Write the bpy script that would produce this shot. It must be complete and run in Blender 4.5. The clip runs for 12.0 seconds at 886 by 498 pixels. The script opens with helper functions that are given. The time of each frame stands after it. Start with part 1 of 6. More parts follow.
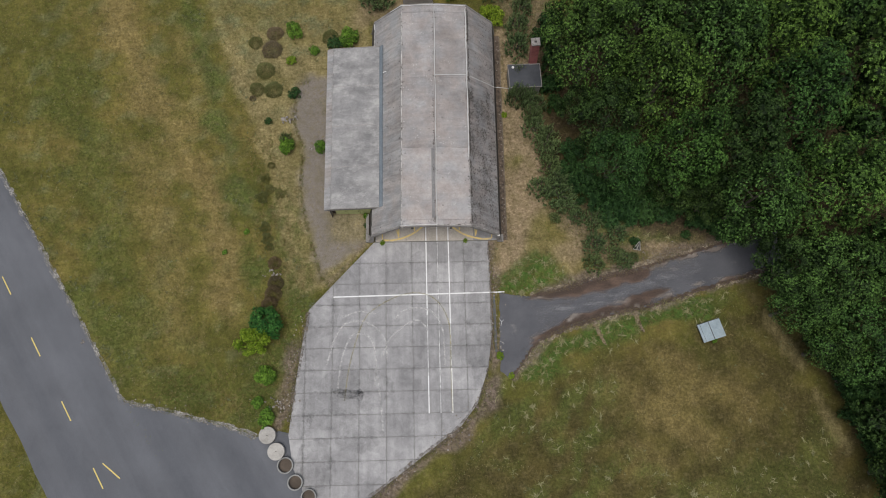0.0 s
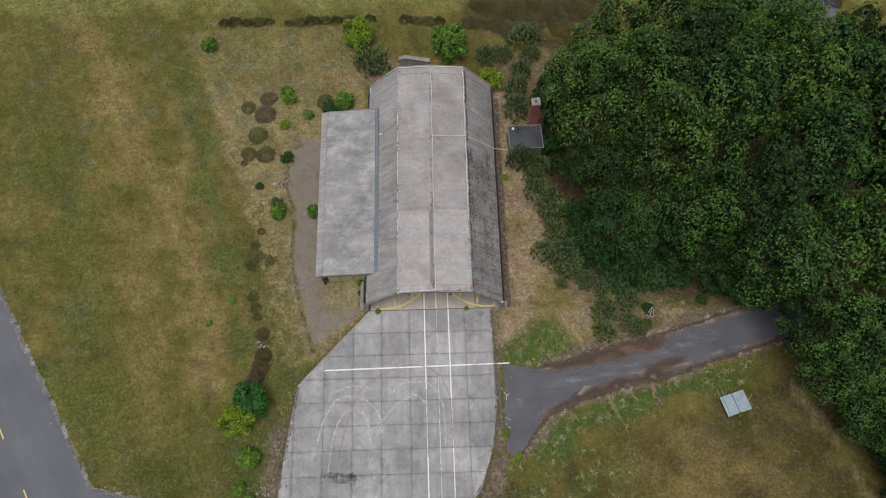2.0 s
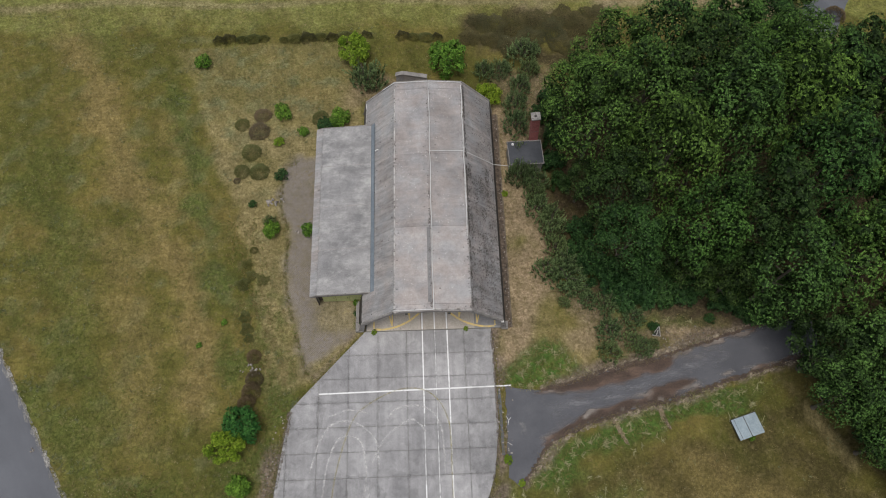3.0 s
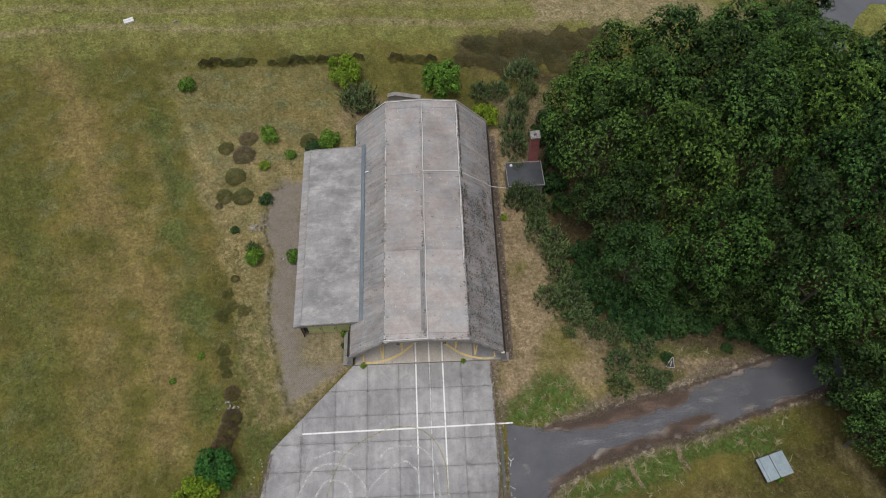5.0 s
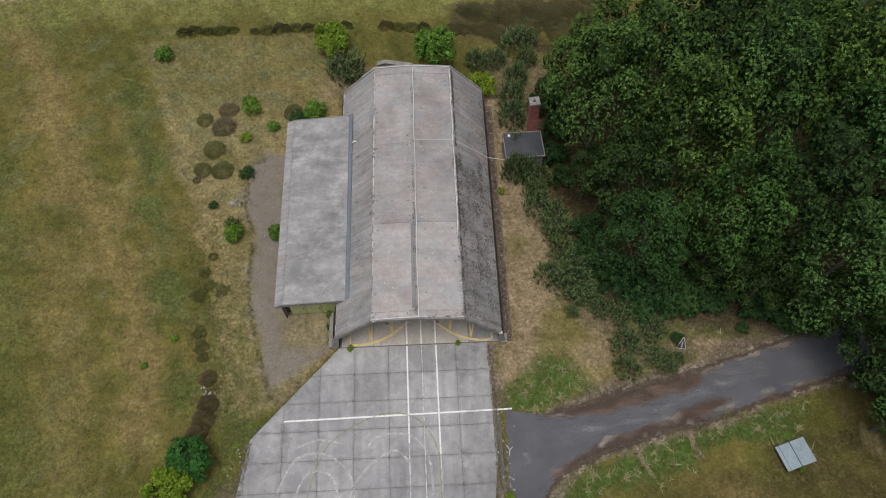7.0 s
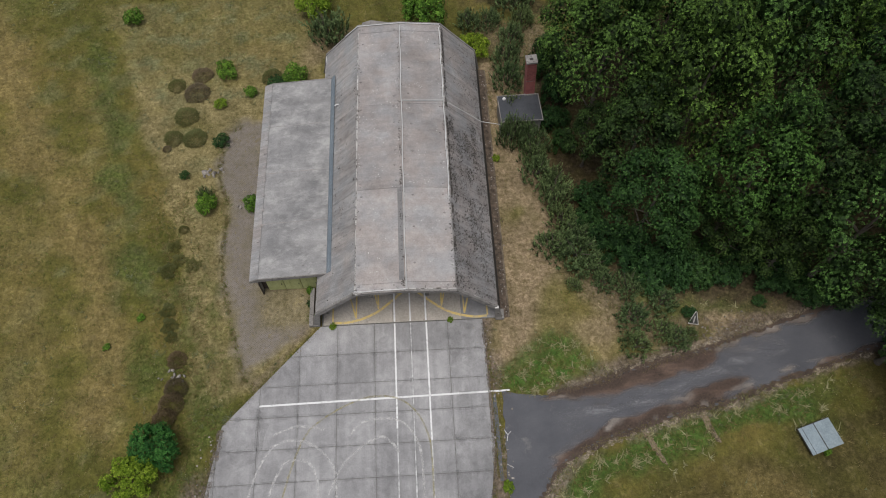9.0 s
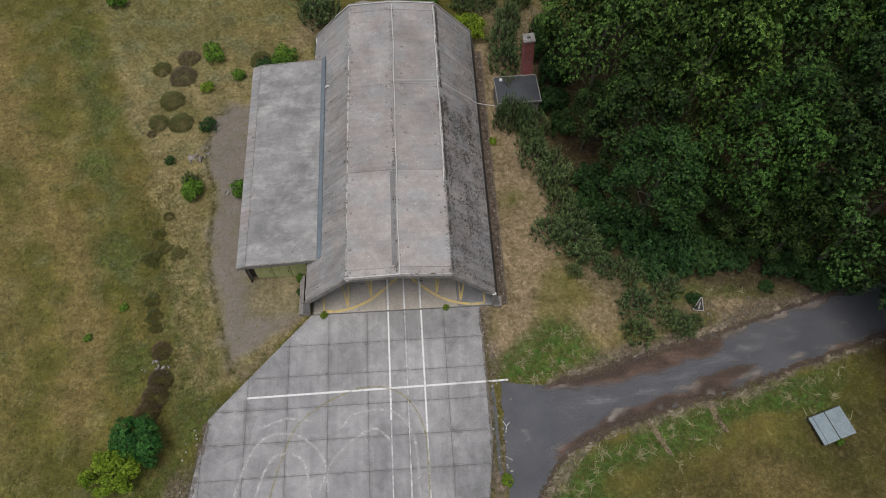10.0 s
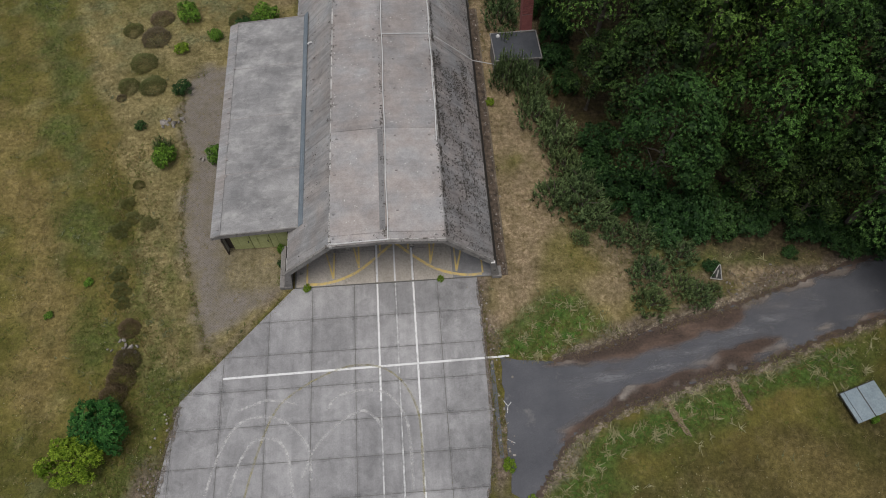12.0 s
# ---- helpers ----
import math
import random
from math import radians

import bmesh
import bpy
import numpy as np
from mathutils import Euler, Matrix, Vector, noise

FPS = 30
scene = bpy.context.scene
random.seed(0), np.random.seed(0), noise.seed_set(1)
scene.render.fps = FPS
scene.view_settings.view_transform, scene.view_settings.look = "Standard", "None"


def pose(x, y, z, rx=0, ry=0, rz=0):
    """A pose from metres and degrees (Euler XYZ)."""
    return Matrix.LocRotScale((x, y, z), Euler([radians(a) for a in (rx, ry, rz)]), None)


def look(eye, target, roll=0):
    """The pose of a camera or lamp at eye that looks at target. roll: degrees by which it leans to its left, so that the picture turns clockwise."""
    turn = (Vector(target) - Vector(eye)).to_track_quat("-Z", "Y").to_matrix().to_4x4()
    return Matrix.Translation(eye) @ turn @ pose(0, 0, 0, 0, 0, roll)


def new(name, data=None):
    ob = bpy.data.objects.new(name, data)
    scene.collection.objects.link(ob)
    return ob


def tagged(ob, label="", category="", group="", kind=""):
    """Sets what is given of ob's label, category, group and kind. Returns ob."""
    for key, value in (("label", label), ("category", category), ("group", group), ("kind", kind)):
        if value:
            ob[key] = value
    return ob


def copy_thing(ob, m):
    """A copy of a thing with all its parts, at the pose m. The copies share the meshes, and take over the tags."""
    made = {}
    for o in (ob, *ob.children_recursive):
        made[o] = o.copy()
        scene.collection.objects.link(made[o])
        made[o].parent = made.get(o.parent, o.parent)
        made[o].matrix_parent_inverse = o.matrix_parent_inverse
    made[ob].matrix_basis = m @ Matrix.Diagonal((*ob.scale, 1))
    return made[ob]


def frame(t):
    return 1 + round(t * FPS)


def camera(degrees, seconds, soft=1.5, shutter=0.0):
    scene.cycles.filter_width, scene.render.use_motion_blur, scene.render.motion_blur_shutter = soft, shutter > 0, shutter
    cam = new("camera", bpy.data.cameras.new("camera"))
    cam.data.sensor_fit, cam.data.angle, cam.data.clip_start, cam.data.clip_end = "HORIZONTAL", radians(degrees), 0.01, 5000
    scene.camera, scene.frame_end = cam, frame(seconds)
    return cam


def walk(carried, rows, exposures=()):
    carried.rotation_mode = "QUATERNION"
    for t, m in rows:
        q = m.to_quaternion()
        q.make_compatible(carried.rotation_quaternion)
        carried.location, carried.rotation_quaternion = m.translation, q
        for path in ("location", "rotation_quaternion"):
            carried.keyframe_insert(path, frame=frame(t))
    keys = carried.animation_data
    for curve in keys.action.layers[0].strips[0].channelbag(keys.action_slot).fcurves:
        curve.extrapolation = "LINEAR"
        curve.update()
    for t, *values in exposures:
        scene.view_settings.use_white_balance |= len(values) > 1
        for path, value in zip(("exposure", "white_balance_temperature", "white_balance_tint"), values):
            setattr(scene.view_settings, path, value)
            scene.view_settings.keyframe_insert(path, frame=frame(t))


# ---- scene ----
cam = camera(65.8, 12.0, soft=1.0)
PATH = [
    (0, (-1.759, -19.300, 77.184), (-1.6987, -18.7781, 75.2542), 5.35),
    (0.5, (-1.656, -19.274, 75.978), (-1.5958, -18.6733, 74.0713), 4.29),
    (1, (-1.544, -19.249, 74.694), (-1.4867, -18.5665, 72.8149), 3.34),
    (1.5, (-1.425, -19.225, 73.450), (-1.3672, -18.4842, 71.5930), 2.90),
    (2, (-1.299, -19.201, 72.227), (-1.2407, -18.4601, 70.3701), 2.75),
    (2.5, (-1.167, -19.177, 70.959), (-1.1084, -18.4122, 69.1120), 2.46),
    (3, (-1.029, -19.154, 69.671), (-0.9698, -18.3413, 67.8446), 2.15),
    (3.5, (-0.887, -19.132, 68.365), (-0.8253, -18.2701, 66.5610), 1.91),
    (5.5, (-0.281, -19.043, 62.745), (-0.2175, -18.1009, 60.9817), 1.40),
    (6, (-0.124, -19.020, 61.421), (-0.0627, -18.0790, 59.6575), 1.19),
    (6.5, (0.034, -18.998, 60.055), (0.0973, -18.0591, 58.2903), 1.22),
    (7, (0.192, -18.976, 58.705), (0.2589, -18.0380, 56.9398), 1.42),
    (9, (0.810, -18.883, 52.973), (0.8856, -17.9463, 51.2077), 1.42),
    (9.5, (0.958, -18.859, 51.761), (1.0361, -17.9242, 49.9947), 1.41),
    (10, (1.102, -18.834, 50.539), (1.1823, -17.9013, 48.7717), 1.35),
    (10.5, (1.242, -18.809, 49.274), (1.3203, -17.8771, 47.5060), 1.17),
    (11, (1.376, -18.783, 48.053), (1.4544, -17.8552, 46.2827), 0.96),
    (11.5, (1.504, -18.756, 46.693), (1.5838, -17.8291, 44.9223), 0.92),
    (12, (1.626, -18.728, 45.392), (1.7052, -17.8022, 43.6208), 0.71),
]
walk(cam, [(t, look(eye, target, roll)) for t, eye, target, roll in PATH],
     exposures=[(0, 0.38), (3, 0.4), (6, 0.4), (9, 0.32), (12, 0.16)])

# ---- world and sun ----
world = bpy.data.worlds.new("sky")
scene.world = world
world.use_nodes = True
wn, wl = world.node_tree.nodes, world.node_tree.links
sky = wn.new("ShaderNodeTexSky")
sky.sky_type = "NISHITA"
sky.sun_disc = False
sky.sun_elevation, sky.sun_rotation = radians(77), radians(210)
sky.air_density, sky.dust_density = 1.0, 3.0
grey = wn.new("ShaderNodeHueSaturation")
grey.inputs["Saturation"].default_value = 0.5
wl.new(sky.outputs[0], grey.inputs["Color"])
wl.new(grey.outputs[0], wn["Background"].inputs["Color"])
wn["Background"].inputs["Strength"].default_value = 0.08
sun = new("sun", bpy.data.lights.new("sun", "SUN"))
sun.data.energy, sun.data.angle, sun.data.color = 1.5, radians(32), (1.0, 0.96, 0.9)
sun.matrix_world = look((-7, -12, 60), (0, 0, 0))


# ---- material helpers ----
def material(name):
    m = bpy.data.materials.new(name)
    m.use_nodes = True
    return m, m.node_tree.nodes, m.node_tree.links, m.node_tree.nodes["Principled BSDF"]


def noise_node(n, l, where, scale, detail=4.0, rough=0.6, stretch=None, dist=0.0):
    """A noise texture at a scale per metre."""
    t = n.new("ShaderNodeTexNoise")
    t.inputs["Scale"].default_value, t.inputs["Detail"].default_value = scale, detail
    t.inputs["Roughness"].default_value, t.inputs["Distortion"].default_value = rough, dist
    if stretch:
        mp = n.new("ShaderNodeMapping")
        mp.inputs["Scale"].default_value = stretch
        l.new(where, mp.inputs["Vector"])
        where = mp.outputs[0]
    l.new(where, t.inputs["Vector"])
    return t.outputs["Fac"]


def ramp(n, l, fac, stops):
    r = n.new("ShaderNodeValToRGB")
    e = r.color_ramp.elements
    while len(e) < len(stops):
        e.new(0.5)
    for item, (p, c) in zip(e, stops):
        item.position = p
        item.color = (*c, 1) if len(c) == 3 else c
    l.new(fac, r.inputs[0])
    return r.outputs[0]


def mix(n, l, fac, a, b, mode="MIX"):
    m = n.new("ShaderNodeMix")
    m.data_type, m.blend_type = "RGBA", mode
    for value, slot in ((fac, m.inputs[0]), (a, m.inputs[6]), (b, m.inputs[7])):
        if hasattr(value, "is_output"):
            l.new(value, slot)
        elif isinstance(value, tuple):
            slot.default_value = (*value, 1)
        else:
            slot.default_value = value
    return m.outputs[2]


def maths(n, l, op, a, b=0.0):
    m = n.new("ShaderNodeMath")
    m.operation = op
    m.use_clamp = True
    for value, slot in ((a, m.inputs[0]), (b, m.inputs[1])):
        if hasattr(value, "is_output"):
            l.new(value, slot)
        else:
            slot.default_value = value
    return m.outputs[0]


def bump(n, l, height, shader, strength, distance):
    b = n.new("ShaderNodeBump")
    b.inputs["Strength"].default_value, b.inputs["Distance"].default_value = strength, distance
    l.new(height, b.inputs["Height"])
    l.new(b.outputs[0], shader.inputs["Normal"])


def place_of(n):
    return n.new("ShaderNodeNewGeometry").outputs["Position"]


def rough_surface(name, dark, light, big, fine, roughness, relief=0.01, spots=None, spot_scale=1.0, spot_from=0.6, vary=0.0, metal=0.0):
    """A plain surface with blotches, grain, optional stains and slight change from piece to piece."""
    m, n, l, p = material(name)
    where = place_of(n)
    a = noise_node(n, l, where, big, 5)
    b = noise_node(n, l, where, fine, 6, 0.7)
    col = ramp(n, l, a, [(0.3, dark), (0.7, light)])
    grain = ramp(n, l, b, [(0.25, (0.72, 0.72, 0.72)), (0.75, (1.25, 1.25, 1.25))])
    col = mix(n, l, 1.0, col, grain, "MULTIPLY")
    if spots:
        s = noise_node(n, l, where, spot_scale, 6, 0.72)
        f = ramp(n, l, s, [(spot_from, (0, 0, 0)), (spot_from + 0.1, (1, 1, 1))])
        col = mix(n, l, f, col, spots)
    if vary:
        info = n.new("ShaderNodeObjectInfo")
        v = ramp(n, l, info.outputs["Random"], [(0, (1 - vary,) * 3), (1, (1 + vary,) * 3)])
        col = mix(n, l, 1.0, col, v, "MULTIPLY")
    l.new(col, p.inputs["Base Color"])
    p.inputs["Roughness"].default_value, p.inputs["Metallic"].default_value = roughness, metal
    bump(n, l, b, p, 0.6, relief)
    return m


def concrete_slab(name, dark, light, vary, big=0.16, streak=(3.0, 0.35, 1), wear=0.0, drag=0.0):
    """Cast apron concrete: cloudy patches, dirt streaks, fine grit."""
    m, n, l, p = material(name)
    where = place_of(n)
    a = noise_node(n, l, where, big, 5, 0.6)
    c = noise_node(n, l, where, 1.1, 6, 0.65, dist=0.8)
    b = noise_node(n, l, where, 14, 5, 0.7)
    s = noise_node(n, l, where, 0.45, 6, 0.65, streak)
    col = ramp(n, l, a, [(0.32, dark), (0.66, light)])
    for fac, lo, hi in ((c, 0.84 - wear, 1.15 + wear), (b, 0.86 - wear, 1.13 + wear), (s, 0.88 - wear, 1.12 + wear)):
        col = mix(n, l, 1.0, col, ramp(n, l, fac, [(0.28, (lo,) * 3), (0.72, (hi,) * 3)]), "MULTIPLY")
    if drag:
        d = noise_node(n, l, where, 2.4, 6, 0.7, (0.3, 2.2, 1), 0.5)
        col = mix(n, l, 1.0, col, ramp(n, l, d, [(0.3, (1 - drag,) * 3), (0.7, (1 + drag,) * 3)]), "MULTIPLY")
        chalk = noise_node(n, l, where, 0.6, 8, 0.74, (0.8, 1.2, 1))
        col = mix(n, l, ramp(n, l, chalk, [(0.5, (0, 0, 0)), (0.66, (0.6,) * 3)]), col, (0.5, 0.49, 0.475))
    info = n.new("ShaderNodeObjectInfo")
    v = ramp(n, l, info.outputs["Random"], [(0, (1 - vary,) * 3), (1, (1 + vary,) * 3)])
    col = mix(n, l, 1.0, col, v, "MULTIPLY")
    l.new(col, p.inputs["Base Color"])
    p.inputs["Roughness"].default_value = 0.85
    bump(n, l, b, p, 0.5, 0.006)
    return m


def roof_concrete(name, dark, light, moss_from, streaks, grain=0.14):
    """Weathered cast concrete: soft taupe and grey fields, run-off streaks down the slope, grit, lichen and moss."""
    m, n, l, p = material(name)
    where = place_of(n)
    a = noise_node(n, l, where, 0.32, 5, 0.6, dist=0.5)
    h = noise_node(n, l, where, 0.55, 3, 0.5)
    c = noise_node(n, l, where, 2.6, 7, 0.7)
    b = noise_node(n, l, where, 9, 7, 0.8)
    s = noise_node(n, l, where, 1.5, 6, 0.72, (0.22, 1.8, 0.22), 0.4)
    col = ramp(n, l, a, [(0.3, dark), (0.7, light)])
    col = mix(n, l, 1.0, col, ramp(n, l, h, [(0.35, (1.03, 0.985, 0.96)), (0.65, (0.96, 1.0, 1.035))]), "MULTIPLY")
    for fac, lo, hi in ((c, 1 - grain, 1 + grain), (b, 1 - 1.6 * grain, 1 + 1.6 * grain), (s, 1 - streaks, 1 + streaks)):
        col = mix(n, l, 1.0, col, ramp(n, l, fac, [(0.28, (lo,) * 3), (0.72, (hi,) * 3)]), "MULTIPLY")
    q = noise_node(n, l, where, 4.2, 7, 0.8, (0.8, 0.6, 0.8))
    w = noise_node(n, l, where, 0.35, 3, 0.5)
    f = maths(n, l, "ADD", maths(n, l, "MULTIPLY", q, 0.8), maths(n, l, "MULTIPLY", w, 0.2))
    f = ramp(n, l, f, [(moss_from, (0, 0, 0)), (moss_from + 0.045, (1, 1, 1))])
    col = mix(n, l, f, col, (0.05, 0.045, 0.038))
    info = n.new("ShaderNodeObjectInfo")
    col = mix(n, l, 1.0, col, ramp(n, l, info.outputs["Random"], [(0, (0.95,) * 3), (1, (1.05,) * 3)]), "MULTIPLY")
    l.new(col, p.inputs["Base Color"])
    p.inputs["Roughness"].default_value = 0.92
    bump(n, l, mix(n, l, 0.5, b, f), p, 0.6, 0.02)
    return m


def lane_asphalt(name, dark, light, degrees):
    """Old asphalt with long worn lanes, patches and grit."""
    m, n, l, p = material(name)
    turn = n.new("ShaderNodeMapping")
    turn.inputs["Rotation"].default_value = (0, 0, radians(-degrees))
    l.new(place_of(n), turn.inputs["Vector"])
    lanes = noise_node(n, l, turn.outputs[0], 0.35, 4, 0.55, (1.0, 0.03, 1.0))
    a = noise_node(n, l, turn.outputs[0], 0.25, 6, 0.65, (1, 0.5, 1))
    b = noise_node(n, l, turn.outputs[0], 9, 6, 0.75)
    col = ramp(n, l, lanes, [(0.3, dark), (0.7, light)])
    for fac, lo, hi in ((a, 0.82, 1.18), (b, 0.84, 1.16)):
        col = mix(n, l, 1.0, col, ramp(n, l, fac, [(0.28, (lo,) * 3), (0.72, (hi,) * 3)]), "MULTIPLY")
    l.new(col, p.inputs["Base Color"])
    p.inputs["Roughness"].default_value = 0.85
    bump(n, l, b, p, 0.5, 0.006)
    return m


def paint(name, colour, under, wear, scale=3.0):
    """Road paint worn through to what lies under it."""
    m, n, l, p = material(name)
    where = place_of(n)
    a = noise_node(n, l, where, scale, 6, 0.75)
    b = noise_node(n, l, where, 0.5, 3)
    f = maths(n, l, "ADD", maths(n, l, "MULTIPLY", a, 0.7), maths(n, l, "MULTIPLY", b, 0.3))
    f = ramp(n, l, f, [(wear - 0.06, (0, 0, 0)), (wear + 0.06, (1, 1, 1))])
    l.new(mix(n, l, f, under, colour), p.inputs["Base Color"])
    p.inputs["Roughness"].default_value = 0.75
    return m


def scuff(name, colour, cover):
    """A thin, broken film on the slab, seen through in places."""
    m, n, l, p = material(name)
    where = place_of(n)
    a = noise_node(n, l, where, 2.2, 6, 0.75)
    f = ramp(n, l, a, [(0.35, (0, 0, 0)), (0.75, (cover,) * 3)])
    p.inputs["Base Color"].default_value = (*colour, 1)
    p.inputs["Roughness"].default_value = 0.9
    l.new(f, p.inputs["Alpha"])
    return m


def film(name, dark, light, start, cover, soft=0.14):
    """A patchy deposit that fades out in ragged spots."""
    m, n, l, p = material(name)
    where = place_of(n)
    a = noise_node(n, l, where, 0.9, 8, 0.72)
    b = noise_node(n, l, where, 5, 6, 0.75)
    l.new(mix(n, l, 1.0, ramp(n, l, a, [(0.3, dark), (0.7, light)]), ramp(n, l, b, [(0.28, (0.65,) * 3), (0.72, (1.35,) * 3)]), "MULTIPLY"), p.inputs["Base Color"])
    f = maths(n, l, "ADD", maths(n, l, "MULTIPLY", a, 0.7), maths(n, l, "MULTIPLY", b, 0.3))
    l.new(ramp(n, l, f, [(start, (0, 0, 0)), (start + soft, (cover,) * 3)]), p.inputs["Alpha"])
    p.inputs["Roughness"].default_value = 0.85
    return m


def leaf_material(name, dark, light, back=0.25, own="", vary=0.1):
    """Leaves: each its own tone, broad drifts of colour, and a stored tone: its sprig's, or painted inner shade."""
    m, n, l, p = material(name)
    geo = n.new("ShaderNodeNewGeometry")
    info = n.new("ShaderNodeObjectInfo")
    big = noise_node(n, l, geo.outputs["Position"], 0.45, 3)
    f = maths(n, l, "ADD", maths(n, l, "MULTIPLY", geo.outputs["Random Per Island"], 0.42), maths(n, l, "MULTIPLY", big, 0.68))
    if own:
        at = n.new("ShaderNodeAttribute")
        at.attribute_name = own
        f = maths(n, l, "ADD", maths(n, l, "MULTIPLY", f, 0.4), maths(n, l, "MULTIPLY", at.outputs["Fac"], 0.6))
    half = tuple(0.6 * a + 0.4 * b for a, b in zip(dark, light)) if own else tuple(0.62 * a + 0.3 * b for a, b in zip(dark, light))
    col = ramp(n, l, f, [(0.18, dark), (0.58, half), (0.96, light)])
    v = ramp(n, l, info.outputs["Random"], [(0, (1 - 1.6 * vary, 1 - vary, 1 - vary)), (0.5, (1, 1, 1)), (1, (1 + 1.3 * vary, 1 + 0.6 * vary, 1 - 0.6 * vary))])
    col = mix(n, l, 1.0, col, v, "MULTIPLY")
    l.new(col, p.inputs["Base Color"])
    p.inputs["Roughness"].default_value = 0.6
    p.inputs["Specular IOR Level"].default_value = 0.18
    t = n.new("ShaderNodeBsdfTranslucent")
    l.new(col, t.inputs["Color"])
    s = n.new("ShaderNodeMixShader")
    s.inputs[0].default_value = back
    l.new(p.outputs[0], s.inputs[1])
    l.new(t.outputs[0], s.inputs[2])
    l.new(s.outputs[0], n["Material Output"].inputs["Surface"])
    return m


ROOF = roof_concrete("weathered roof concrete", (0.228, 0.214, 0.208), (0.37, 0.346, 0.336), 0.74, 0.1, 0.14)
ROOF_PALE = roof_concrete("scoured pale roof concrete", (0.28, 0.262, 0.253), (0.43, 0.404, 0.392), 0.76, 0.08, 0.14)
ROOF_SLOPE = roof_concrete("streaked roof concrete", (0.225, 0.216, 0.212), (0.345, 0.33, 0.322), 0.69, 0.3)
ROOF_MOSS = roof_concrete("mossy roof concrete", (0.215, 0.203, 0.2), (0.34, 0.322, 0.316), 0.63, 0.3)
ROOF_SMOOTH = concrete_slab("annex roof concrete", (0.2, 0.198, 0.2), (0.33, 0.323, 0.32), 0.04, 0.3, (0.5, 1.9, 1), 0.06, 0.08)
PALE = rough_surface("pale lichen", (0.5, 0.49, 0.47), (0.7, 0.69, 0.66), 2, 14, 0.9)
STRIP = rough_surface("grey bitumen strip", (0.17, 0.165, 0.165), (0.24, 0.235, 0.235), 0.8, 9, 0.8, 0.004, (0.3, 0.29, 0.28), 2.2, 0.62)
RIM = rough_surface("cast concrete edge", (0.16, 0.15, 0.142), (0.31, 0.293, 0.278), 1.2, 9, 0.9, 0.012, (0.09, 0.083, 0.075), 2.4, 0.55)
DARK_WALL = rough_surface("dark side wall concrete", (0.045, 0.04, 0.036), (0.1, 0.09, 0.082), 0.9, 8, 0.92, 0.01, (0.03, 0.03, 0.025), 1.4, 0.55)
SLAB = concrete_slab("apron concrete", (0.222, 0.219, 0.224), (0.382, 0.375, 0.378), 0.07, 0.16, (3.0, 0.3, 1), 0.03)
JOINT = rough_surface("joint filler with dirt", (0.14, 0.137, 0.13), (0.22, 0.215, 0.2), 1.2, 9, 0.95, 0.005, (0.05, 0.07, 0.03), 1.6, 0.62)
INSIDE = rough_surface("hangar floor concrete", (0.35, 0.317, 0.275), (0.52, 0.47, 0.415), 0.4, 8, 0.8, 0.003, (0.2, 0.185, 0.16), 1.2, 0.6, 0.05)
ASPHALT = lane_asphalt("old asphalt", (0.088, 0.093, 0.107), (0.122, 0.127, 0.142), 32)
ASPHALT_DARK = rough_surface("side road asphalt", (0.056, 0.058, 0.069), (0.1, 0.102, 0.115), 0.3, 14, 0.7, 0.006, (0.16, 0.155, 0.155), 0.45, 0.6)
WHITE_PAINT = paint("white line paint", (0.74, 0.74, 0.74), (0.38, 0.38, 0.38), 0.4)
DASH_PAINT = paint("worn white line paint", (0.6, 0.6, 0.6), (0.28, 0.28, 0.28), 0.5, 1.6)
YELLOW_PAINT = paint("yellow line paint", (0.74, 0.56, 0.2), (0.48, 0.41, 0.29), 0.47)
ROAD_YELLOW = paint("road yellow paint", (0.62, 0.5, 0.16), (0.2, 0.19, 0.15), 0.36)
SCUFF_WHITE = scuff("pale tyre scuff", (0.64, 0.63, 0.62), 0.95)
SCUFF_YELLOW = scuff("faded yellow guide line", (0.42, 0.37, 0.16), 0.85)
STAIN = scuff("dark seepage along joints", (0.11, 0.11, 0.11), 0.22)
CREEP = film("soil creeping over the slab edges", (0.06, 0.048, 0.036), (0.2, 0.165, 0.135), 0.44, 0.95, 0.16)
SOOT = film("wide dark tyre stain", (0.1, 0.1, 0.1), (0.16, 0.16, 0.16), 0.42, 0.5, 0.45)
OIL = scuff("dark oil stain", (0.06, 0.06, 0.06), 0.6)
CABLE = rough_surface("galvanised conductor", (0.5, 0.5, 0.5), (0.7, 0.7, 0.69), 2, 20, 0.6, 0.002)
MOSS = rough_surface("dark dry moss", (0.045, 0.04, 0.035), (0.11, 0.098, 0.088), 2.0, 12, 0.95, 0.02)
SEALANT = rough_surface("pale joint mortar", (0.34, 0.33, 0.32), (0.6, 0.58, 0.56), 0.7, 6, 0.9, 0.02, (0.1, 0.09, 0.08), 1.6, 0.5)
GUTTER = rough_surface("blue grey sheet metal", (0.13, 0.16, 0.19), (0.19, 0.225, 0.255), 0.6, 6, 0.5, 0.002, (0.11, 0.11, 0.11), 1.5, 0.65)
DOOR_GREEN = rough_surface("faded yellow green paint", (0.36, 0.38, 0.16), (0.46, 0.48, 0.23), 0.9, 10, 0.65, 0.002, (0.18, 0.16, 0.08), 2, 0.66)
BROWN_STEEL = rough_surface("brown painted steel", (0.04, 0.03, 0.025), (0.08, 0.062, 0.052), 1.5, 12, 0.7, 0.003)
DARK_METAL = rough_surface("dark steel", (0.03, 0.03, 0.03), (0.06, 0.056, 0.05), 2, 14, 0.6, 0.002)
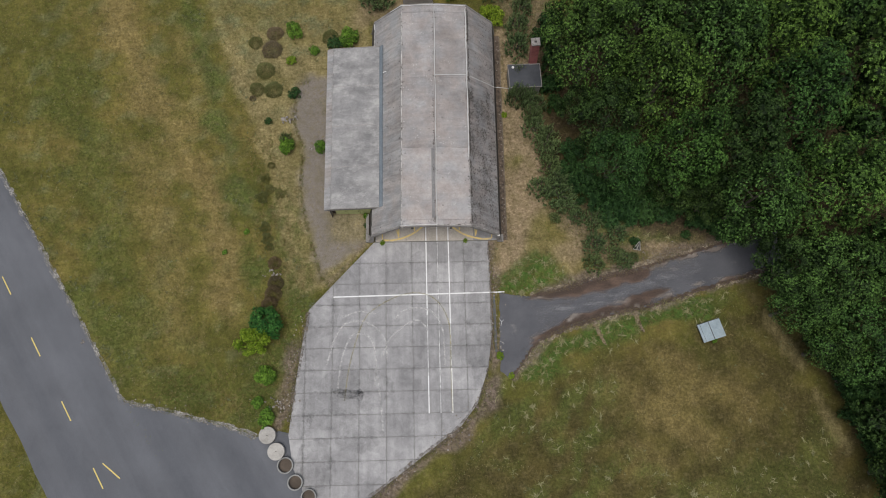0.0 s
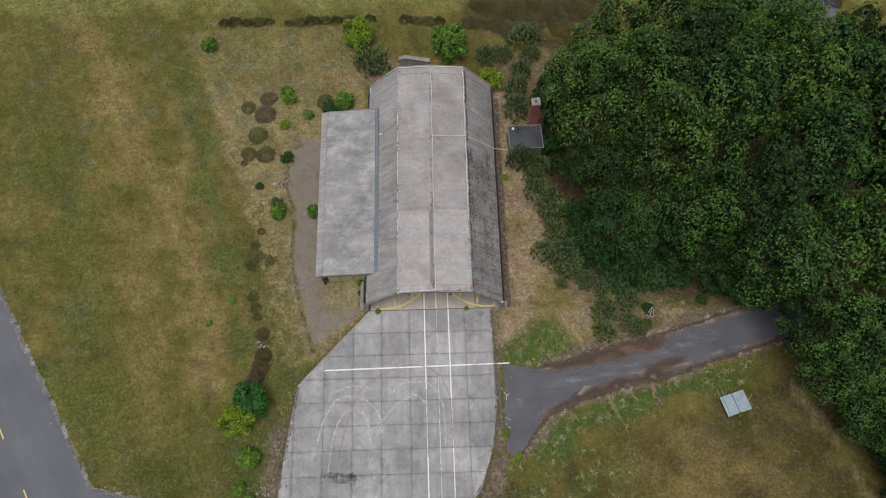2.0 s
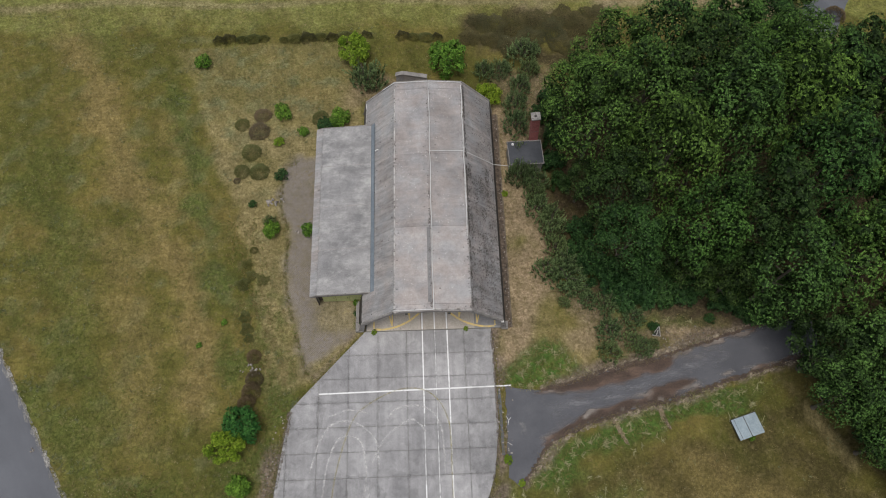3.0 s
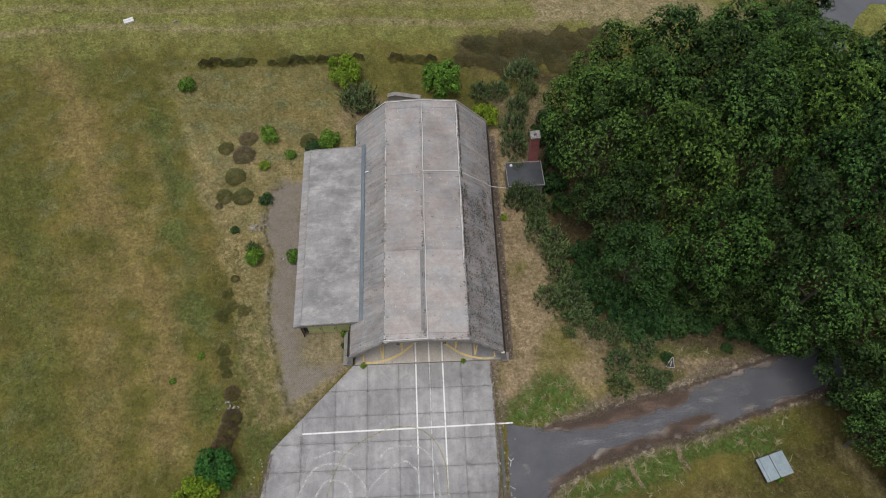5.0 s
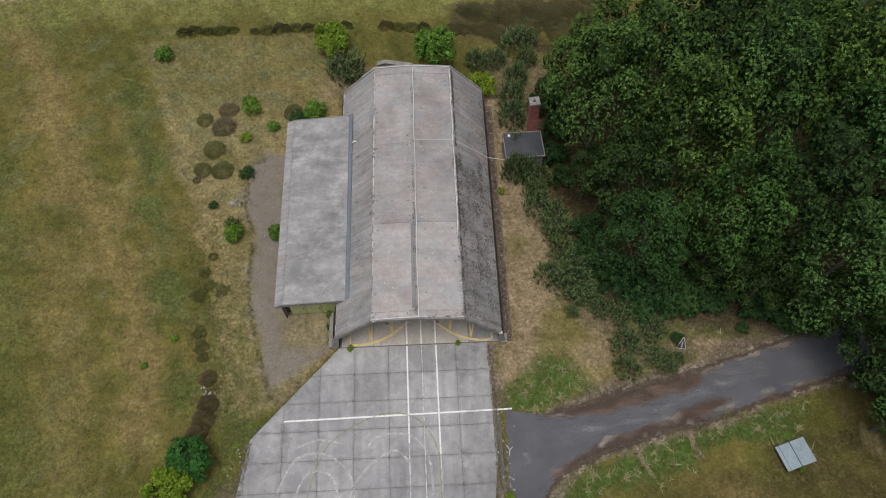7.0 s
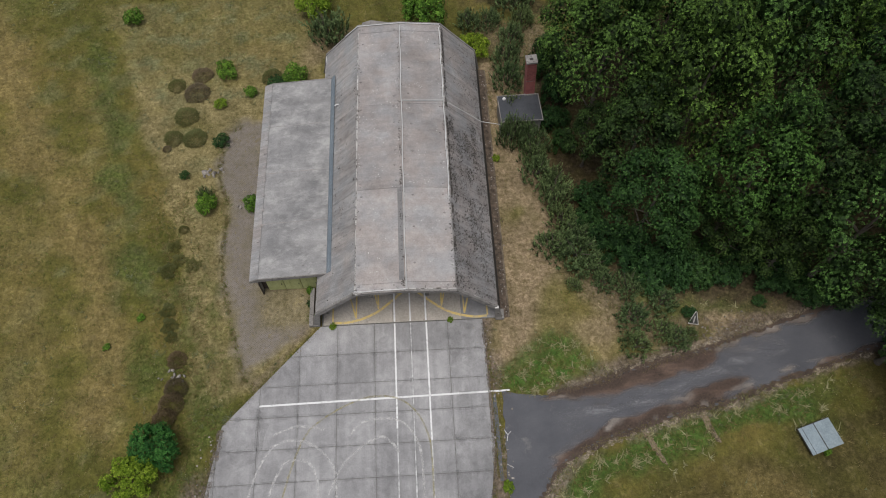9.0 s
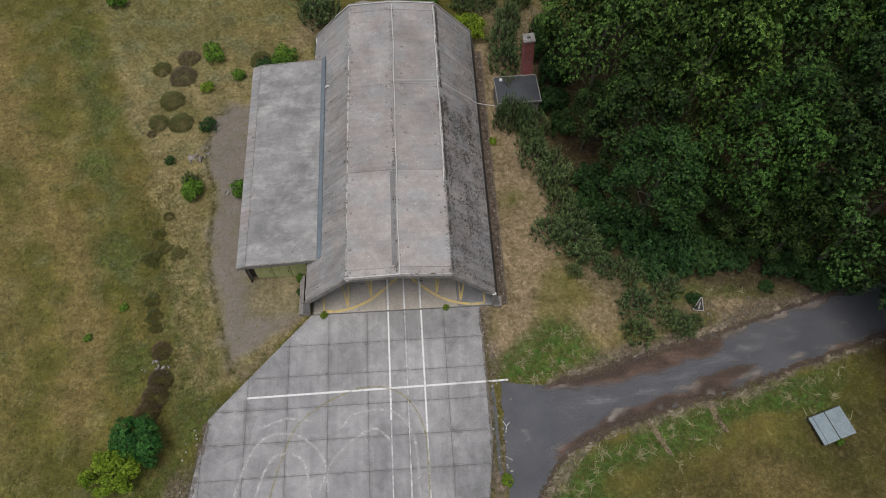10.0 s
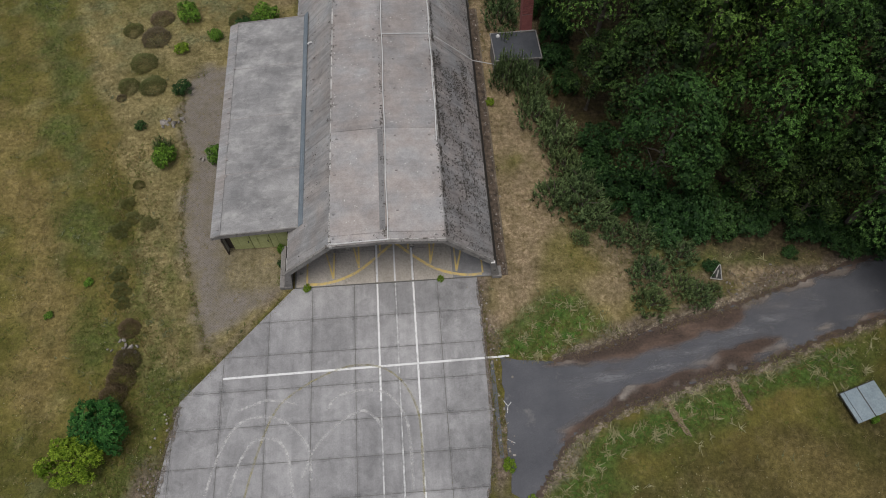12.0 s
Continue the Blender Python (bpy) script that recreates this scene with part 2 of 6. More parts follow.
LITTER = rough_surface("damp leaf litter", (0.035, 0.027, 0.021), (0.16, 0.12, 0.09), 2.5, 9, 0.95, 0.03)
RUST = rough_surface("dead leaves and twigs", (0.05, 0.035, 0.025), (0.14, 0.1, 0.07), 3, 18, 0.85, 0.004)
WALL = rough_surface("grey render", (0.22, 0.21, 0.19), (0.3, 0.29, 0.27), 0.7, 10, 0.9, 0.004, (0.13, 0.13, 0.11), 1.1, 0.62)
TAR = rough_surface("grey roofing felt", (0.038, 0.042, 0.05), (0.066, 0.071, 0.082), 0.7, 12, 0.85, 0.005, (0.11, 0.11, 0.11), 1.8, 0.68)
BRICK = rough_surface("red brick", (0.23, 0.075, 0.068), (0.31, 0.105, 0.095), 2.5, 14, 0.85, 0.004, None, 1, 0.6, 0.2)
MORTAR = rough_surface("mortar", (0.2, 0.17, 0.15), (0.28, 0.25, 0.22), 2, 14, 0.9)
WELL = rough_surface("precast ring concrete", (0.32, 0.305, 0.28), (0.45, 0.43, 0.4), 1.2, 9, 0.85, 0.006, (0.28, 0.25, 0.22), 2, 0.62, 0.08)
WELL_DARK = rough_surface("weathered ring concrete", (0.2, 0.2, 0.19), (0.3, 0.3, 0.29), 1.2, 9, 0.9, 0.006, (0.13, 0.12, 0.1), 2, 0.6, 0.08)
ZINC = rough_surface("pale zinc sheet", (0.27, 0.34, 0.385), (0.37, 0.44, 0.48), 0.8, 8, 0.42, 0.002, (0.24, 0.27, 0.27), 1.5, 0.66, 0.04, 0.35)
SIGN_WHITE = rough_surface("white sign sheet", (0.6, 0.6, 0.6), (0.72, 0.72, 0.72), 2, 10, 0.5)
BARK = rough_surface("bark", (0.06, 0.05, 0.04), (0.13, 0.11, 0.085), 1.5, 9, 0.95, 0.03)
RUBBLE = rough_surface("broken concrete rubble", (0.17, 0.15, 0.13), (0.36, 0.33, 0.3), 2, 9, 0.95, 0.01, None, 1, 0.6, 0.25)
EDGE = film("pale crumbled road edge", (0.19, 0.18, 0.165), (0.4, 0.385, 0.36), 0.42, 0.9, 0.22)
VERGE_FILM = film("dry crumbled verge", (0.13, 0.1, 0.07), (0.36, 0.3, 0.22), 0.42, 0.9, 0.2)
SOIL_RIM = film("dark damp verge soil", (0.035, 0.024, 0.018), (0.1, 0.068, 0.05), 0.22, 1.0, 0.15)
SANDY = film("sandy rut", (0.15, 0.115, 0.07), (0.27, 0.21, 0.14), 0.36, 0.9)
DIRT = rough_surface("damp ring soil", (0.06, 0.046, 0.036), (0.12, 0.095, 0.075), 0.6, 9, 0.9, 0.01, (0.22, 0.19, 0.165), 0.7, 0.62)
VERGE = rough_surface("crumbling kerb rubble and dry weeds", (0.085, 0.066, 0.045), (0.19, 0.155, 0.115), 0.9, 5, 0.95, 0.03, (0.07, 0.055, 0.045), 0.8, 0.56)
OAK = leaf_material("oak leaves", (0.0035, 0.013, 0.002), (0.178, 0.35, 0.078), 0.14, "sprig", 0.2)
OAK_LIGHT = leaf_material("pale oak leaves", (0.0045, 0.017, 0.002), (0.203, 0.385, 0.075), 0.14, "sprig", 0.16)
MAPLE = leaf_material("maple leaves", (0.008, 0.028, 0.006), (0.1, 0.22, 0.05), 0.14, "sprig", 0.06)
MAPLE_DARK = leaf_material("dark maple leaves", (0.004, 0.014, 0.002), (0.105, 0.19, 0.045), 0.14, "sprig", 0.08)
DARK_LEAF = leaf_material("dark green leaves", (0.008, 0.028, 0.007), (0.075, 0.165, 0.045), 0.1, "sprig")
GREEN = leaf_material("fresh green leaves", (0.045, 0.105, 0.012), (0.25, 0.45, 0.06), 0.25, "sprig")
LIME = leaf_material("yellow green leaves", (0.1, 0.18, 0.012), (0.4, 0.54, 0.06), 0.25, "sprig")
EMERALD = leaf_material("deep green leaves", (0.02, 0.085, 0.018), (0.13, 0.33, 0.07), 0.25, "sprig")
BROOM = leaf_material("broom twigs", (0.012, 0.026, 0.009), (0.235, 0.325, 0.13), 0.15, "sprig")
DARK_HEATHER = leaf_material("dark brown heather", (0.04, 0.04, 0.016), (0.145, 0.128, 0.054), 0.1)
HEATHER = leaf_material("brown heather", (0.09, 0.068, 0.04), (0.3, 0.23, 0.14), 0.1)
GREEN_HEATHER = leaf_material("olive heather", (0.072, 0.08, 0.024), (0.215, 0.215, 0.08), 0.1)
STRAW = leaf_material("dry grass", (0.17, 0.13, 0.05), (0.46, 0.38, 0.2), 0.45)
BLADE = leaf_material("green grass", (0.09, 0.12, 0.026), (0.25, 0.28, 0.085), 0.45)
PALE_WEED = leaf_material("grey green weeds", (0.15, 0.16, 0.07), (0.36, 0.37, 0.22), 0.4)
FLOWER = leaf_material("pale seed heads", (0.22, 0.21, 0.12), (0.42, 0.4, 0.29), 0.1)
PALE_STRAW = leaf_material("pale dry grass", (0.3, 0.27, 0.13), (0.55, 0.5, 0.3), 0.3)
TWIG = leaf_material("dry twigs", (0.13, 0.095, 0.07), (0.5, 0.42, 0.33), 0.3)


# ---- mesh helpers ----
def link(name, mesh, mat, parent=None, label=""):
    if mat and not mesh.materials:
        mesh.materials.append(mat)
    ob = new(name, mesh)
    ob.parent = parent
    return tagged(ob, label)


def part(name, bm, mat, parent, label=""):
    """Links a bmesh as one mesh object under a thing or part."""
    mesh = bpy.data.meshes.new(name)
    bm.to_mesh(mesh)
    bm.free()
    return link(name, mesh, mat, parent, label)


def box(bm, x0, y0, z0, x1, y1, z1, bevel=0.0):
    r = bmesh.ops.create_cube(bm, size=1)
    for v in r["verts"]:
        v.co = ((x0 + x1) / 2 + v.co.x * (x1 - x0), (y0 + y1) / 2 + v.co.y * (y1 - y0), (z0 + z1) / 2 + v.co.z * (z1 - z0))
    if bevel:
        edges = list({e for v in r["verts"] for e in v.link_edges})
        bmesh.ops.bevel(bm, geom=edges, offset=bevel, segments=2, profile=0.7, affect="EDGES")
    return bm


def boxed(x0, y0, z0, x1, y1, z1, bevel=0.0):
    return box(bmesh.new(), x0, y0, z0, x1, y1, z1, bevel)


def prism(bm, outline, z0, z1):
    """An upright prism over a plan outline."""
    low = [bm.verts.new((x, y, z0)) for x, y in outline]
    top = [bm.verts.new((x, y, z1)) for x, y in outline]
    k = len(outline)
    bm.faces.new(top)
    bm.faces.new(low[::-1])
    for i in range(k):
        j = (i + 1) % k
        bm.faces.new((low[i], low[j], top[j], top[i]))
    bmesh.ops.recalc_face_normals(bm, faces=bm.faces)
    if k > 12:
        bmesh.ops.triangulate(bm, faces=[f for f in bm.faces if len(f.verts) > 4], ngon_method="EAR_CLIP")
    return bm


def extrude_y(bm, section, y0, y1):
    """A section in x and z drawn out along y."""
    a = [bm.verts.new((x, y0, z)) for x, z in section]
    b = [bm.verts.new((x, y1, z)) for x, z in section]
    k = len(section)
    bm.faces.new(a)
    bm.faces.new(b[::-1])
    for i in range(k):
        j = (i + 1) % k
        bm.faces.new((a[j], a[i], b[i], b[j]))
    bmesh.ops.recalc_face_normals(bm, faces=bm.faces)
    return bm


def tube(bm, pts, radii, sides=6):
    """A round bar along points, with a radius at each."""
    rings = []
    for i, p in enumerate(pts):
        a, b = Vector(pts[max(i - 1, 0)]), Vector(pts[min(i + 1, len(pts) - 1)])
        d = (b - a).normalized()
        u = d.cross(Vector((0.31, 0.17, 0.93))).normalized()
        w = d.cross(u)
        r = radii[i] if isinstance(radii, (list, tuple)) else radii
        rings.append([bm.verts.new(Vector(p) + r * (math.cos(q) * u + math.sin(q) * w)) for q in (2 * math.pi * k / sides for k in range(sides))])
    for a, b in zip(rings, rings[1:]):
        for k in range(sides):
            j = (k + 1) % sides
            bm.faces.new((a[k], a[j], b[j], b[k]))
    bm.faces.new(rings[0][::-1])
    bm.faces.new(rings[-1])
    bmesh.ops.recalc_face_normals(bm, faces=bm.faces)
    return bm


def curve_points(pts, steps=10, closed=False):
    """A smooth plan curve through a few points."""
    k, out = len(pts), []
    P = [Vector((*p, 0)) for p in pts]
    for i in range(k if closed else k - 1):
        p0, p1, p2, p3 = (P[(i + d) % k] if closed else P[min(max(i + d, 0), k - 1)] for d in (-1, 0, 1, 2))
        for s in range(steps):
            t = s / steps
            q = 0.5 * (2 * p1 + (p2 - p0) * t + (2 * p0 - 5 * p1 + 4 * p2 - p3) * t * t + (3 * p1 - p0 - 3 * p2 + p3) * t ** 3)
            out.append((q.x, q.y))
    if not closed:
        out.append(tuple(pts[-1]))
    return out


def ribbon(bm, pts, width, z, ragged=0.0):
    """A flat painted strip along plan points."""
    rows = []
    for i, p in enumerate(pts):
        a, b = pts[max(i - 1, 0)], pts[min(i + 1, len(pts) - 1)]
        d = Vector((b[0] - a[0], b[1] - a[1], 0)).normalized()
        s = Vector((-d.y, d.x, 0)) * width / 2
        jl, jr = (1 + ragged * (random.random() - 0.5) for _ in range(2))
        c = Vector((*p, z))
        rows.append((bm.verts.new(c - s * jl), bm.verts.new(c + s * jr)))
    for (a, b), (c, d) in zip(rows, rows[1:]):
        bm.faces.new((a, c, d, b))
    return bm


def ragged(outline, step, amount, seed=0):
    """A plan outline with points every step and an uneven edge."""
    r, out = random.Random(seed), []
    for (ax, ay), (bx, by) in zip(outline, outline[1:] + outline[:1]):
        k = max(1, round(math.dist((ax, ay), (bx, by)) / step))
        for i in range(k):
            out.append((ax + (bx - ax) * i / k + r.uniform(-amount, amount), ay + (by - ay) * i / k + r.uniform(-amount, amount)))
    return out


def clip(poly, outline):
    """The part of a convex plan polygon inside a convex outline (counter-clockwise)."""
    for (ax, ay), (bx, by) in zip(outline, outline[1:] + outline[:1]):
        side = [(bx - ax) * (y - ay) - (by - ay) * (x - ax) for x, y in poly]
        out = []
        for i in range(len(poly)):
            j = (i + 1) % len(poly)
            if side[i] >= 0:
                out.append(poly[i])
            if (side[i] >= 0) != (side[j] >= 0):
                t = side[i] / (side[i] - side[j])
                out.append((poly[i][0] + t * (poly[j][0] - poly[i][0]), poly[i][1] + t * (poly[j][1] - poly[i][1])))
        poly = out
        if len(poly) < 3:
            return []
    return poly


def empty(name, m=None):
    ob = new(name)
    if m:
        ob.matrix_world = m
    return ob


def quads(name, centres, ups, lengths, widths, rng, fold=0.25):
    """Many small leaves as one mesh: each a kite folded along its middle, at a centre, facing ups."""
    k = len(centres)
    r = rng.normal(size=(k, 3))
    u = ups / np.linalg.norm(ups, axis=1, keepdims=True)
    a = np.cross(u, r)
    a /= np.linalg.norm(a, axis=1, keepdims=True)
    b = np.cross(u, a)
    L, W = lengths[:, None], widths[:, None]
    v = np.stack([centres - a * L / 2, centres - b * W / 2 + u * W * fold, centres + a * L / 2, centres + b * W / 2 + u * W * fold], 1).reshape(-1, 3)
    return faces_mesh(name, v, np.arange(4 * k).reshape(k, 4))


def blades(name, bases, tips, widths, rng):
    """Many narrow upright blades as one mesh."""
    k = len(bases)
    d = tips - bases
    s = np.cross(d, np.array([0, 0, 1.0]) + rng.normal(size=(k, 3)) * 0.35)
    s /= np.linalg.norm(s, axis=1, keepdims=True) + 1e-9
    w = widths[:, None]
    v = np.stack([bases - s * w / 2, bases + s * w / 2, tips + s * w * 0.2, tips - s * w * 0.2], 1).reshape(-1, 3)
    return faces_mesh(name, v, np.arange(4 * k).reshape(k, 4))


def faces_mesh(name, v, f):
    mesh = bpy.data.meshes.new(name)
    k = len(f)
    mesh.vertices.add(len(v))
    mesh.vertices.foreach_set("co", v.astype(np.float32).ravel())
    mesh.loops.add(4 * k)
    mesh.loops.foreach_set("vertex_index", f.astype(np.int32).ravel())
    mesh.polygons.add(k)
    mesh.polygons.foreach_set("loop_start", np.arange(0, 4 * k, 4, dtype=np.int32))
    mesh.update(calc_edges=True)
    mesh.validate()
    return mesh


# ---- ground: one sheet to the horizon, with its kinds of cover ----
def bands(lo, hi, step, far):
    """Coordinates close together within lo to hi, wider outside."""
    mid = list(np.arange(lo, hi + step / 2, step))
    out, gap, v = [], step, hi
    while v < far:
        gap *= 1.6
        v += gap
        out.append(v)
    left, gap, v = [], step, lo
    while v > -far:
        gap *= 1.6
        v -= gap
        left.append(v)
    return np.array(left[::-1] + mid + out)


def smooth(x, a, b):
    t = np.clip((x - a) / (b - a), 0, 1)
    return t * t * (3 - 2 * t)


def along(px, py, pts):
    """Distance from plan points to a broken line."""
    d = np.full(px.shape, 1e9)
    for (ax, ay), (bx, by) in zip(pts, pts[1:]):
        L = (bx - ax) ** 2 + (by - ay) ** 2
        t = np.clip(((px - ax) * (bx - ax) + (py - ay) * (by - ay)) / L, 0, 1)
        d = np.minimum(d, np.hypot(px - ax - t * (bx - ax), py - ay - t * (by - ay)))
    return d


def lumps(px, py, seed, size):
    """Soft random waves of about a size in metres, -1 to 1."""
    r = np.random.RandomState(seed)
    out = 0
    for _ in range(7):
        q, k = r.uniform(0, 2 * math.pi), 2 * math.pi / (size * r.uniform(0.7, 1.6))
        out = out + np.sin(k * (px * math.cos(q) + py * math.sin(q)) + r.uniform(0, 6.28))
    return out / 3.2


def inside(px, py, poly):
    hit = np.zeros(px.shape, bool)
    for (ax, ay), (bx, by) in zip(poly, poly[1:] + poly[:1]):
        c = (ay > py) != (by > py)
        with np.errstate(divide="ignore", invalid="ignore"):
            hit ^= c & (px < (bx - ax) * (py - ay) / (by - ay) + ax)
    return hit


FOREST = [(13.3, 11.5), (15.5, 9), (19, 6.5), (23, 5.4), (27, 6), (31, 5.4), (34.5, 3), (38.4, -3.5), (41.6, -10), (44.2, -15), (48.5, -26), (70, -60), (130, -60), (130, 42), (60, 36), (40, 36), (24, 37), (15, 32), (13.4, 27), (13.4, 20)]


YARD = [(-15.2, 23.9), (-17.0, 23.0), (-17.2, 18), (-16.1, 14.5), (-16.2, 9), (-15.4, 5), (-14.7, 2.4), (-14.2, -0.6), (-13.7, -1.5), (-13.0, -1.4), (-8.6, 2.4), (-7.7, 3.0), (-7.7, 6.0), (-11.8, 6.3), (-11.8, 24)]


def area(px, py, poly, wobble, soft):
    """How far plan points lie inside an outline with a soft, uneven edge."""
    d = along(px, py, poly + poly[:1])
    return smooth(np.where(inside(px, py, poly), d, -d) + wobble, -soft, soft)


def cover(px, py):
    """How far each kind of ground cover shows at plan points: dry, lush, bare, heath, litter (with painted tree shade),
    pale.
    """
    w = lumps(px, py, 1, 6) * 1.6 + lumps(px, py, 2, 2.2) * 0.7
    dry = 0.95 * smooth(-along(px, py, [(-48, 50), (-41.7, 36.6), (-37.1, 26.7), (-32.6, 18.6), (-27.8, 10.6), (-24.8, 3.4), (-25, -4)]) + w * 0.9, -3.6, -0.2)
    dry = np.maximum(dry, 0.6 * smooth(-along(px, py, [(-36, 14), (-32, 4), (-30, -6)]) + w * 1.4, -4.5, 0))
    dry = np.maximum(dry, 0.45 * smooth(-along(px, py, [(-31, 30), (-28, 19), (-25, 12)]) + w, -2.2, 0))
    dry = np.maximum(dry, 0.6 * smooth(-np.hypot(px - 26, (py + 17) * 1.2) + w * 2.4, -11, -2))
    lush = smooth(-along(px, py, [(-31.5, 35.3), (-27.9, 25.6), (-25.6, 16.3), (-23.2, 9.2), (-21.8, 4), (-20.6, -3), (-20, -16)]) + w * 0.7, -1.8, 0.3)
    lush = np.maximum(lush, smooth(-along(px, py, [(-40, -3), (-34, -12), (-26, -14), (-20, -16)]) + w, -4, 0) * 0.8)
    lush = np.maximum(lush, 0.55 * smooth(-along(px, py, [(-46, 24), (-41, 13), (-39, 4), (-33, -7)]) + w * 1.5, -5, -0.5))
    lush = np.maximum(lush, 0.5 * smooth(-along(px, py, [(-50, 62), (-46, 50), (-40, 42)]) + w * 1.5, -5, -0.5))
    lush = np.maximum(lush, smooth(-along(px, py, [(9.5, -13.5), (13, -10.6), (20, -8.2), (28, -6), (33, -5)]) + w * 0.8, -2.6, -0.3) * 0.95)
    lush = np.maximum(lush, 0.85 * smooth(-along(px, py, [(7, -18), (12, -14.5), (16, -18), (14, -30)]) + w * 1.4, -6.5, -1) * smooth(lumps(px, py, 92, 2.6), -0.7, 0.5))
    lush = np.maximum(lush, 0.5 * smooth(-along(px, py, [(20, -30), (30, -27), (40, -24)]) + w * 1.5, -5, -1))
    lush = np.maximum(lush, 0.75 * area(px, py, [(-18.2, -5), (-19.2, 6), (-16.2, 8), (-15.2, 3), (-14, -2), (-15, -5)], w * 0.4, 1.0) * smooth(lumps(px, py, 51, 2.4), -0.3, 0.7))
    lush = np.maximum(lush, smooth(-along(px, py, [(-16.3, -4.5), (-17.2, -9), (-18.6, -14), (-20, -17.5)]) + w * 0.6, -1.8, -0.4))
    lush = np.maximum(lush, 0.95 * area(px, py, [(19, 3), (22, 1.2), (24, 2.6), (27, 1.9), (31, 2.2), (30, 4), (24, 5), (19, 5)], w * 0.4, 0.8) * smooth(lumps(px, py, 83, 1.7), -1.2, 0.2))
    pale = area(px, py, [(-32, 40.5), (-28.4, 34), (-26.4, 27.9), (-24.9, 23.3), (-22.6, 18.9), (-20.8, 14.1), (-19.0, 7.8), (-17, -4), (-13, -2.5), (-8, 2), (-8, 42)], w * 0.25, 0.6) * (0.45 + 0.55 * smooth(w, -3.0, 0.6)) * (1 - 0.5 * smooth(py + w, 28, 34))
    pale = np.maximum(pale, 0.6 * smooth(py + w * 0.8, 43.5, 47) * smooth(-px, -45, -20) * smooth(lumps(px, py, 9, 9), -1.4, 1.0))
    pale = np.maximum(pale, 0.8 * smooth(-along(px, py, [(35.8, -4), (39.3, -9.7), (41.8, -15.2), (46, -26)]) + w * 0.3, -0.7, -0.1))
    pale = np.maximum(pale, 0.6 * area(px, py, [(9, -1), (10, 9), (13, 5), (17.5, 2), (17.5, -2.2), (13, -0.6)], w * 0.6, 1.0))
    bare = area(px, py, [(6.5, -2.9), (6.5, 2.4), (7.7, 2.6), (7.7, 31), (11, 31), (12, 22), (15, 15), (13.5, 8), (10.8, 3.5), (9.6, -0.6)], w * 0.35, 0.9) * smooth(w, -3.4, -0.6)
    bare = np.maximum(bare, 0.7 * smooth(-np.hypot(px - 15.2, py - 1.6) + w * 0.8, -2.6, -0.6))
    bare = np.maximum(bare, area(px, py, [(24.0, -1.0), (24.2, 0.8), (25.0, 2.0), (27, 1.6), (28.8, 1.1), (31, 1.4), (33, 1.8), (33, 1.0), (28, -0.4)], w * 0.5, 0.8) * smooth(lumps(px, py, 81, 1.3), -1.2, 0.4))
    bare = np.maximum(bare, 0.8 * smooth(-along(px, py, [(-8, 33), (-3, 34)]) + w * 0.4, -3, -1))
    heath = area(px, py, [(4, 41), (6, 45.5), (24, 47), (24, 36), (9, 38)], w * 0.5, 0.8) * smooth(w, -2.2, 0.0)
    litter = smooth(w * 0.4 + np.where(inside(px, py, FOREST), 1, -1) * along(px, py, FOREST + FOREST[:1]), -1.5, 1.2)
    # band below the wood: litter at full strength, its dark tone painting tree shade too
    litter = np.maximum(litter, area(px, py, [(23.5, 4.0), (26, 3.5), (28.5, 2.6), (30.5, 2.0), (33, 1.6), (36, 1.5), (37, 5), (30, 7), (23, 7)], w * 0.5, 0.9))
    gravel = area(px, py, YARD, w * 0.35, 0.7) * smooth(w, -3.2, -1.0) * (1 - 0.65 * area(px, py, [(-12.6, 3.0), (-8.0, 3.0), (-8.0, 6.2), (-12.6, 6.2)], w * 0.4, 0.9))
    soil = smooth(-along(px, py, [(-15.2, -6.2), (-15.9, -9.6), (-16.9, -13.0), (-17.3, -16.6), (-17.7, -18.0)]) + w * 0.4, -1.0, -0.3) * smooth(-py + w, 7, 12)
    soil = np.maximum(soil, area(px, py, [(-16.0, -10.5), (-17.6, -12.6), (-18.2, -14.5), (-17.6, -17.6), (-16.4, -17.8), (-15.9, -14)], w * 0.35, 0.4))
    soil = np.maximum(soil, smooth(-along(px, py, [(6.1, 2.2), (6.1, -10.5), (6.2, -13.2), (5.2, -15.8), (3.0, -18.9), (-1.2, -21.7), (-5, -24.2), (-9, -27.5)]) + w * 0.3, -1.1, -0.3))
    soil = np.maximum(soil, 0.5 * smooth(-along(px, py, [(-12.4, -2.2), (-8.4, 2.2)]) + w * 0.2, -0.5, -0.1))
    soil = np.maximum(soil, 0.9 * smooth(-along(px, py, [(12, -3.7), (14.8, -3.0), (17.8, -2.1), (24.3, -0.6), (33, 1.8)]) + w * 0.25, -1.1, -0.35))
    soil = np.maximum(soil, 0.9 * smooth(-along(px, py, [(8.2, -13.9), (11.8, -9.7), (17.6, -7.6), (24.3, -6.1), (31.2, -4.0), (37, -2.6)]) + w * 0.2, -0.35, 0.05))
    green = area(px, py, [(6.5, -2.4), (7.8, -1.5), (9.6, -0.1), (11.3, 1.2), (13.2, 0.7), (14.2, -1.4), (15.4, -2.8), (13.6, -3.4), (9.7, -4.2), (6.9, -3.8)], w * 0.3, 0.5) * (0.7 + 0.3 * smooth(lumps(px, py, 61, 1.6), -1.0, 0.5))
    green = np.maximum(green, 0.75 * smooth(-along(px, py, [(9.8, -13.4), (12.8, -10.6), (18, -8.5), (24, -7), (30, -5.3)]) + w * 0.6, -1.8, -0.6))
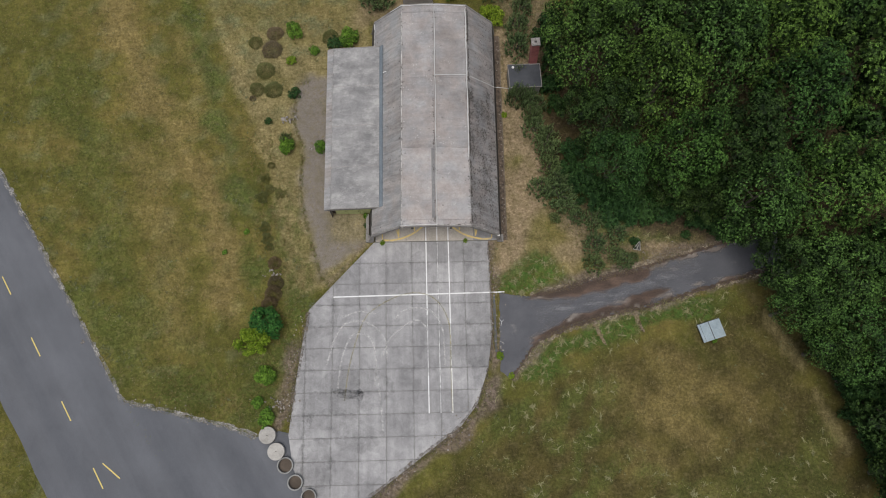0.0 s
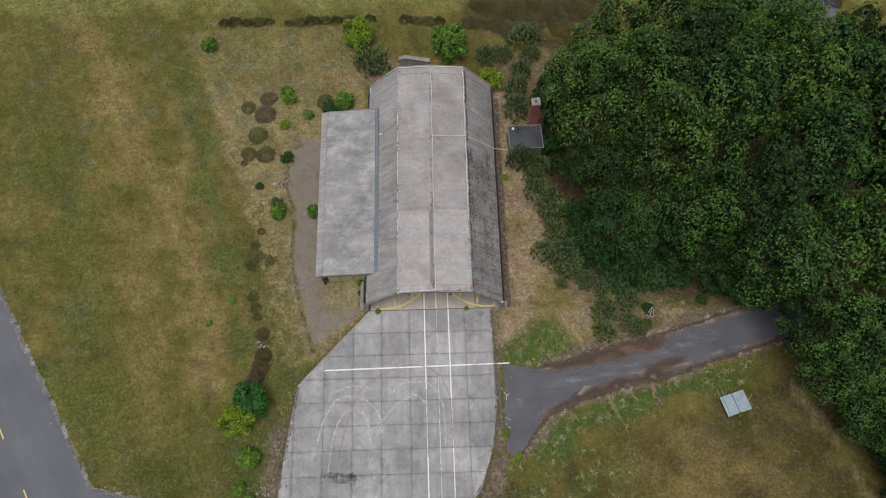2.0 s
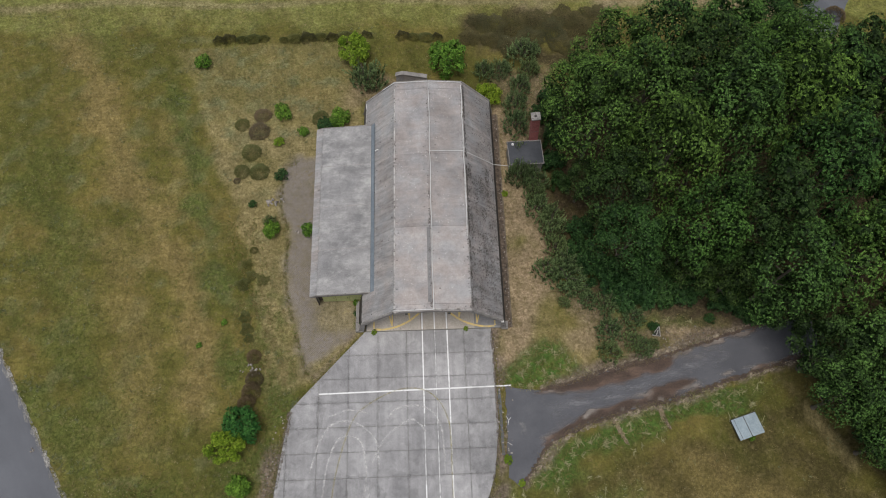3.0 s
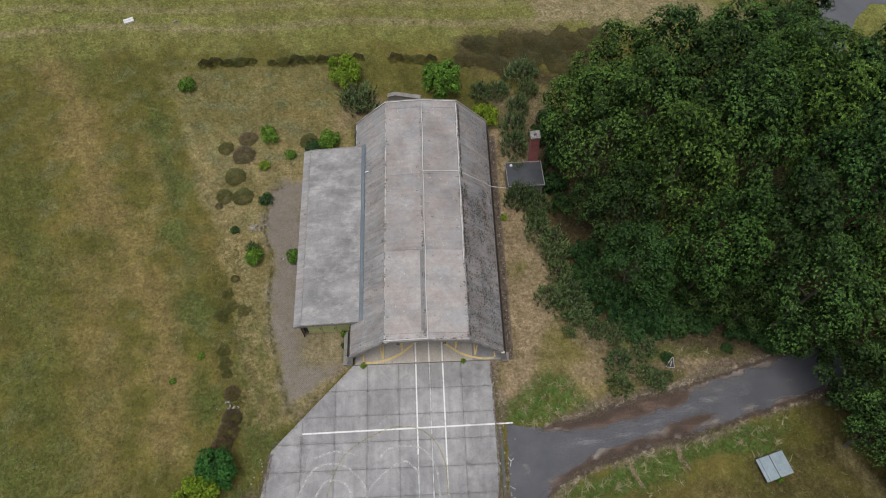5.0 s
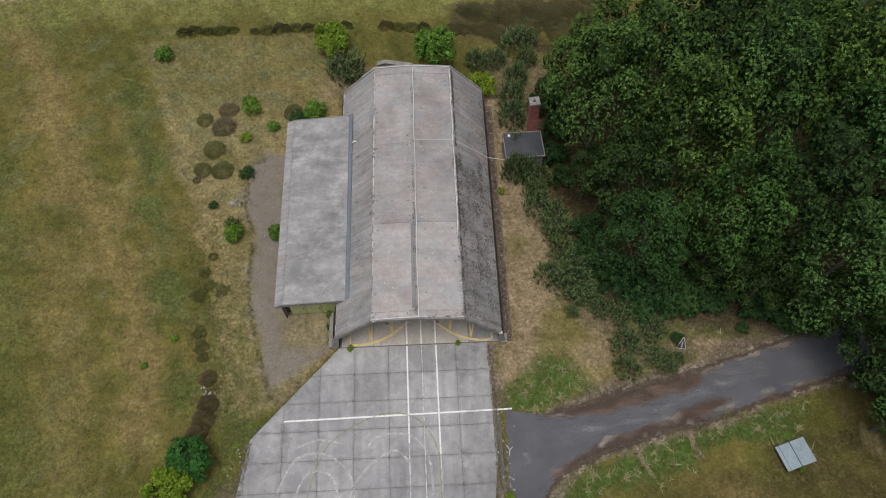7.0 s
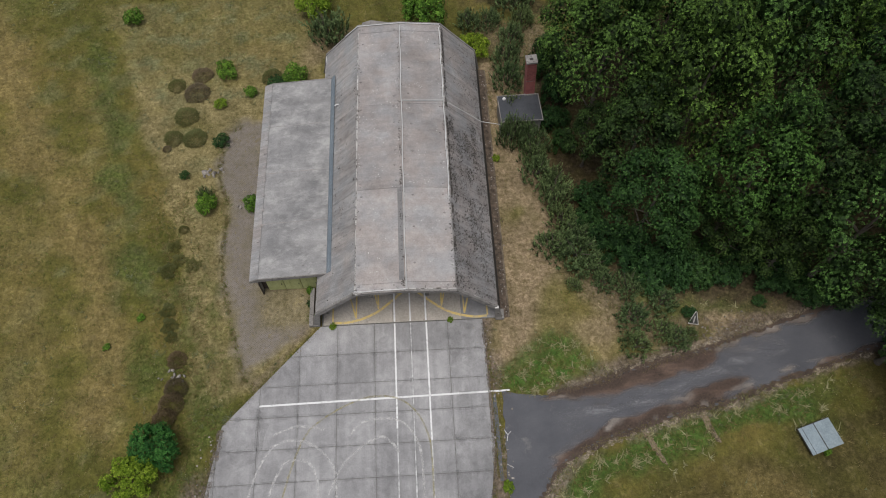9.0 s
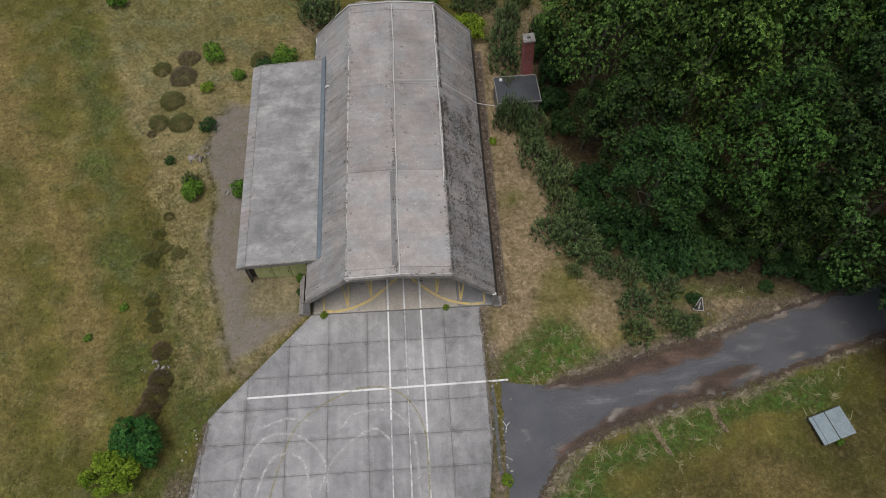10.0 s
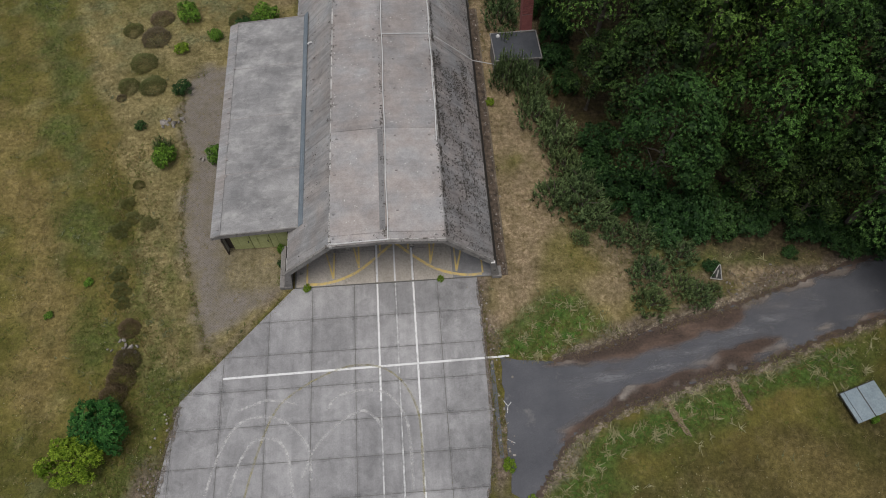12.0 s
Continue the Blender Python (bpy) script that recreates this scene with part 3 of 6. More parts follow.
    mead = smooth(py + w * 0.6, 42.5, 45.5) * (0.55 + 0.45 * smooth(lumps(px, py * 2.2, 14, 9), -1.0, 0.8)) * (1 - heath)
    tan = smooth(-along(px, py, [(17, 49), (30, 50), (46, 47), (52, 40)]) + w * 0.8, -4.5, -1.0)
    tan = np.maximum(tan, 0.6 * smooth(-np.abs(py - 48.2 + 0.5 * np.sin(px * 0.2)) + w * 0.12, -0.9, -0.3) * smooth(-px, -22, -14))
    tan = np.maximum(tan, 0.45 * smooth(-np.abs(py - 51.6 + 0.5 * np.sin(px * 0.17)) + w * 0.12, -0.8, -0.2))
    umber = area(px, py, [(8, -16.5), (14, -13), (23, -9.8), (31, -7.5), (38, -4), (44, -16), (50, -30), (26, -46), (-4, -46), (-2, -25)], w * 1.0, 2.0) * (0.6 + 0.4 * smooth(lumps(px, py, 91, 3.5), -0.9, 0.5))
    scrub = area(px, py, [(13.5, 6), (16.2, 1.2), (19, -1.2), (24, -0.3), (34, 2.4), (34, 6), (22, 8)], w * 0.4, 0.9)
    scrub = np.maximum(scrub, 0.9 * area(px, py, [(8.3, 26), (9, 36), (16, 37), (15.5, 24), (13, 18), (11.5, 19)], w * 0.4, 0.9))
    ash = smooth(lumps(px, py, 23, 4.5) + 0.5 * lumps(px, py, 24, 1.8), 0.35, 1.1) * smooth(-px, 15, 20) * 0.45
    ash = np.maximum(ash, 0.8 * smooth(lumps(px, py, 41, 3.5) + 0.4 * lumps(px, py, 42, 1.3), 0.2, 1.0) * area(px, py, [(-30, 41), (-27, 31), (-25, 24), (-12, 28), (-9, 41)], w * 0.3, 1.0))
    ash = np.maximum(ash, 0.75 * smooth(-along(px, py, [(-30, 31), (-27.4, 24), (-25.4, 16), (-23, 9), (-21.6, 4)]) + w * 0.5, -1.5, -0.3) * smooth(lumps(px, py, 47, 2.2), -0.8, 0.5))
    return [np.clip(np.asarray(a, float), 0, 1) for a in (dry, lush, bare, heath, litter, pale, gravel, soil, green, mead, tan, ash, umber, scrub, np.zeros_like(w))]


gx, gy = bands(-62, 62, 0.5, 2200), bands(-46, 66, 0.5, 2200)
GX, GY = np.meshgrid(gx, gy)
vx, vy = GX.ravel(), GY.ravel()
nx, ny = len(gx), len(gy)
vz = np.full(len(vx), -0.02)
idx = np.arange(nx * ny).reshape(ny, nx)
gf = np.stack([idx[:-1, :-1], idx[:-1, 1:], idx[1:, 1:], idx[1:, :-1]], -1).reshape(-1, 4)
ground_mesh = faces_mesh("ground", np.stack([vx, vy, vz], 1), gf)
masks = cover(vx, vy)
for name, trio in (("cover_a", masks[:3]), ("cover_b", masks[3:6]), ("cover_c", masks[6:9]), ("cover_d", masks[9:12]), ("cover_e", masks[12:])):
    att = ground_mesh.attributes.new(name, "FLOAT_VECTOR", "POINT")
    att.data.foreach_set("vector", np.stack(trio, 1).astype(np.float32).ravel())


def ground_material():
    m, n, l, p = material("grassland")
    where = place_of(n)
    fine = noise_node(n, l, where, 3.2, 8, 0.72)
    tuft = noise_node(n, l, where, 0.9, 6, 0.7)
    wide = noise_node(n, l, where, 0.11, 4, 0.6)
    grit = noise_node(n, l, where, 11, 5, 0.75)
    base = ramp(n, l, wide, [(0.34, (0.077, 0.079, 0.018)), (0.5, (0.104, 0.096, 0.024)), (0.66, (0.138, 0.11, 0.033))])
    split = []
    for name in ("cover_a", "cover_b", "cover_c", "cover_d", "cover_e"):
        at, sep = n.new("ShaderNodeAttribute"), n.new("ShaderNodeSeparateXYZ")
        at.attribute_name = name
        l.new(at.outputs["Vector"], sep.inputs[0])
        split.append(sep)
    sa, sb, sc, sd, se = split
    kinds = ((se.outputs[0], (0.036, 0.031, 0.011), (0.071, 0.058, 0.023)), (se.outputs[1], (0.085, 0.066, 0.038), (0.19, 0.152, 0.1)), (sb.outputs[2], (0.16, 0.13, 0.055), (0.262, 0.218, 0.11)), (sd.outputs[2], (0.09, 0.1, 0.044), (0.165, 0.172, 0.09)), (sa.outputs[0], (0.148, 0.113, 0.04), (0.212, 0.164, 0.066)), (sa.outputs[1], (0.047, 0.064, 0.015), (0.098, 0.114, 0.03)),
             (sa.outputs[2], (0.18, 0.13, 0.075), (0.3, 0.235, 0.155)), (sb.outputs[0], (0.03, 0.025, 0.012), (0.066, 0.053, 0.027)), (sb.outputs[1], (0.022, 0.019, 0.01), (0.065, 0.046, 0.028)),
             (sd.outputs[0], (0.112, 0.124, 0.026), (0.19, 0.195, 0.064)), (sd.outputs[1], (0.17, 0.135, 0.07), (0.29, 0.24, 0.15)), (sc.outputs[2], (0.026, 0.066, 0.011), (0.068, 0.138, 0.028)), (sc.outputs[0], None, None), (sc.outputs[1], (0.075, 0.055, 0.042), (0.21, 0.168, 0.135)))
    cells = n.new("ShaderNodeTexVoronoi")
    cells.inputs["Scale"].default_value, cells.inputs["Randomness"].default_value = 7.0, 0.25
    turn = n.new("ShaderNodeMapping")
    turn.inputs["Rotation"].default_value = (0, 0, radians(40))
    l.new(where, turn.inputs["Vector"])
    l.new(turn.outputs[0], cells.inputs["Vector"])
    pavers = ramp(n, l, cells.outputs["Distance"], [(0.15, (0.115, 0.1, 0.086)), (0.5, (0.205, 0.182, 0.162))])
    pavers = mix(n, l, ramp(n, l, tuft, [(0.58, (0, 0, 0)), (0.7, (0.8, 0.8, 0.8))]), pavers, (0.16, 0.13, 0.07))
    col = base
    for mask, lo, hi in kinds:
        edge = maths(n, l, "MULTIPLY", mask, ramp(n, l, tuft, [(0.25, (0.55,) * 3), (0.6, (1.0,) * 3)]))
        tone = pavers if lo is None else ramp(n, l, fine, [(0.3, lo), (0.7, hi)])
        col = mix(n, l, edge, col, tone)
    rough = maths(n, l, "SUBTRACT", 1.0, maths(n, l, "MULTIPLY", sc.outputs[0], 0.6))
    patchy = noise_node(n, l, where, 0.22, 5, 0.65, dist=0.5)
    mown = n.new("ShaderNodeMapping")
    mown.inputs["Rotation"].default_value = (0, 0, radians(-26))
    l.new(where, mown.inputs["Vector"])
    swath = noise_node(n, l, mown.outputs[0], 0.8, 5, 0.65, (1.0, 0.14, 1.0))
    clump = noise_node(n, l, where, 1.3, 6, 0.68)
    straw = maths(n, l, "MULTIPLY", ramp(n, l, clump, [(0.52, (0, 0, 0)), (0.74, (0.42,) * 3)]), rough)
    col = mix(n, l, straw, col, (0.21, 0.17, 0.085))
    for fac, lo, hi in ((fine, 0.62, 1.36), (grit, 0.64, 1.34), (tuft, 0.74, 1.28), (patchy, 0.84, 1.26), (swath, 0.86, 1.16)):
        col = mix(n, l, rough, col, ramp(n, l, fac, [(0.28, (lo,) * 3), (0.72, (hi,) * 3)]), "MULTIPLY")
    l.new(col, p.inputs["Base Color"])
    p.inputs["Roughness"].default_value = 0.95
    p.inputs["Specular IOR Level"].default_value = 0.15
    bump(n, l, mix(n, l, 0.5, fine, grit), p, 0.9, 0.08)
    return m


ground = tagged(link("ground", ground_mesh, ground_material()), "dry olive grassland with heather and bare patches", "ground", kind="structure")

# ---- roads and paved ground ----
ROAD_DIR, ROAD_N = Vector((0.5305, -0.8477)), Vector((0.8477, 0.5305))


def road_point(s, side):
    """A point of the taxiway: metres along it, metres across it."""
    p = ROAD_DIR * s + ROAD_N * side
    return (p.x, p.y)


edge_right, edge_left = -37.33, -48.3
r5 = random.Random(5)
bm = bmesh.new()
rows = []
for s in [-1500, -300, -80] + list(range(-60, 61, 2)) + [80, 300, 1500]:
    cells = [road_point(s, edge_left + r5.uniform(-0.1, 0.1)), road_point(s, edge_right + r5.uniform(-0.1, 0.1))]
    rows.append([bm.verts.new((*cells[0], -0.1)), bm.verts.new((*cells[0], 0.012)), bm.verts.new((*cells[1], 0.012)), bm.verts.new((*cells[1], -0.1))])
for a, b in zip(rows, rows[1:]):
    for k in range(3):
        bm.faces.new((a[k], a[k + 1], b[k + 1], b[k]))
bmesh.ops.recalc_face_normals(bm, faces=bm.faces)
road = part("road", bm, ASPHALT, None)
tagged(road, "wide grey asphalt taxiway with ragged grassy edges", "road", kind="structure")
junction_line = [(-34.7, -15.0), (-31, -15.9), (-27.7, -16.75), (-24.5, -17.6), (-21.5, -18.5), (-20.2, -19.2), (-18.9, -18.9), (-17.6, -18.6), (-16.45, -18.9), (-15.9, -22.4), (-13.9, -26.7), (-9.3, -26.7), (-8, -36), (-6, -60), (-13.5, -60)]
junction_outline = junction_line + [road_point(40, edge_right - 0.5), road_point(20, edge_right - 0.5), road_point(-5.0, edge_right - 0.5)]
junction_road = part("junction_road", prism(bmesh.new(), ragged(junction_outline, 1.0, 0.1, 3), -0.3, 0.02), ASPHALT, None)
tagged(junction_road, "grey asphalt apron joining the taxiway", "road", kind="structure")

side_outline = [(7.0, -3.75), (10.6, -4.3), (14.7, -3.35), (17.7, -2.45), (20.6, -1.8), (24.2, -1.0), (27.8, -0.05), (32, 1.2), (37, 2.4), (40.4, 3.0), (40.7, -1.1), (38.5, -1.7), (36, -2.3), (31.2, -3.6), (27.5, -4.7), (24.3, -5.7), (20.8, -6.3), (17.7, -7.1), (14.4, -8.0), (11.3, -9.4), (9.9, -10.9), (8.8, -12.4), (7.9, -13.6), (6.75, -12.6), (6.85, -8)]
side_road = part("side_road", prism(bmesh.new(), ragged(side_outline, 0.6, 0.1, 8), -0.3, 0.016), ASPHALT_DARK, None)
tagged(side_road, "narrow dark asphalt road with silt along its edges", "road", kind="structure")


def patch(name, outline, mat, z, label, cat, seed, step=0.5, amount=0.15, thick=0.02):
    ob = part(name, prism(bmesh.new(), ragged(outline, step, amount, seed), z - thick, z), mat, None)
    return tagged(ob, label, cat, kind="structure")


patch("gutter_strip", [(6.22, -3.9), (6.5, -3.9), (6.45, -10.5), (6.2, -10.5)], ASPHALT, 0.014, "narrow grey drain strip between the slabs and the road", "drain", 22, 0.6, 0.03)
patch("road_edge", [road_point(s, edge_right + 0.25) for s in range(-5, -70, -4)] + [road_point(s, edge_right - 0.25) for s in range(-69, -4, 4)], EDGE, 0.016, "pale crumbled edge of the taxiway", "road edge", 17, 0.45, 0.16)
patch("road_edge", [(-34.7, -14.7), (-31, -15.6), (-27.7, -16.45), (-24.5, -17.3), (-21.7, -18.0), (-19.9, -18.9), (-20.2, -19.5), (-21.5, -18.8), (-24.5, -17.8), (-27.7, -16.95), (-31, -16.1), (-34.6, -15.1)], EDGE, 0.026, "pale crumbled edge of the junction", "road edge", 18, 0.45, 0.16)


def beside(line, d):
    """A plan line moved sideways to its left."""
    out = []
    for i, (x, y) in enumerate(line):
        a, b = line[max(i - 1, 0)], line[min(i + 1, len(line) - 1)]
        n = Vector((a[1] - b[1], b[0] - a[0])).normalized()
        out.append((x + n.x * d, y + n.y * d))
    return out


for pts in (side_outline[1:9], side_outline[11:23]):
    line = curve_points(pts, 14)
    for d, wide, z, mat, label in ((0.06, 0.4, 0.03, SOIL_RIM, "dark damp soil at the foot of the road verge"), (0.34, 0.42, 0.034, VERGE_FILM, "dry crumbled verge of the side road")):
        edge = part("road_edge", ribbon(bmesh.new(), beside(line, d), wide, z, 1.5), mat, None)
        tagged(edge, label, "road edge", kind="structure")


def road_silt():
    """One thin sheet of washed silt over the side road: brown banks, pale dried rims, a wet sheen painted in grey."""
    sx, sy = np.meshgrid(np.arange(8, 40, 0.2), np.arange(-14, 4, 0.2))
    px, py = sx.ravel(), sy.ravel()
    u, v = px * 0.97 + py * 0.25, py * 0.97 - px * 0.25
    w = lumps(u * 0.3, v, 31, 1.3) * 0.28 + lumps(u * 0.4, v, 32, 0.5) * 0.12
    d = along(px, py, side_outline + side_outline[:1])

    def lane(pts, wide, soft):
        return smooth(wide - along(px, py, pts) + w, -soft, soft)
    brown = area(px, py, [(11.0, -3.9), (15.0, -2.8), (20.9, -1.3), (24.1, -0.6), (25.4, -1.2), (24.4, -2.4), (20.9, -3.3), (17.7, -4.2), (14.3, -4.9), (11.5, -4.6)], w * 0.9, 0.4)
    brown = np.maximum(brown, area(px, py, [(9.4, -10.2), (12.2, -8.0), (14.7, -6.8), (17.4, -5.9), (20.4, -5.3), (22.4, -4.3), (25.2, -3.6), (26.7, -3.8), (25.7, -4.6), (23.8, -5.9), (20.8, -6.6), (17.8, -7.4), (14.8, -8.2), (11.5, -9.6)], w * 0.8, 0.35))
    brown = np.maximum(brown, 0.9 * smooth(0.4 - d + w, -0.2, 0.2) * smooth(px, 9, 11))
    damp = smooth(0.75 - d + w * 1.6, -0.35, 0.3) * smooth(px, 11, 12.5) * smooth(-px, -27, -23)
    damp = np.maximum(damp, 0.7 * area(px, py, [(22.6, -4.4), (25.2, -3.7), (26.7, -3.8), (25.4, -4.5)], w * 0.5, 0.3))
    crest = smooth(np.sin(px * 1.7 + 2.2 * w + py) * 0.5 + lumps(px, py, 35, 1.2), 0.6, 1.2)
    light = 0.95 * lane([(14.8, -7.1), (15.4, -6.45), (16.4, -6.2)], 0.02, 0.2)
    light = np.maximum(light, 0.8 * area(px, py, [(19.9, -5.2), (20.8, -4.7), (21.9, -4.8), (21.6, -5.4), (20.4, -5.6)], w, 0.35))
    light = np.maximum(light, 0.9 * lane([(25.0, -1.2), (26.0, -0.8), (27.8, -0.3), (30.5, 0.6), (33, 1.3)], 0.15, 0.4))
    light = np.maximum(light, 0.35 * lane([(25.4, -1.5), (27.6, -1.2), (29.5, -0.4)], 0.3, 0.6))
    light = np.maximum(light, 0.85 * lane([(24.1, -5.1), (26.3, -4.4), (29.2, -3.5), (33, -2.5)], 0.1, 0.3))
    light = np.maximum(light, 0.5 * lane([(11.0, -4.45), (12.4, -4.6), (13.4, -4.75)], 0.05, 0.25))
    light = np.maximum(light, 0.45 * lane([(10.4, -9.0), (12.0, -7.9), (13.6, -7.1)], 0.05, 0.3))
    light = np.maximum(light, 0.5 * crest * smooth(0.5 - d + w, -0.3, 0.3) * smooth(px, 14, 18))
    # wet sheen down the road's middle, painted as a pale blue-grey colour
    grey = lane([(12, -6.2), (18, -5.0), (21, -4.1), (25, -2.7), (30, -1.2)], 0.55, 0.9)
    fade = smooth(d, -0.08, 0.1) * inside(px, py, side_outline)
    ny, nx = sx.shape
    grid = np.arange(nx * ny).reshape(ny, nx)
    f = np.stack([grid[:-1, :-1], grid[:-1, 1:], grid[1:, 1:], grid[1:, :-1]], -1).reshape(-1, 4)
    f = f[(fade[f] > 0).all(1)]
    used, flat = np.unique(f, return_inverse=True)
    mesh = faces_mesh("silt", np.stack([px, py, np.full(len(px), 0.022)], 1)[used], flat.reshape(-1, 4))
    att = mesh.attributes.new("deposit", "FLOAT_VECTOR", "POINT")
    att.data.foreach_set("vector", np.stack([brown * fade, light * fade, grey * fade], 1)[used].astype(np.float32).ravel())
    att = mesh.attributes.new("damp", "FLOAT", "POINT")
    att.data.foreach_set("value", (damp * fade)[used].astype(np.float32))
    m, n, l, p = material("washed road silt with painted sheen")
    where = place_of(n)
    wet, run = n.new("ShaderNodeAttribute"), n.new("ShaderNodeMapping")
    wet.attribute_name = "damp"
    run.inputs["Rotation"].default_value, run.inputs["Scale"].default_value = (0, 0, radians(-16)), (0.35, 1.5, 1)
    l.new(where, run.inputs["Vector"])
    drawn = noise_node(n, l, run.outputs[0], 1.1, 6, 0.68)
    at, sep = n.new("ShaderNodeAttribute"), n.new("ShaderNodeSeparateXYZ")
    at.attribute_name = "deposit"
    l.new(at.outputs["Vector"], sep.inputs[0])
    b = noise_node(n, l, where, 6, 6, 0.75)
    col = mix(n, l, sep.outputs[0], (0.195, 0.196, 0.21), ramp(n, l, drawn, [(0.3, (0.058, 0.036, 0.028)), (0.5, (0.092, 0.058, 0.042)), (0.7, (0.145, 0.096, 0.07))]))
    col = mix(n, l, wet.outputs["Fac"], col, ramp(n, l, b, [(0.35, (0.034, 0.021, 0.015)), (0.7, (0.08, 0.052, 0.037))]))
    col = mix(n, l, sep.outputs[1], col, ramp(n, l, drawn, [(0.3, (0.15, 0.13, 0.115)), (0.7, (0.3, 0.265, 0.235))]))
    col = mix(n, l, 1.0, col, ramp(n, l, b, [(0.28, (0.75,) * 3), (0.72, (1.25,) * 3)]), "MULTIPLY")
    l.new(col, p.inputs["Base Color"])
    strong = maths(n, l, "MULTIPLY", maths(n, l, "MAXIMUM", sep.outputs[0], sep.outputs[1]), ramp(n, l, b, [(0.25, (0.82,) * 3), (0.5, (1.0,) * 3)]))
    thin = maths(n, l, "MULTIPLY", sep.outputs[2], ramp(n, l, drawn, [(0.38, (0.02,) * 3), (0.62, (0.85,) * 3)]))
    l.new(maths(n, l, "MAXIMUM", strong, thin), p.inputs["Alpha"])
    p.inputs["Roughness"].default_value = 0.8
    tagged(link("silt", mesh, m), "brown silt washed over the road with pale dried rims", "silt", kind="structure")


road_silt()
for rx, ry, ex, ey, s in ((17.7, -7.5, 18.8, -9.9, 20), (22.35, -6.1, 23.2, -8.5, 21)):
    patch("wheel_rut", [(rx - 0.3, ry), (ex - 0.25, ey), (ex + 0.2, ey - 0.1), (rx + 0.3, ry)], SANDY, 0.006, "bare wheel rut leading into the grass", "rut", s, 0.25, 0.07)
back_road = part("back_road", prism(bmesh.new(), ragged([(48.5, 40), (53.5, 40.5), (56.6, 46.0), (60, 49.6), (64, 49.2), (80, 46), (84, 53), (63, 57), (56, 54), (51, 46.4)], 1.2, 0.12, 41), -0.3, 0.012), ASPHALT, None)
tagged(back_road, "grey asphalt road beyond the wood", "road", kind="structure")

# ---- hangar ----
HANGAR = pose(-0.2, 2.5, 0, 0, 0, -0.6)
LONG = 27.4
hangar = tagged(empty("hangar", HANGAR), "grey weathered concrete hangar with faceted roof and open front", "hangar")
OUT = [(-7.75, 0), (-7.25, 2.4), (-3.8, 6.0), (0, 6.3), (3.8, 6.0), (7.25, 2.4), (7.75, 0)]
INN = [(-7.25, 0), (-6.98, 2.3), (-3.7, 5.78), (0, 6.07), (3.7, 5.78), (6.98, 2.3), (7.25, 0)]
# side walls in a much darker concrete than the roof faces
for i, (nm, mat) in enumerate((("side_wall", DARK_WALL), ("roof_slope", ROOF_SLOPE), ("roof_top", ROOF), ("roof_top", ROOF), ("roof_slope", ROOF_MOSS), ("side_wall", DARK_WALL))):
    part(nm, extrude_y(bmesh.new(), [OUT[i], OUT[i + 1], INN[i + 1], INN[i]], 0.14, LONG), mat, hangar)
# roof covering of cast panels with open joints
SEAMS = [0.14, 0.72, 9.2, 17.9, 26.5, LONG]
for i in range(1, 5):
    (ax, az), (bx, bz) = OUT[i], OUT[i + 1]
    d = Vector((bx - ax, bz - az)).normalized()
    nrm = Vector((-d.y, d.x))
    for k in range(5):
        y0, y1 = SEAMS[k] + 0.012, SEAMS[k + 1] - 0.012
        a, b = Vector((ax, az)) + d * 0.03, Vector((bx, bz)) - d * 0.03
        up = nrm * (0.05 + 0.006 * math.sin(k * 2.3 + i * 1.7))
        part("roof_panel", extrude_y(bmesh.new(), [tuple(a), tuple(b), tuple(b + up), tuple(a + up)], y0, y1), {1: ROOF_SLOPE, 4: ROOF_MOSS}.get(i, ROOF_PALE if k < 2 else ROOF), hangar)
# front rim, legs and back gable
for i in range(6):
    o0, o1, n0, n1 = OUT[i], OUT[i + 1], INN[i], INN[i + 1]
    grow = 1.012
    part("front_rim", extrude_y(bmesh.new(), [(o0[0] * grow, o0[1] * grow + 0.03 * (o0[1] > 1)), (o1[0] * grow, o1[1] * grow + 0.03 * (o1[1] > 1)), n1, n0], -0.06, 0.14), RIM, hangar)
    part("back_rim", extrude_y(bmesh.new(), [(o0[0] * grow, o0[1] * grow + 0.03 * (o0[1] > 1)), (o1[0] * grow, o1[1] * grow + 0.03 * (o1[1] > 1)), n1, n0], LONG, LONG + 0.2), RIM, hangar)
part("back_wall", extrude_y(bmesh.new(), INN, LONG - 0.6, LONG), WALL, hangar)
for s in (-1, 1):
    bm = bmesh.new()
    box(bm, min(s * 7.3, s * 7.95), -0.1, 0, max(s * 7.3, s * 7.95), 0.75, 0.35, 0.03)
    part("footing", bm, RIM, hangar)
part("wing_wall", boxed(-8.12, -0.1, 0, -7.77, 3.3, 0.42, 0.04), RIM, hangar, "low weathered wall beside the front leg")
# pale mortar along the bends of the roof
for x, z, s, y in ((-3.8, 6.06, 1, 0.3), (3.8, 6.06, 2, 9.0), (-7.25, 2.44, 3, 0.3)):
    rr = random.Random(s)
    while y < LONG - 0.5:
        L = rr.uniform(0.5, 2.2)
        w = rr.uniform(0.02, 0.06)
        part("mortar_strip", boxed(x - w, y, z - 0.03, x + w, min(y + L, LONG - 0.1), z + rr.uniform(0.015, 0.04), 0.015), SEALANT, hangar)
        y += L + rr.uniform(0.05, 0.5)


rr = random.Random(77)
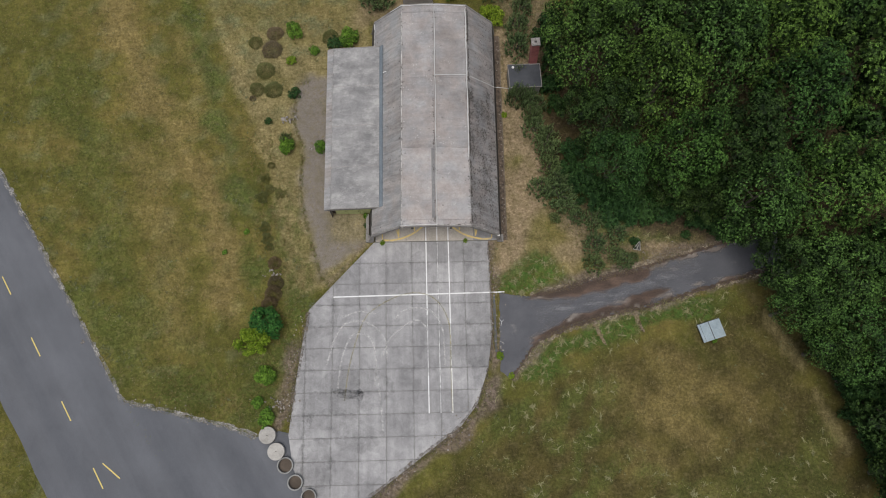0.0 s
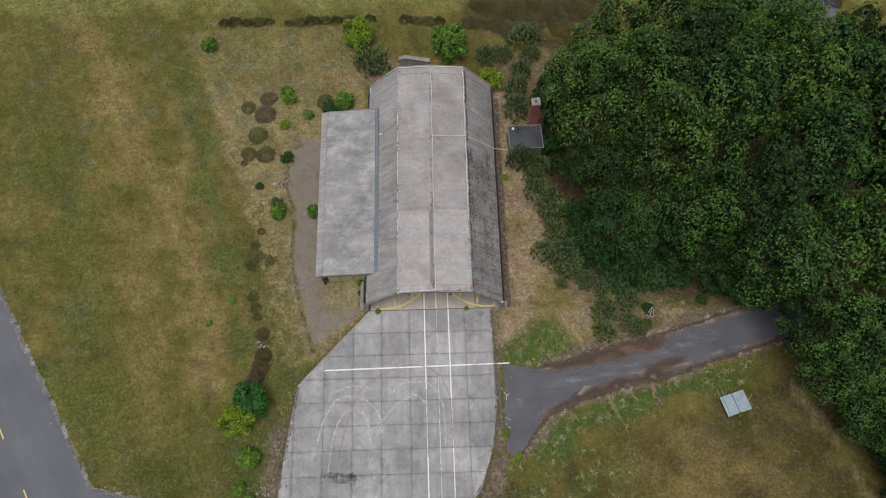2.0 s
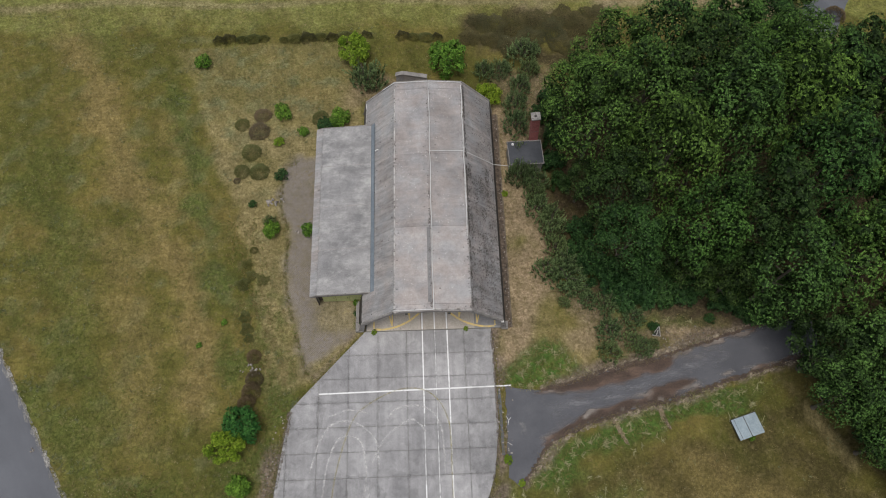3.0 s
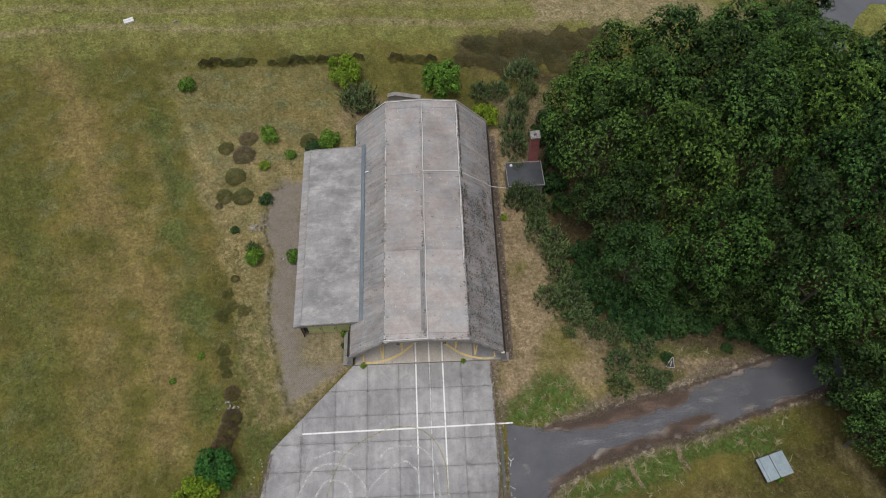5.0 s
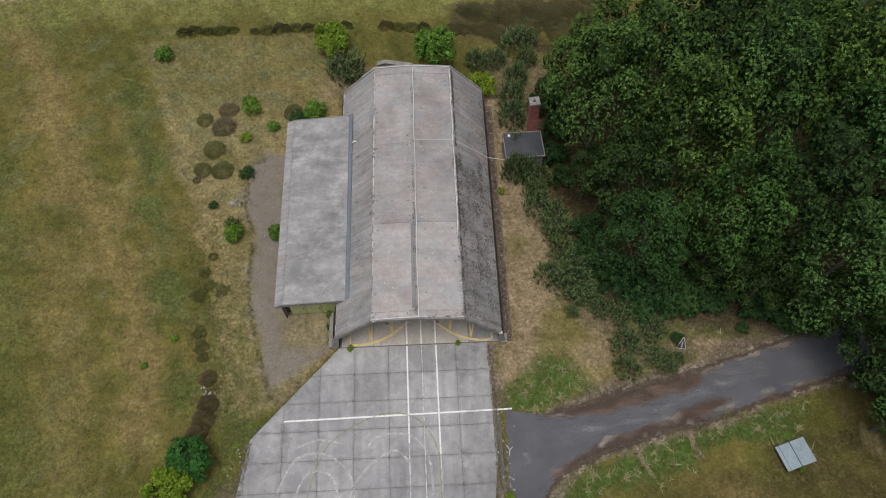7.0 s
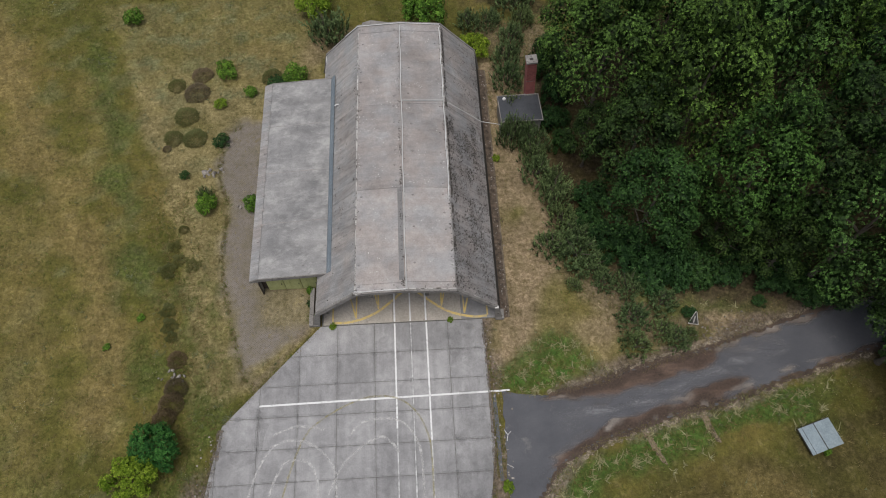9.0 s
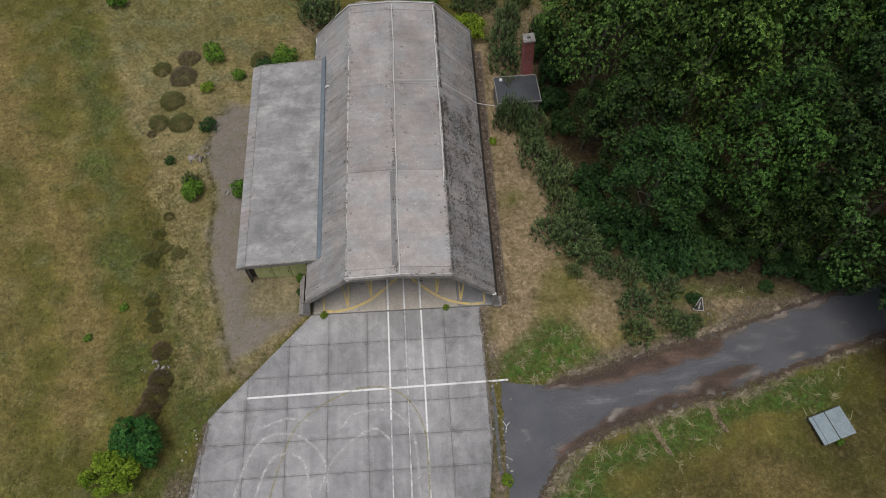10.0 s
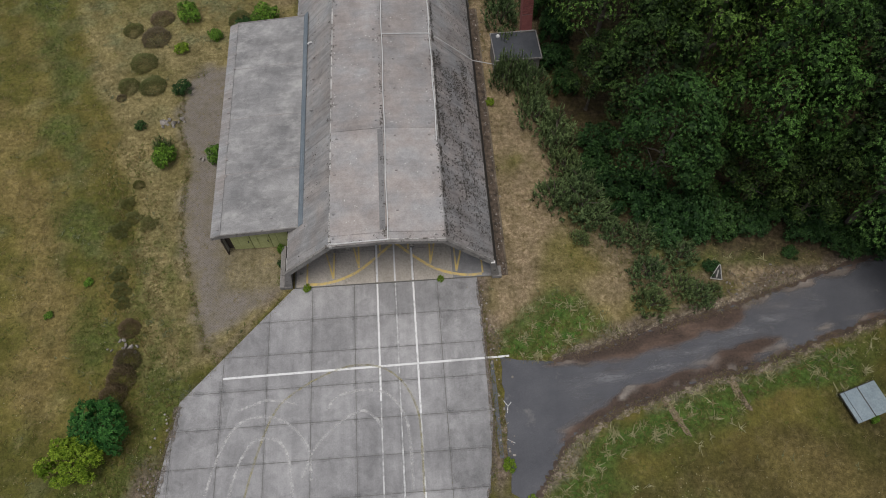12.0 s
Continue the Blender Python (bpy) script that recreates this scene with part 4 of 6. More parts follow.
for i in range(1, 5):
    (ax, az), (bx, bz) = OUT[i], OUT[i + 1]
    t = 0.0
    while t < 0.97:
        u = min(1.0, t + rr.uniform(0.04, 0.16))
        w = rr.uniform(0.03, 0.1)
        a, b = (ax + (bx - ax) * t, az + (bz - az) * t + 0.07), (ax + (bx - ax) * u, az + (bz - az) * u + 0.07)
        part("mortar_strip", extrude_y(bmesh.new(), [a, b, (b[0], b[1] + 0.05), (a[0], a[1] + 0.05)], 0.1, 0.1 + w), SEALANT, hangar)
        t = u + rr.uniform(0.01, 0.08)


def conductor(pts, r=0.032):
    return part("lightning_conductor", tube(bmesh.new(), pts, r, 6), CABLE, hangar, "pale metal lightning conductor cable")


conductor([(0.05 + 0.03 * math.sin(y * 0.9), y, 6.42) for y in np.arange(0.1, LONG, 1.0)], 0.038)
conductor([(0.05, 0.1, 6.42), (-1.6, 0.12, 6.29), (-3.3, 0.1, 6.15), (-3.85, 0.16, 6.1)], 0.04)
conductor([(0.05, LONG, 6.42), (-2.0, LONG, 6.28), (-3.85, LONG, 6.12), (-5.2, LONG, 4.85)], 0.038)
conductor([(0.05, LONG, 6.42), (2.0, LONG, 6.28), (3.75, LONG, 6.12)], 0.038)
conductor([(3.72 + 0.03 * math.sin(y * 1.3), y, 6.13) for y in np.arange(8.0, LONG, 1.0)], 0.038)
conductor([(0.05, 18.15, 6.43), (3.72, 18.25, 6.15), (5.5, 18.45, 4.36), (7.3, 18.65, 2.5), (9.35, 19.0, 1.5)], 0.032)
# lifting lugs left in the panels
lug_mesh = bpy.data.meshes.new("lifting_lug")
bm = bmesh.new()
bmesh.ops.create_cone(bm, cap_ends=True, segments=8, radius1=0.1, radius2=0.07, depth=0.09)
bm.to_mesh(lug_mesh)
bm.free()
lug_mesh.materials.append(ROOF)
rr = random.Random(4)
for k in range(9):
    for x in (-3.45, -0.55, 0.75, 3.3, -5.4):
        for f in (0.2, 0.8):
            if rr.random() < 0.5:
                z = 6.36 - abs(x) * 0.079 if abs(x) < 3.8 else 6.05 - (abs(x) - 3.8) * 0.985
                ob = new("lifting_lug", lug_mesh)
                ob.parent = hangar
                ob.matrix_basis = pose(x + rr.uniform(-0.1, 0.1), (k + f) * LONG / 9 + rr.uniform(-0.2, 0.2), z + 0.03)
# moss cushions gathered along the bends, the ridge and in rows on the weather side
g = np.random.RandomState(15)


def moss_rows(side, lanes):
    """Small dark cushions on one roof face: lanes of (place across the face, spread, count, start, end)."""
    (ax, az), (bx, bz) = OUT[side], OUT[side + 1]
    d = Vector((bx - ax, bz - az)).normalized()
    C, S = [], []
    for u, spread, count, y0, y1 in lanes:
        y = g.uniform(y0, y1, count)
        t = np.clip(u + g.normal(size=count) * spread, 0.012, 0.985)
        keep = lumps(y * 1.0, t * 3, int(u * 90) + side * 7, 1.7) + 0.5 * lumps(y, t * 20, 5, 0.6) > g.uniform(-0.9, 0.7, count)
        y, t = y[keep], t[keep]
        C.append(np.stack([ax + (bx - ax) * t - d.y * 0.066, y, az + (bz - az) * t + d.x * 0.066], 1))
        S.append(g.uniform(0.035, 0.11, len(y)) * np.where(g.uniform(size=len(y)) < 0.2, 1.5, 1.0))
    C, S = np.concatenate(C), np.concatenate(S)
    C = np.repeat(C, 2, 0) + g.normal(size=(2 * len(C), 3)) * (0.04 * d.x, 0.05, 0.0)
    S = np.repeat(S, 2)
    up = np.array([-d.y, 0, d.x]) + g.normal(size=(len(C), 3)) * 0.12
    ob = link("moss", quads("moss", C, up, S * 0.95, S * 0.8, g, 0.0), MOSS, hangar, "dark dry moss cushions")
    ob.matrix_basis = Matrix.Identity(4)
    return tagged(ob, "dark dry moss cushions on the concrete", kind="stuff")


moss_rows(4, [(0.03, 0.016, 3000, 0.3, 27), (0.12, 0.04, 1500, 0.3, 17), (0.3, 0.06, 1300, 0.3, 16), (0.52, 0.06, 1900, 0.3, 16), (0.74, 0.06, 1800, 0.3, 18), (0.92, 0.05, 1700, 0.3, 27), (0.5, 0.3, 1500, 8, 27)])
moss_rows(3, [(0.5, 0.3, 24, 0.16, 0.6), (0.97, 0.012, 350, 0.3, 27), (0.03, 0.015, 90, 0.3, 27)])
moss_rows(2, [(0.5, 0.3, 24, 0.16, 0.6), (0.96, 0.014, 330, 0.3, 14), (0.96, 0.014, 100, 14, 27), (0.03, 0.015, 60, 0.3, 27)])
moss_rows(1, [(0.96, 0.02, 110, 0.3, 27), (0.6, 0.2, 200, 4, 22), (0.3, 0.2, 160, 0.3, 27)])
for side in (2, 3):
    (ax, az), (bx, bz) = OUT[side], OUT[side + 1]
    d = Vector((bx - ax, bz - az)).normalized()
    t, y = g.uniform(0.04, 0.96, 900), g.uniform(0.3, LONG - 0.3, 900)
    keep = lumps(t * 3.8, y, 70 + side, 2.2) + 0.6 * lumps(t * 3.8, y, 80 + side, 0.7) > g.uniform(0.1, 1.5, 900)
    t, y = t[keep], y[keep]
    C = np.stack([ax + (bx - ax) * t - d.y * 0.066, y, az + (bz - az) * t + d.x * 0.066], 1)
    size = g.uniform(0.03, 0.1, len(y))
    ob = link("lichen", quads("lichen", C, np.array([-d.y, 0, d.x]) + g.normal(size=(len(y), 3)) * 0.1, size * 1.1, size, g, 0.0), PALE, hangar)
    tagged(ob, "pale lichen spots on the concrete", kind="stuff")
# grey strip sealed along the ridge
part("ridge_strip", extrude_y(bmesh.new(), [(-0.46, 6.318), (-0.08, 6.35), (-0.08, 6.362), (-0.46, 6.33)], 0.9, 9.1), STRIP, hangar, "grey bitumen strip along the ridge")
part("conductor_clamp", boxed(7.0, -0.13, 2.5, 7.3, 0.06, 2.6, 0.02), PALE, hangar, "pale clamp on the roof corner")
part("mortar_strip", boxed(-4.05, -0.1, 5.9, -3.6, 0.12, 6.12, 0.04), SEALANT, hangar)
# hooks under the front rim
for x in (-2.6, 1.6):
    part("door_bracket", boxed(x - 0.14, -0.16, 5.62, x + 0.14, -0.04, 5.86, 0.02), DARK_METAL, hangar, "dark steel door bracket")

# floor inside and its markings
floor = tagged(part("floor", boxed(-7.3, 2.52, -0.3, 7.2, 29.5, 0.03), JOINT, None), "bare concrete hangar floor", "floor", kind="structure")
for i in range(5):
    for j in range(10):
        x0, y0 = -7.2 + i * 2.86, 2.56 + j * 2.66
        part("floor_slab", boxed(x0 + 0.012, y0 + 0.012, 0.0, x0 + 2.848, y0 + 2.648, 0.05), SLAB if (i, j) == (4, 0) else INSIDE, floor)


def marking(name, pts, width, mat, z, label, rag=0.0):
    ob = part(name, ribbon(bmesh.new(), pts, width, z, rag), mat, None)
    return tagged(ob, label, "marking", kind="structure")


def dense(a, b, k=24):
    return [(a[0] + (b[0] - a[0]) * i / k, a[1] + (b[1] - a[1]) * i / k) for i in range(k + 1)]


Z_IN = 0.055
swoop = [(-6.35, 2.75), (-5.3, 2.72), (-4.12, 2.95), (-3.1, 3.35), (-2.3, 3.85), (-1.2, 4.75), (-0.1, 5.75)]
marking("floor_line", curve_points(swoop, 6), 0.21, YELLOW_PAINT, Z_IN, "yellow painted line curving over the hangar floor", 0.1)
marking("floor_line", curve_points([(-x, y) for x, y in swoop], 6), 0.21, YELLOW_PAINT, Z_IN, "yellow painted line curving over the hangar floor", 0.1)
for s in (-1, 1):
    for (ax, ay), (bx, by) in (((4.5, 2.95), (5.05, 5.2)), ((4.5, 2.95), (4.45, 5.2)), ((2.63, 3.7), (3.15, 6.2)), ((2.63, 3.7), (2.65, 6.2)), ((6.42, 2.7), (6.4, 4.8)), ((1.05, 5.0), (1.05, 7.4))):
        marking("floor_line", dense((s * ax, ay + 0.12), (s * bx, by), 6), 0.13, YELLOW_PAINT, Z_IN + 0.004 + (0.003 if bx - ax > 0.1 else 0), "thin yellow painted guide line on the hangar floor", 0.1)
for x in (-1.33, 1.27):
    marking("floor_line", dense((x, 2.6), (x, 20), 40), 0.15, WHITE_PAINT, Z_IN + 0.008, "white painted lead-in line on the hangar floor", 0.1)
marking("floor_line", dense((-0.03, 2.6), (-0.03, 20), 40), 0.12, WHITE_PAINT, Z_IN + 0.008, "white painted centre line on the hangar floor", 0.1)

# ---- apron of cast slabs ----
APRON = [(5.95, 2.5), (-7.4, 2.5), (-9.04, 0.75), (-12.34, -2.75), (-14.75, -5.3), (-15.3, -8.6), (-15.85, -12.4), (-16.6, -19.0), (-16.0, -22.4), (-14.0, -26.8), (-9.3, -26.8), (-5.05, -23.71), (-1.4, -21.06), (2.2, -18.45), (4.0, -16.2), (5.4, -12.2), (6.05, -7.8)]
apron = tagged(part("apron", prism(bmesh.new(), APRON, -0.3, 0.012), JOINT, None), "grey concrete slab apron in front of the hangar", "apron", kind="structure")
rr = random.Random(2)
XS = [-18, -15, -12, -9, -6, -3, -0.02, 3.02, 6.2]
YS = [2.5] + [-2.43 * k for k in range(12)]
for i in range(len(XS) - 1):
    for j in range(len(YS) - 1):
        g = 0.02
        cell = [(XS[i] + g, YS[j + 1] + g), (XS[i + 1] - g, YS[j + 1] + g), (XS[i + 1] - g, YS[j] - g), (XS[i] + g, YS[j] - g)]
        piece = clip(cell, APRON)
        if len(piece) > 2:
            size = 0.5 * abs(sum(a[0] * b[1] - b[0] * a[1] for a, b in zip(piece, piece[1:] + piece[:1])))
            if size > 0.04:
                part("slab", prism(bmesh.new(), piece, 0.0, 0.03 + rr.uniform(-0.003, 0.003)), SLAB, apron)
Z_OUT = 0.038
for x, y0, y1, mat, w in ((-1.33, 2.45, -6.2, WHITE_PAINT, 0.13), (-1.33, -6.2, -13.0, DASH_PAINT, 0.09), (-1.32, -13.0, -17.05, WHITE_PAINT, 0.12), (1.28, 2.45, -7.2, WHITE_PAINT, 0.13), (1.28, -7.2, -12.2, DASH_PAINT, 0.1), (1.28, -12.2, -17.05, WHITE_PAINT, 0.12), (-0.02, 2.45, -9.5, DASH_PAINT, 0.08), (-0.02, -9.5, -17.05, DASH_PAINT, 0.11)):
    marking("apron_line", dense((x, y0), (x, y1), 60), w, mat, Z_OUT, "white painted lead-in line worn by traffic", 0.25)
marking("apron_line", dense((-12.0, -3.9), (5.9, -3.69), 60), 0.15, WHITE_PAINT, Z_OUT + 0.004, "white painted stop line across the apron", 0.12)
marking("apron_line", dense((5.95, -3.69), (7.6, -3.66), 8), 0.14, WHITE_PAINT, 0.026, "white painted stop line worn at its end", 0.2)
marking("apron_line", curve_points([(-10.6, -15.5), (-10.0, -11.3), (-8.6, -6.8), (-6.8, -5.0), (-4.1, -3.76), (-1.8, -3.68), (-0.1, -4.65), (0.95, -6.55), (1.22, -8.6), (1.2, -12.5), (1.25, -16.9)], 8), 0.13, SCUFF_YELLOW, Z_OUT + 0.006, "faded yellow guide line bending across the apron", 0.3)
for pts in ([(-11.4, -14.5), (-10.93, -10.93), (-10.0, -8.54), (-8.74, -8.16), (-7.62, -8.89), (-7.1, -11.5), (-7.3, -14)], [(-12.6, -11.5), (-11.8, -8.77), (-10.64, -7.03), (-9.0, -6.7), (-7.5, -7.26), (-6.17, -8.82), (-5.9, -11)],
            [(-6.5, -10.8), (-5.6, -8.86), (-4.15, -7.5), (-2.65, -6.75), (-1.72, -7.3), (-1.3, -8.0)], [(-4.9, -6.5), (-4.14, -5.61), (-2.24, -5.36), (-0.73, -5.86), (0.32, -7.64), (0.54, -10.4), (0.5, -12)], [(-6.9, -13), (-6.6, -16), (-6.3, -19)], [(-10.9, -6.2), (-8.8, -5.6), (-6.9, -6.0)]):
    marking("tyre_scuff", curve_points(pts, 8), 0.2, SCUFF_WHITE, Z_OUT + 0.01, "pale curved tyre scuff on the concrete", 0.3)
for cx, cy, rx, ry, s in ((-9.9, -14.8, 1.5, 0.5, 1), (-10.9, -14.5, 1.0, 0.3, 2), (-9.0, -14.9, 0.5, 0.7, 3)):
    pts = [(cx + rx * math.cos(q), cy + ry * math.sin(q)) for q in (2 * math.pi * k / 24 for k in range(24))]
    bm = bmesh.new()
    bm.faces.new([bm.verts.new((*p, Z_OUT + 0.014)) for p in ragged(pts, 0.3, 0.08, s)])
    tagged(part("oil_stain", bm, OIL, None), "dark oil stain on the concrete slabs", "stain", kind="structure")
for x in XS[1:-1]:
    ys = [y for y in np.arange(2.3, -26, -0.4) if inside(np.array([x - 0.2, x + 0.2]), np.array([y, y]), APRON).all()]
    marking("joint_stain", [(x + 0.03 * math.sin(3.1 * y), y) for y in ys], 0.28, STAIN, Z_OUT - 0.003, "dark seepage along a slab joint", 0.9)
for y in YS[1:]:
    xs = [x for x in np.arange(-17.5, 6.3, 0.4) if inside(np.array([x, x]), np.array([y - 0.2, y + 0.2]), APRON).all()]
    if len(xs) > 2:
        marking("joint_stain", [(x, y + 0.03 * math.sin(2.7 * x)) for x in xs], 0.28, STAIN, Z_OUT - 0.001, "dark seepage along a slab joint", 0.9)
# soil over the slab edges, wide dark stains
for pts, wide in (([(-14.75, -5.6), (-15.25, -8.6), (-15.9, -12.4), (-16.6, -17.6)], 0.5), ([(5.95, 2.3), (6.0, -7.8), (5.4, -12.2), (4.0, -16.2)], 0.3), ([(4.1, -16.0), (2.2, -18.5), (-1.4, -21.05), (-5.05, -23.7), (-9.2, -26.7)], 0.6)):
    marking("edge_soil", curve_points(pts, 12), wide, CREEP, Z_OUT + 0.02, "soil and dry moss creeping over the slab edge", 0.8)
for cx, cy, rx, ry, s in ((-9.5, -14.2, 4.2, 2.6, 11), (4.6, -8.5, 1.4, 6.0, 12), (-13.0, -6.0, 1.8, 2.4, 13), (4.4, 0.4, 1.5, 1.8, 14), (-15.0, -14.6, 1.3, 5.0, 15), (-13.6, -22.4, 2.2, 3.0, 16), (-9.0, -19.5, 2.6, 1.6, 17), (-12.0, -17.5, 3.0, 1.2, 18)):
    pts = [(cx + rx * math.cos(q), cy + ry * math.sin(q)) for q in (2 * math.pi * k / 30 for k in range(30))]
    pts = [(min(x, 5.9), min(y, 2.4)) for x, y in pts]
    bm = bmesh.new()
    bm.faces.new([bm.verts.new((*p, Z_OUT + 0.016)) for p in ragged(pts, 0.4, 0.3, s)])
    tagged(part("dark_stain", bm, SOOT, None), "wide dark stain clouding the concrete slabs", "stain", kind="structure")
# stray white paint on the side road and the taxiway
for a, b in (((6.85, -6.75), (7.1, -7.15)), ((7.35, -6.9), (7.1, -7.15)), ((7.1, -7.15), (7.0, -7.6)), ((6.8, -9.3), (7.3, -9.6))):
    marking("paint_mark", dense(a, b, 4), 0.05, DASH_PAINT, 0.03, "stray white paint mark on the asphalt", 0.4)
# dashes on the taxiway
for k in range(-9, 6):
    sx, sy = -49.53 + 0.5078 * 8.16 * k, -0.76 - 0.8614 * 8.16 * k
    marking("road_dash", dense((sx, sy), (sx + 0.5078 * 2.45, sy - 0.8614 * 2.45), 4), 0.13, ROAD_YELLOW, 0.027, "yellow painted centre dash on the taxiway")
marking("road_dash", dense((-36.18, -21.38), (-34.19, -22.98), 4), 0.13, ROAD_YELLOW, 0.026, "yellow painted turning dash on the taxiway")

# ---- annex along the hangar ----
annex = tagged(empty("annex", pose(-6.5, 5.75, 0, 0, 0, -0.1)), "low concrete annex with sloping slab roof beside the hangar", "annex")
AL = 20.5
part("roof_slab", extrude_y(bmesh.new(), [(-6.4, 2.3), (-6.4, 2.46), (-5.65, 2.78), (0.05, 3.3), (0.05, 3.0), (-5.6, 2.5)], 0, AL), ROOF_SMOOTH, annex, "pale blotchy concrete roof slab")
part("roof_edge", extrude_y(bmesh.new(), [(-6.42, 2.2), (-6.42, 2.5), (-5.66, 2.82), (0.05, 3.33), (0.05, 2.95), (-5.6, 2.4)], -0.07, 0.02), RIM, annex)
part("roof_edge", extrude_y(bmesh.new(), [(-6.42, 2.2), (-6.42, 2.5), (-5.66, 2.82), (0.05, 3.33), (0.05, 2.95), (-5.6, 2.4)], AL - 0.02, AL + 0.07), RIM, annex)
part("roof_fascia", extrude_y(bmesh.new(), [(-6.43, 2.475), (-5.67, 2.8), (-5.67, 2.825), (-6.43, 2.5)], 0.03, AL - 0.03), ROOF_SLOPE, annex, "sloping edge of the roof slab")
for k in range(1, 4):
    part("roof_seam", extrude_y(bmesh.new(), [(-5.6, 2.788), (0.0, 3.3), (0.0, 3.312), (-5.6, 2.8)], k * AL / 4 - 0.025, k * AL / 4 + 0.025), ROOF, annex, "joint across the roof slab")
part("flashing", extrude_y(bmesh.new(), [(-0.06, 3.36), (-0.02, 3.42), (0.12, 3.58), (0.1, 3.64), (0.14, 3.64), (0.32, 3.83), (0.36, 3.8), (0.02, 3.36), (0.02, 3.0), (-0.06, 3.0)], -0.05, AL - 0.1), GUTTER, annex, "blue grey sheet metal flashing")
part("outer_wall", boxed(-6.0, 0.3, 0, -5.75, AL - 0.3, 2.45), WALL, annex)
part("back_wall", boxed(-5.75, AL - 0.55, 0, -0.9, AL - 0.3, 2.6), WALL, annex)
part("lintel", boxed(-5.75, 0.35, 2.2, -1.0, 0.6, 2.62), WALL, annex)
leaf = part("side_door", boxed(-5.78, -0.12, 0, -5.7, 0.45, 2.2, 0.01), BROWN_STEEL, annex, "open brown steel door leaf")
part("door_panel", boxed(-5.705, 0.0, 0.2, -5.69, 0.33, 2.0), WALL, leaf, "grey inset panel")
part("corner_pier", boxed(-5.74, 0.45, 0, -5.35, 0.62, 2.25, 0.02), BROWN_STEEL, annex, "dark brown steel corner pier")
for k in range(3):
    x0 = -5.3 + k * 1.42
    door = part("garage_door", boxed(x0 + 0.02, 0.3, 0.02, x0 + 1.4, 0.36, 2.2, 0.008), DOOR_GREEN, annex, "faded yellow green door leaf")
    for q in range(1, 4, 2):
        part("door_batten", boxed(x0 + 0.1 + q * 0.38, 0.27, 0.08, x0 + 0.14 + q * 0.38, 0.3, 2.14), DOOR_GREEN, door)
    part("door_handle", boxed(x0 + 1.2, 0.23, 1.0, x0 + 1.26, 0.3, 1.2, 0.01), DARK_METAL, door, "dark steel handle")
part("door_post", boxed(-1.05, 0.25, 0, -0.85, 0.6, 2.3), DARK_METAL, annex)
for k in range(14):
    rr = random.Random(100 + k)
    x, y = (-5.75 + rr.uniform(-0.15, 0.1), 0.5 + k * 1.5) if k < 13 else (-2, 1)
    part("roof_bolt", boxed(x - 0.1, y - 0.1, 2.72 + 0.09 * (x + 5.75), x + 0.1, y + 0.1, 2.84 + 0.09 * (x + 5.75), 0.03), ROOF, annex)
bm = bmesh.new()
tube(bm, [(0.75, 18.5, 3.9), (0.75, 18.5, 4.35), (0.68, 18.45, 4.48), (0.5, 18.4, 4.5), (0.38, 18.35, 4.4)], 0.07, 8)
vent = tagged(part("vent_pipe", bm, CABLE, None), "pale bent metal vent pipe on the hangar roof", "pipe")
vent.matrix_world = pose(-6.4, 3.9, -0.3)

# strip of debris and kerb beside the side wall
kerb = tagged(empty("kerb", HANGAR), "low weathered kerb with leaf debris along the side wall", "kerb", kind="structure")
for k in range(27):
    y = 0.1 + k
    part("kerb_stone", boxed(8.32, y + 0.01, 0, 8.46, y + 0.99, 0.1 + 0.03 * math.sin(k * 1.9), 0.015), VERGE, kerb)
part("debris_bed", boxed(7.7, 0.1, -0.2, 8.34, 27.2, 0.05), LITTER, kerb, "dark leaf debris")
rr = random.Random(9)
flakes = []
for mat in (RUST, RUBBLE):
    mesh = bpy.data.meshes.new("debris")
    bm = boxed(-0.12, -0.06, -0.025, 0.12, 0.06, 0.035)
    for v in bm.verts:
        v.co.x, v.co.y = v.co.x * rr.uniform(0.6, 1.2), v.co.y * rr.uniform(0.6, 1.3)
    bm.to_mesh(mesh)
    bm.free()
    mesh.materials.append(mat)
    flakes.append(mesh)
for k in range(290):
    ob = new("debris", flakes[rr.random() < 0.3])
    ob.parent = kerb
    ob.matrix_basis = pose(rr.gauss(8.1, 0.24), 27 * rr.random() ** 1.2 + 0.1, 0.07, rr.uniform(-30, 30), rr.uniform(-30, 30), rr.uniform(0, 180)) @ Matrix.Scale(rr.uniform(0.3, 0.7), 4)

# concrete blast deflector behind the hangar
blast_wall = tagged(empty("blast_wall", pose(-1.7, 34.0, 0, 0, 0, -8)), "low slanting concrete wall behind the hangar", "wall")
part("slab", extrude_y(bmesh.new(), [(-2.0, 0), (-2.0, 1.9), (-1.2, 2.3), (1.7, 2.1), (2.0, 0)], 0, 0.35), ROOF, blast_wall)
part("cap", extrude_y(bmesh.new(), [(-2.1, 1.9), (-1.2, 2.32), (1.8, 2.12), (1.8, 2.2), (-1.2, 2.42), (-2.1, 2.0)], -0.1, 0.45), RIM, blast_wall)

# ---- boiler house with its chimney ----
boiler = tagged(empty("boiler_house", pose(9.2, 21.1, 0, 0, 0, 2.0)), "small grey boiler house with felt roof under trees", "house")
part("wall", boxed(0.12, 0.12, 0, 3.83, 2.98, 2.05), WALL, boiler)
part("roof", boxed(0, 0, 2.05, 3.95, 3.12, 2.22, 0.02), TAR, boiler, "dark grey roofing felt")
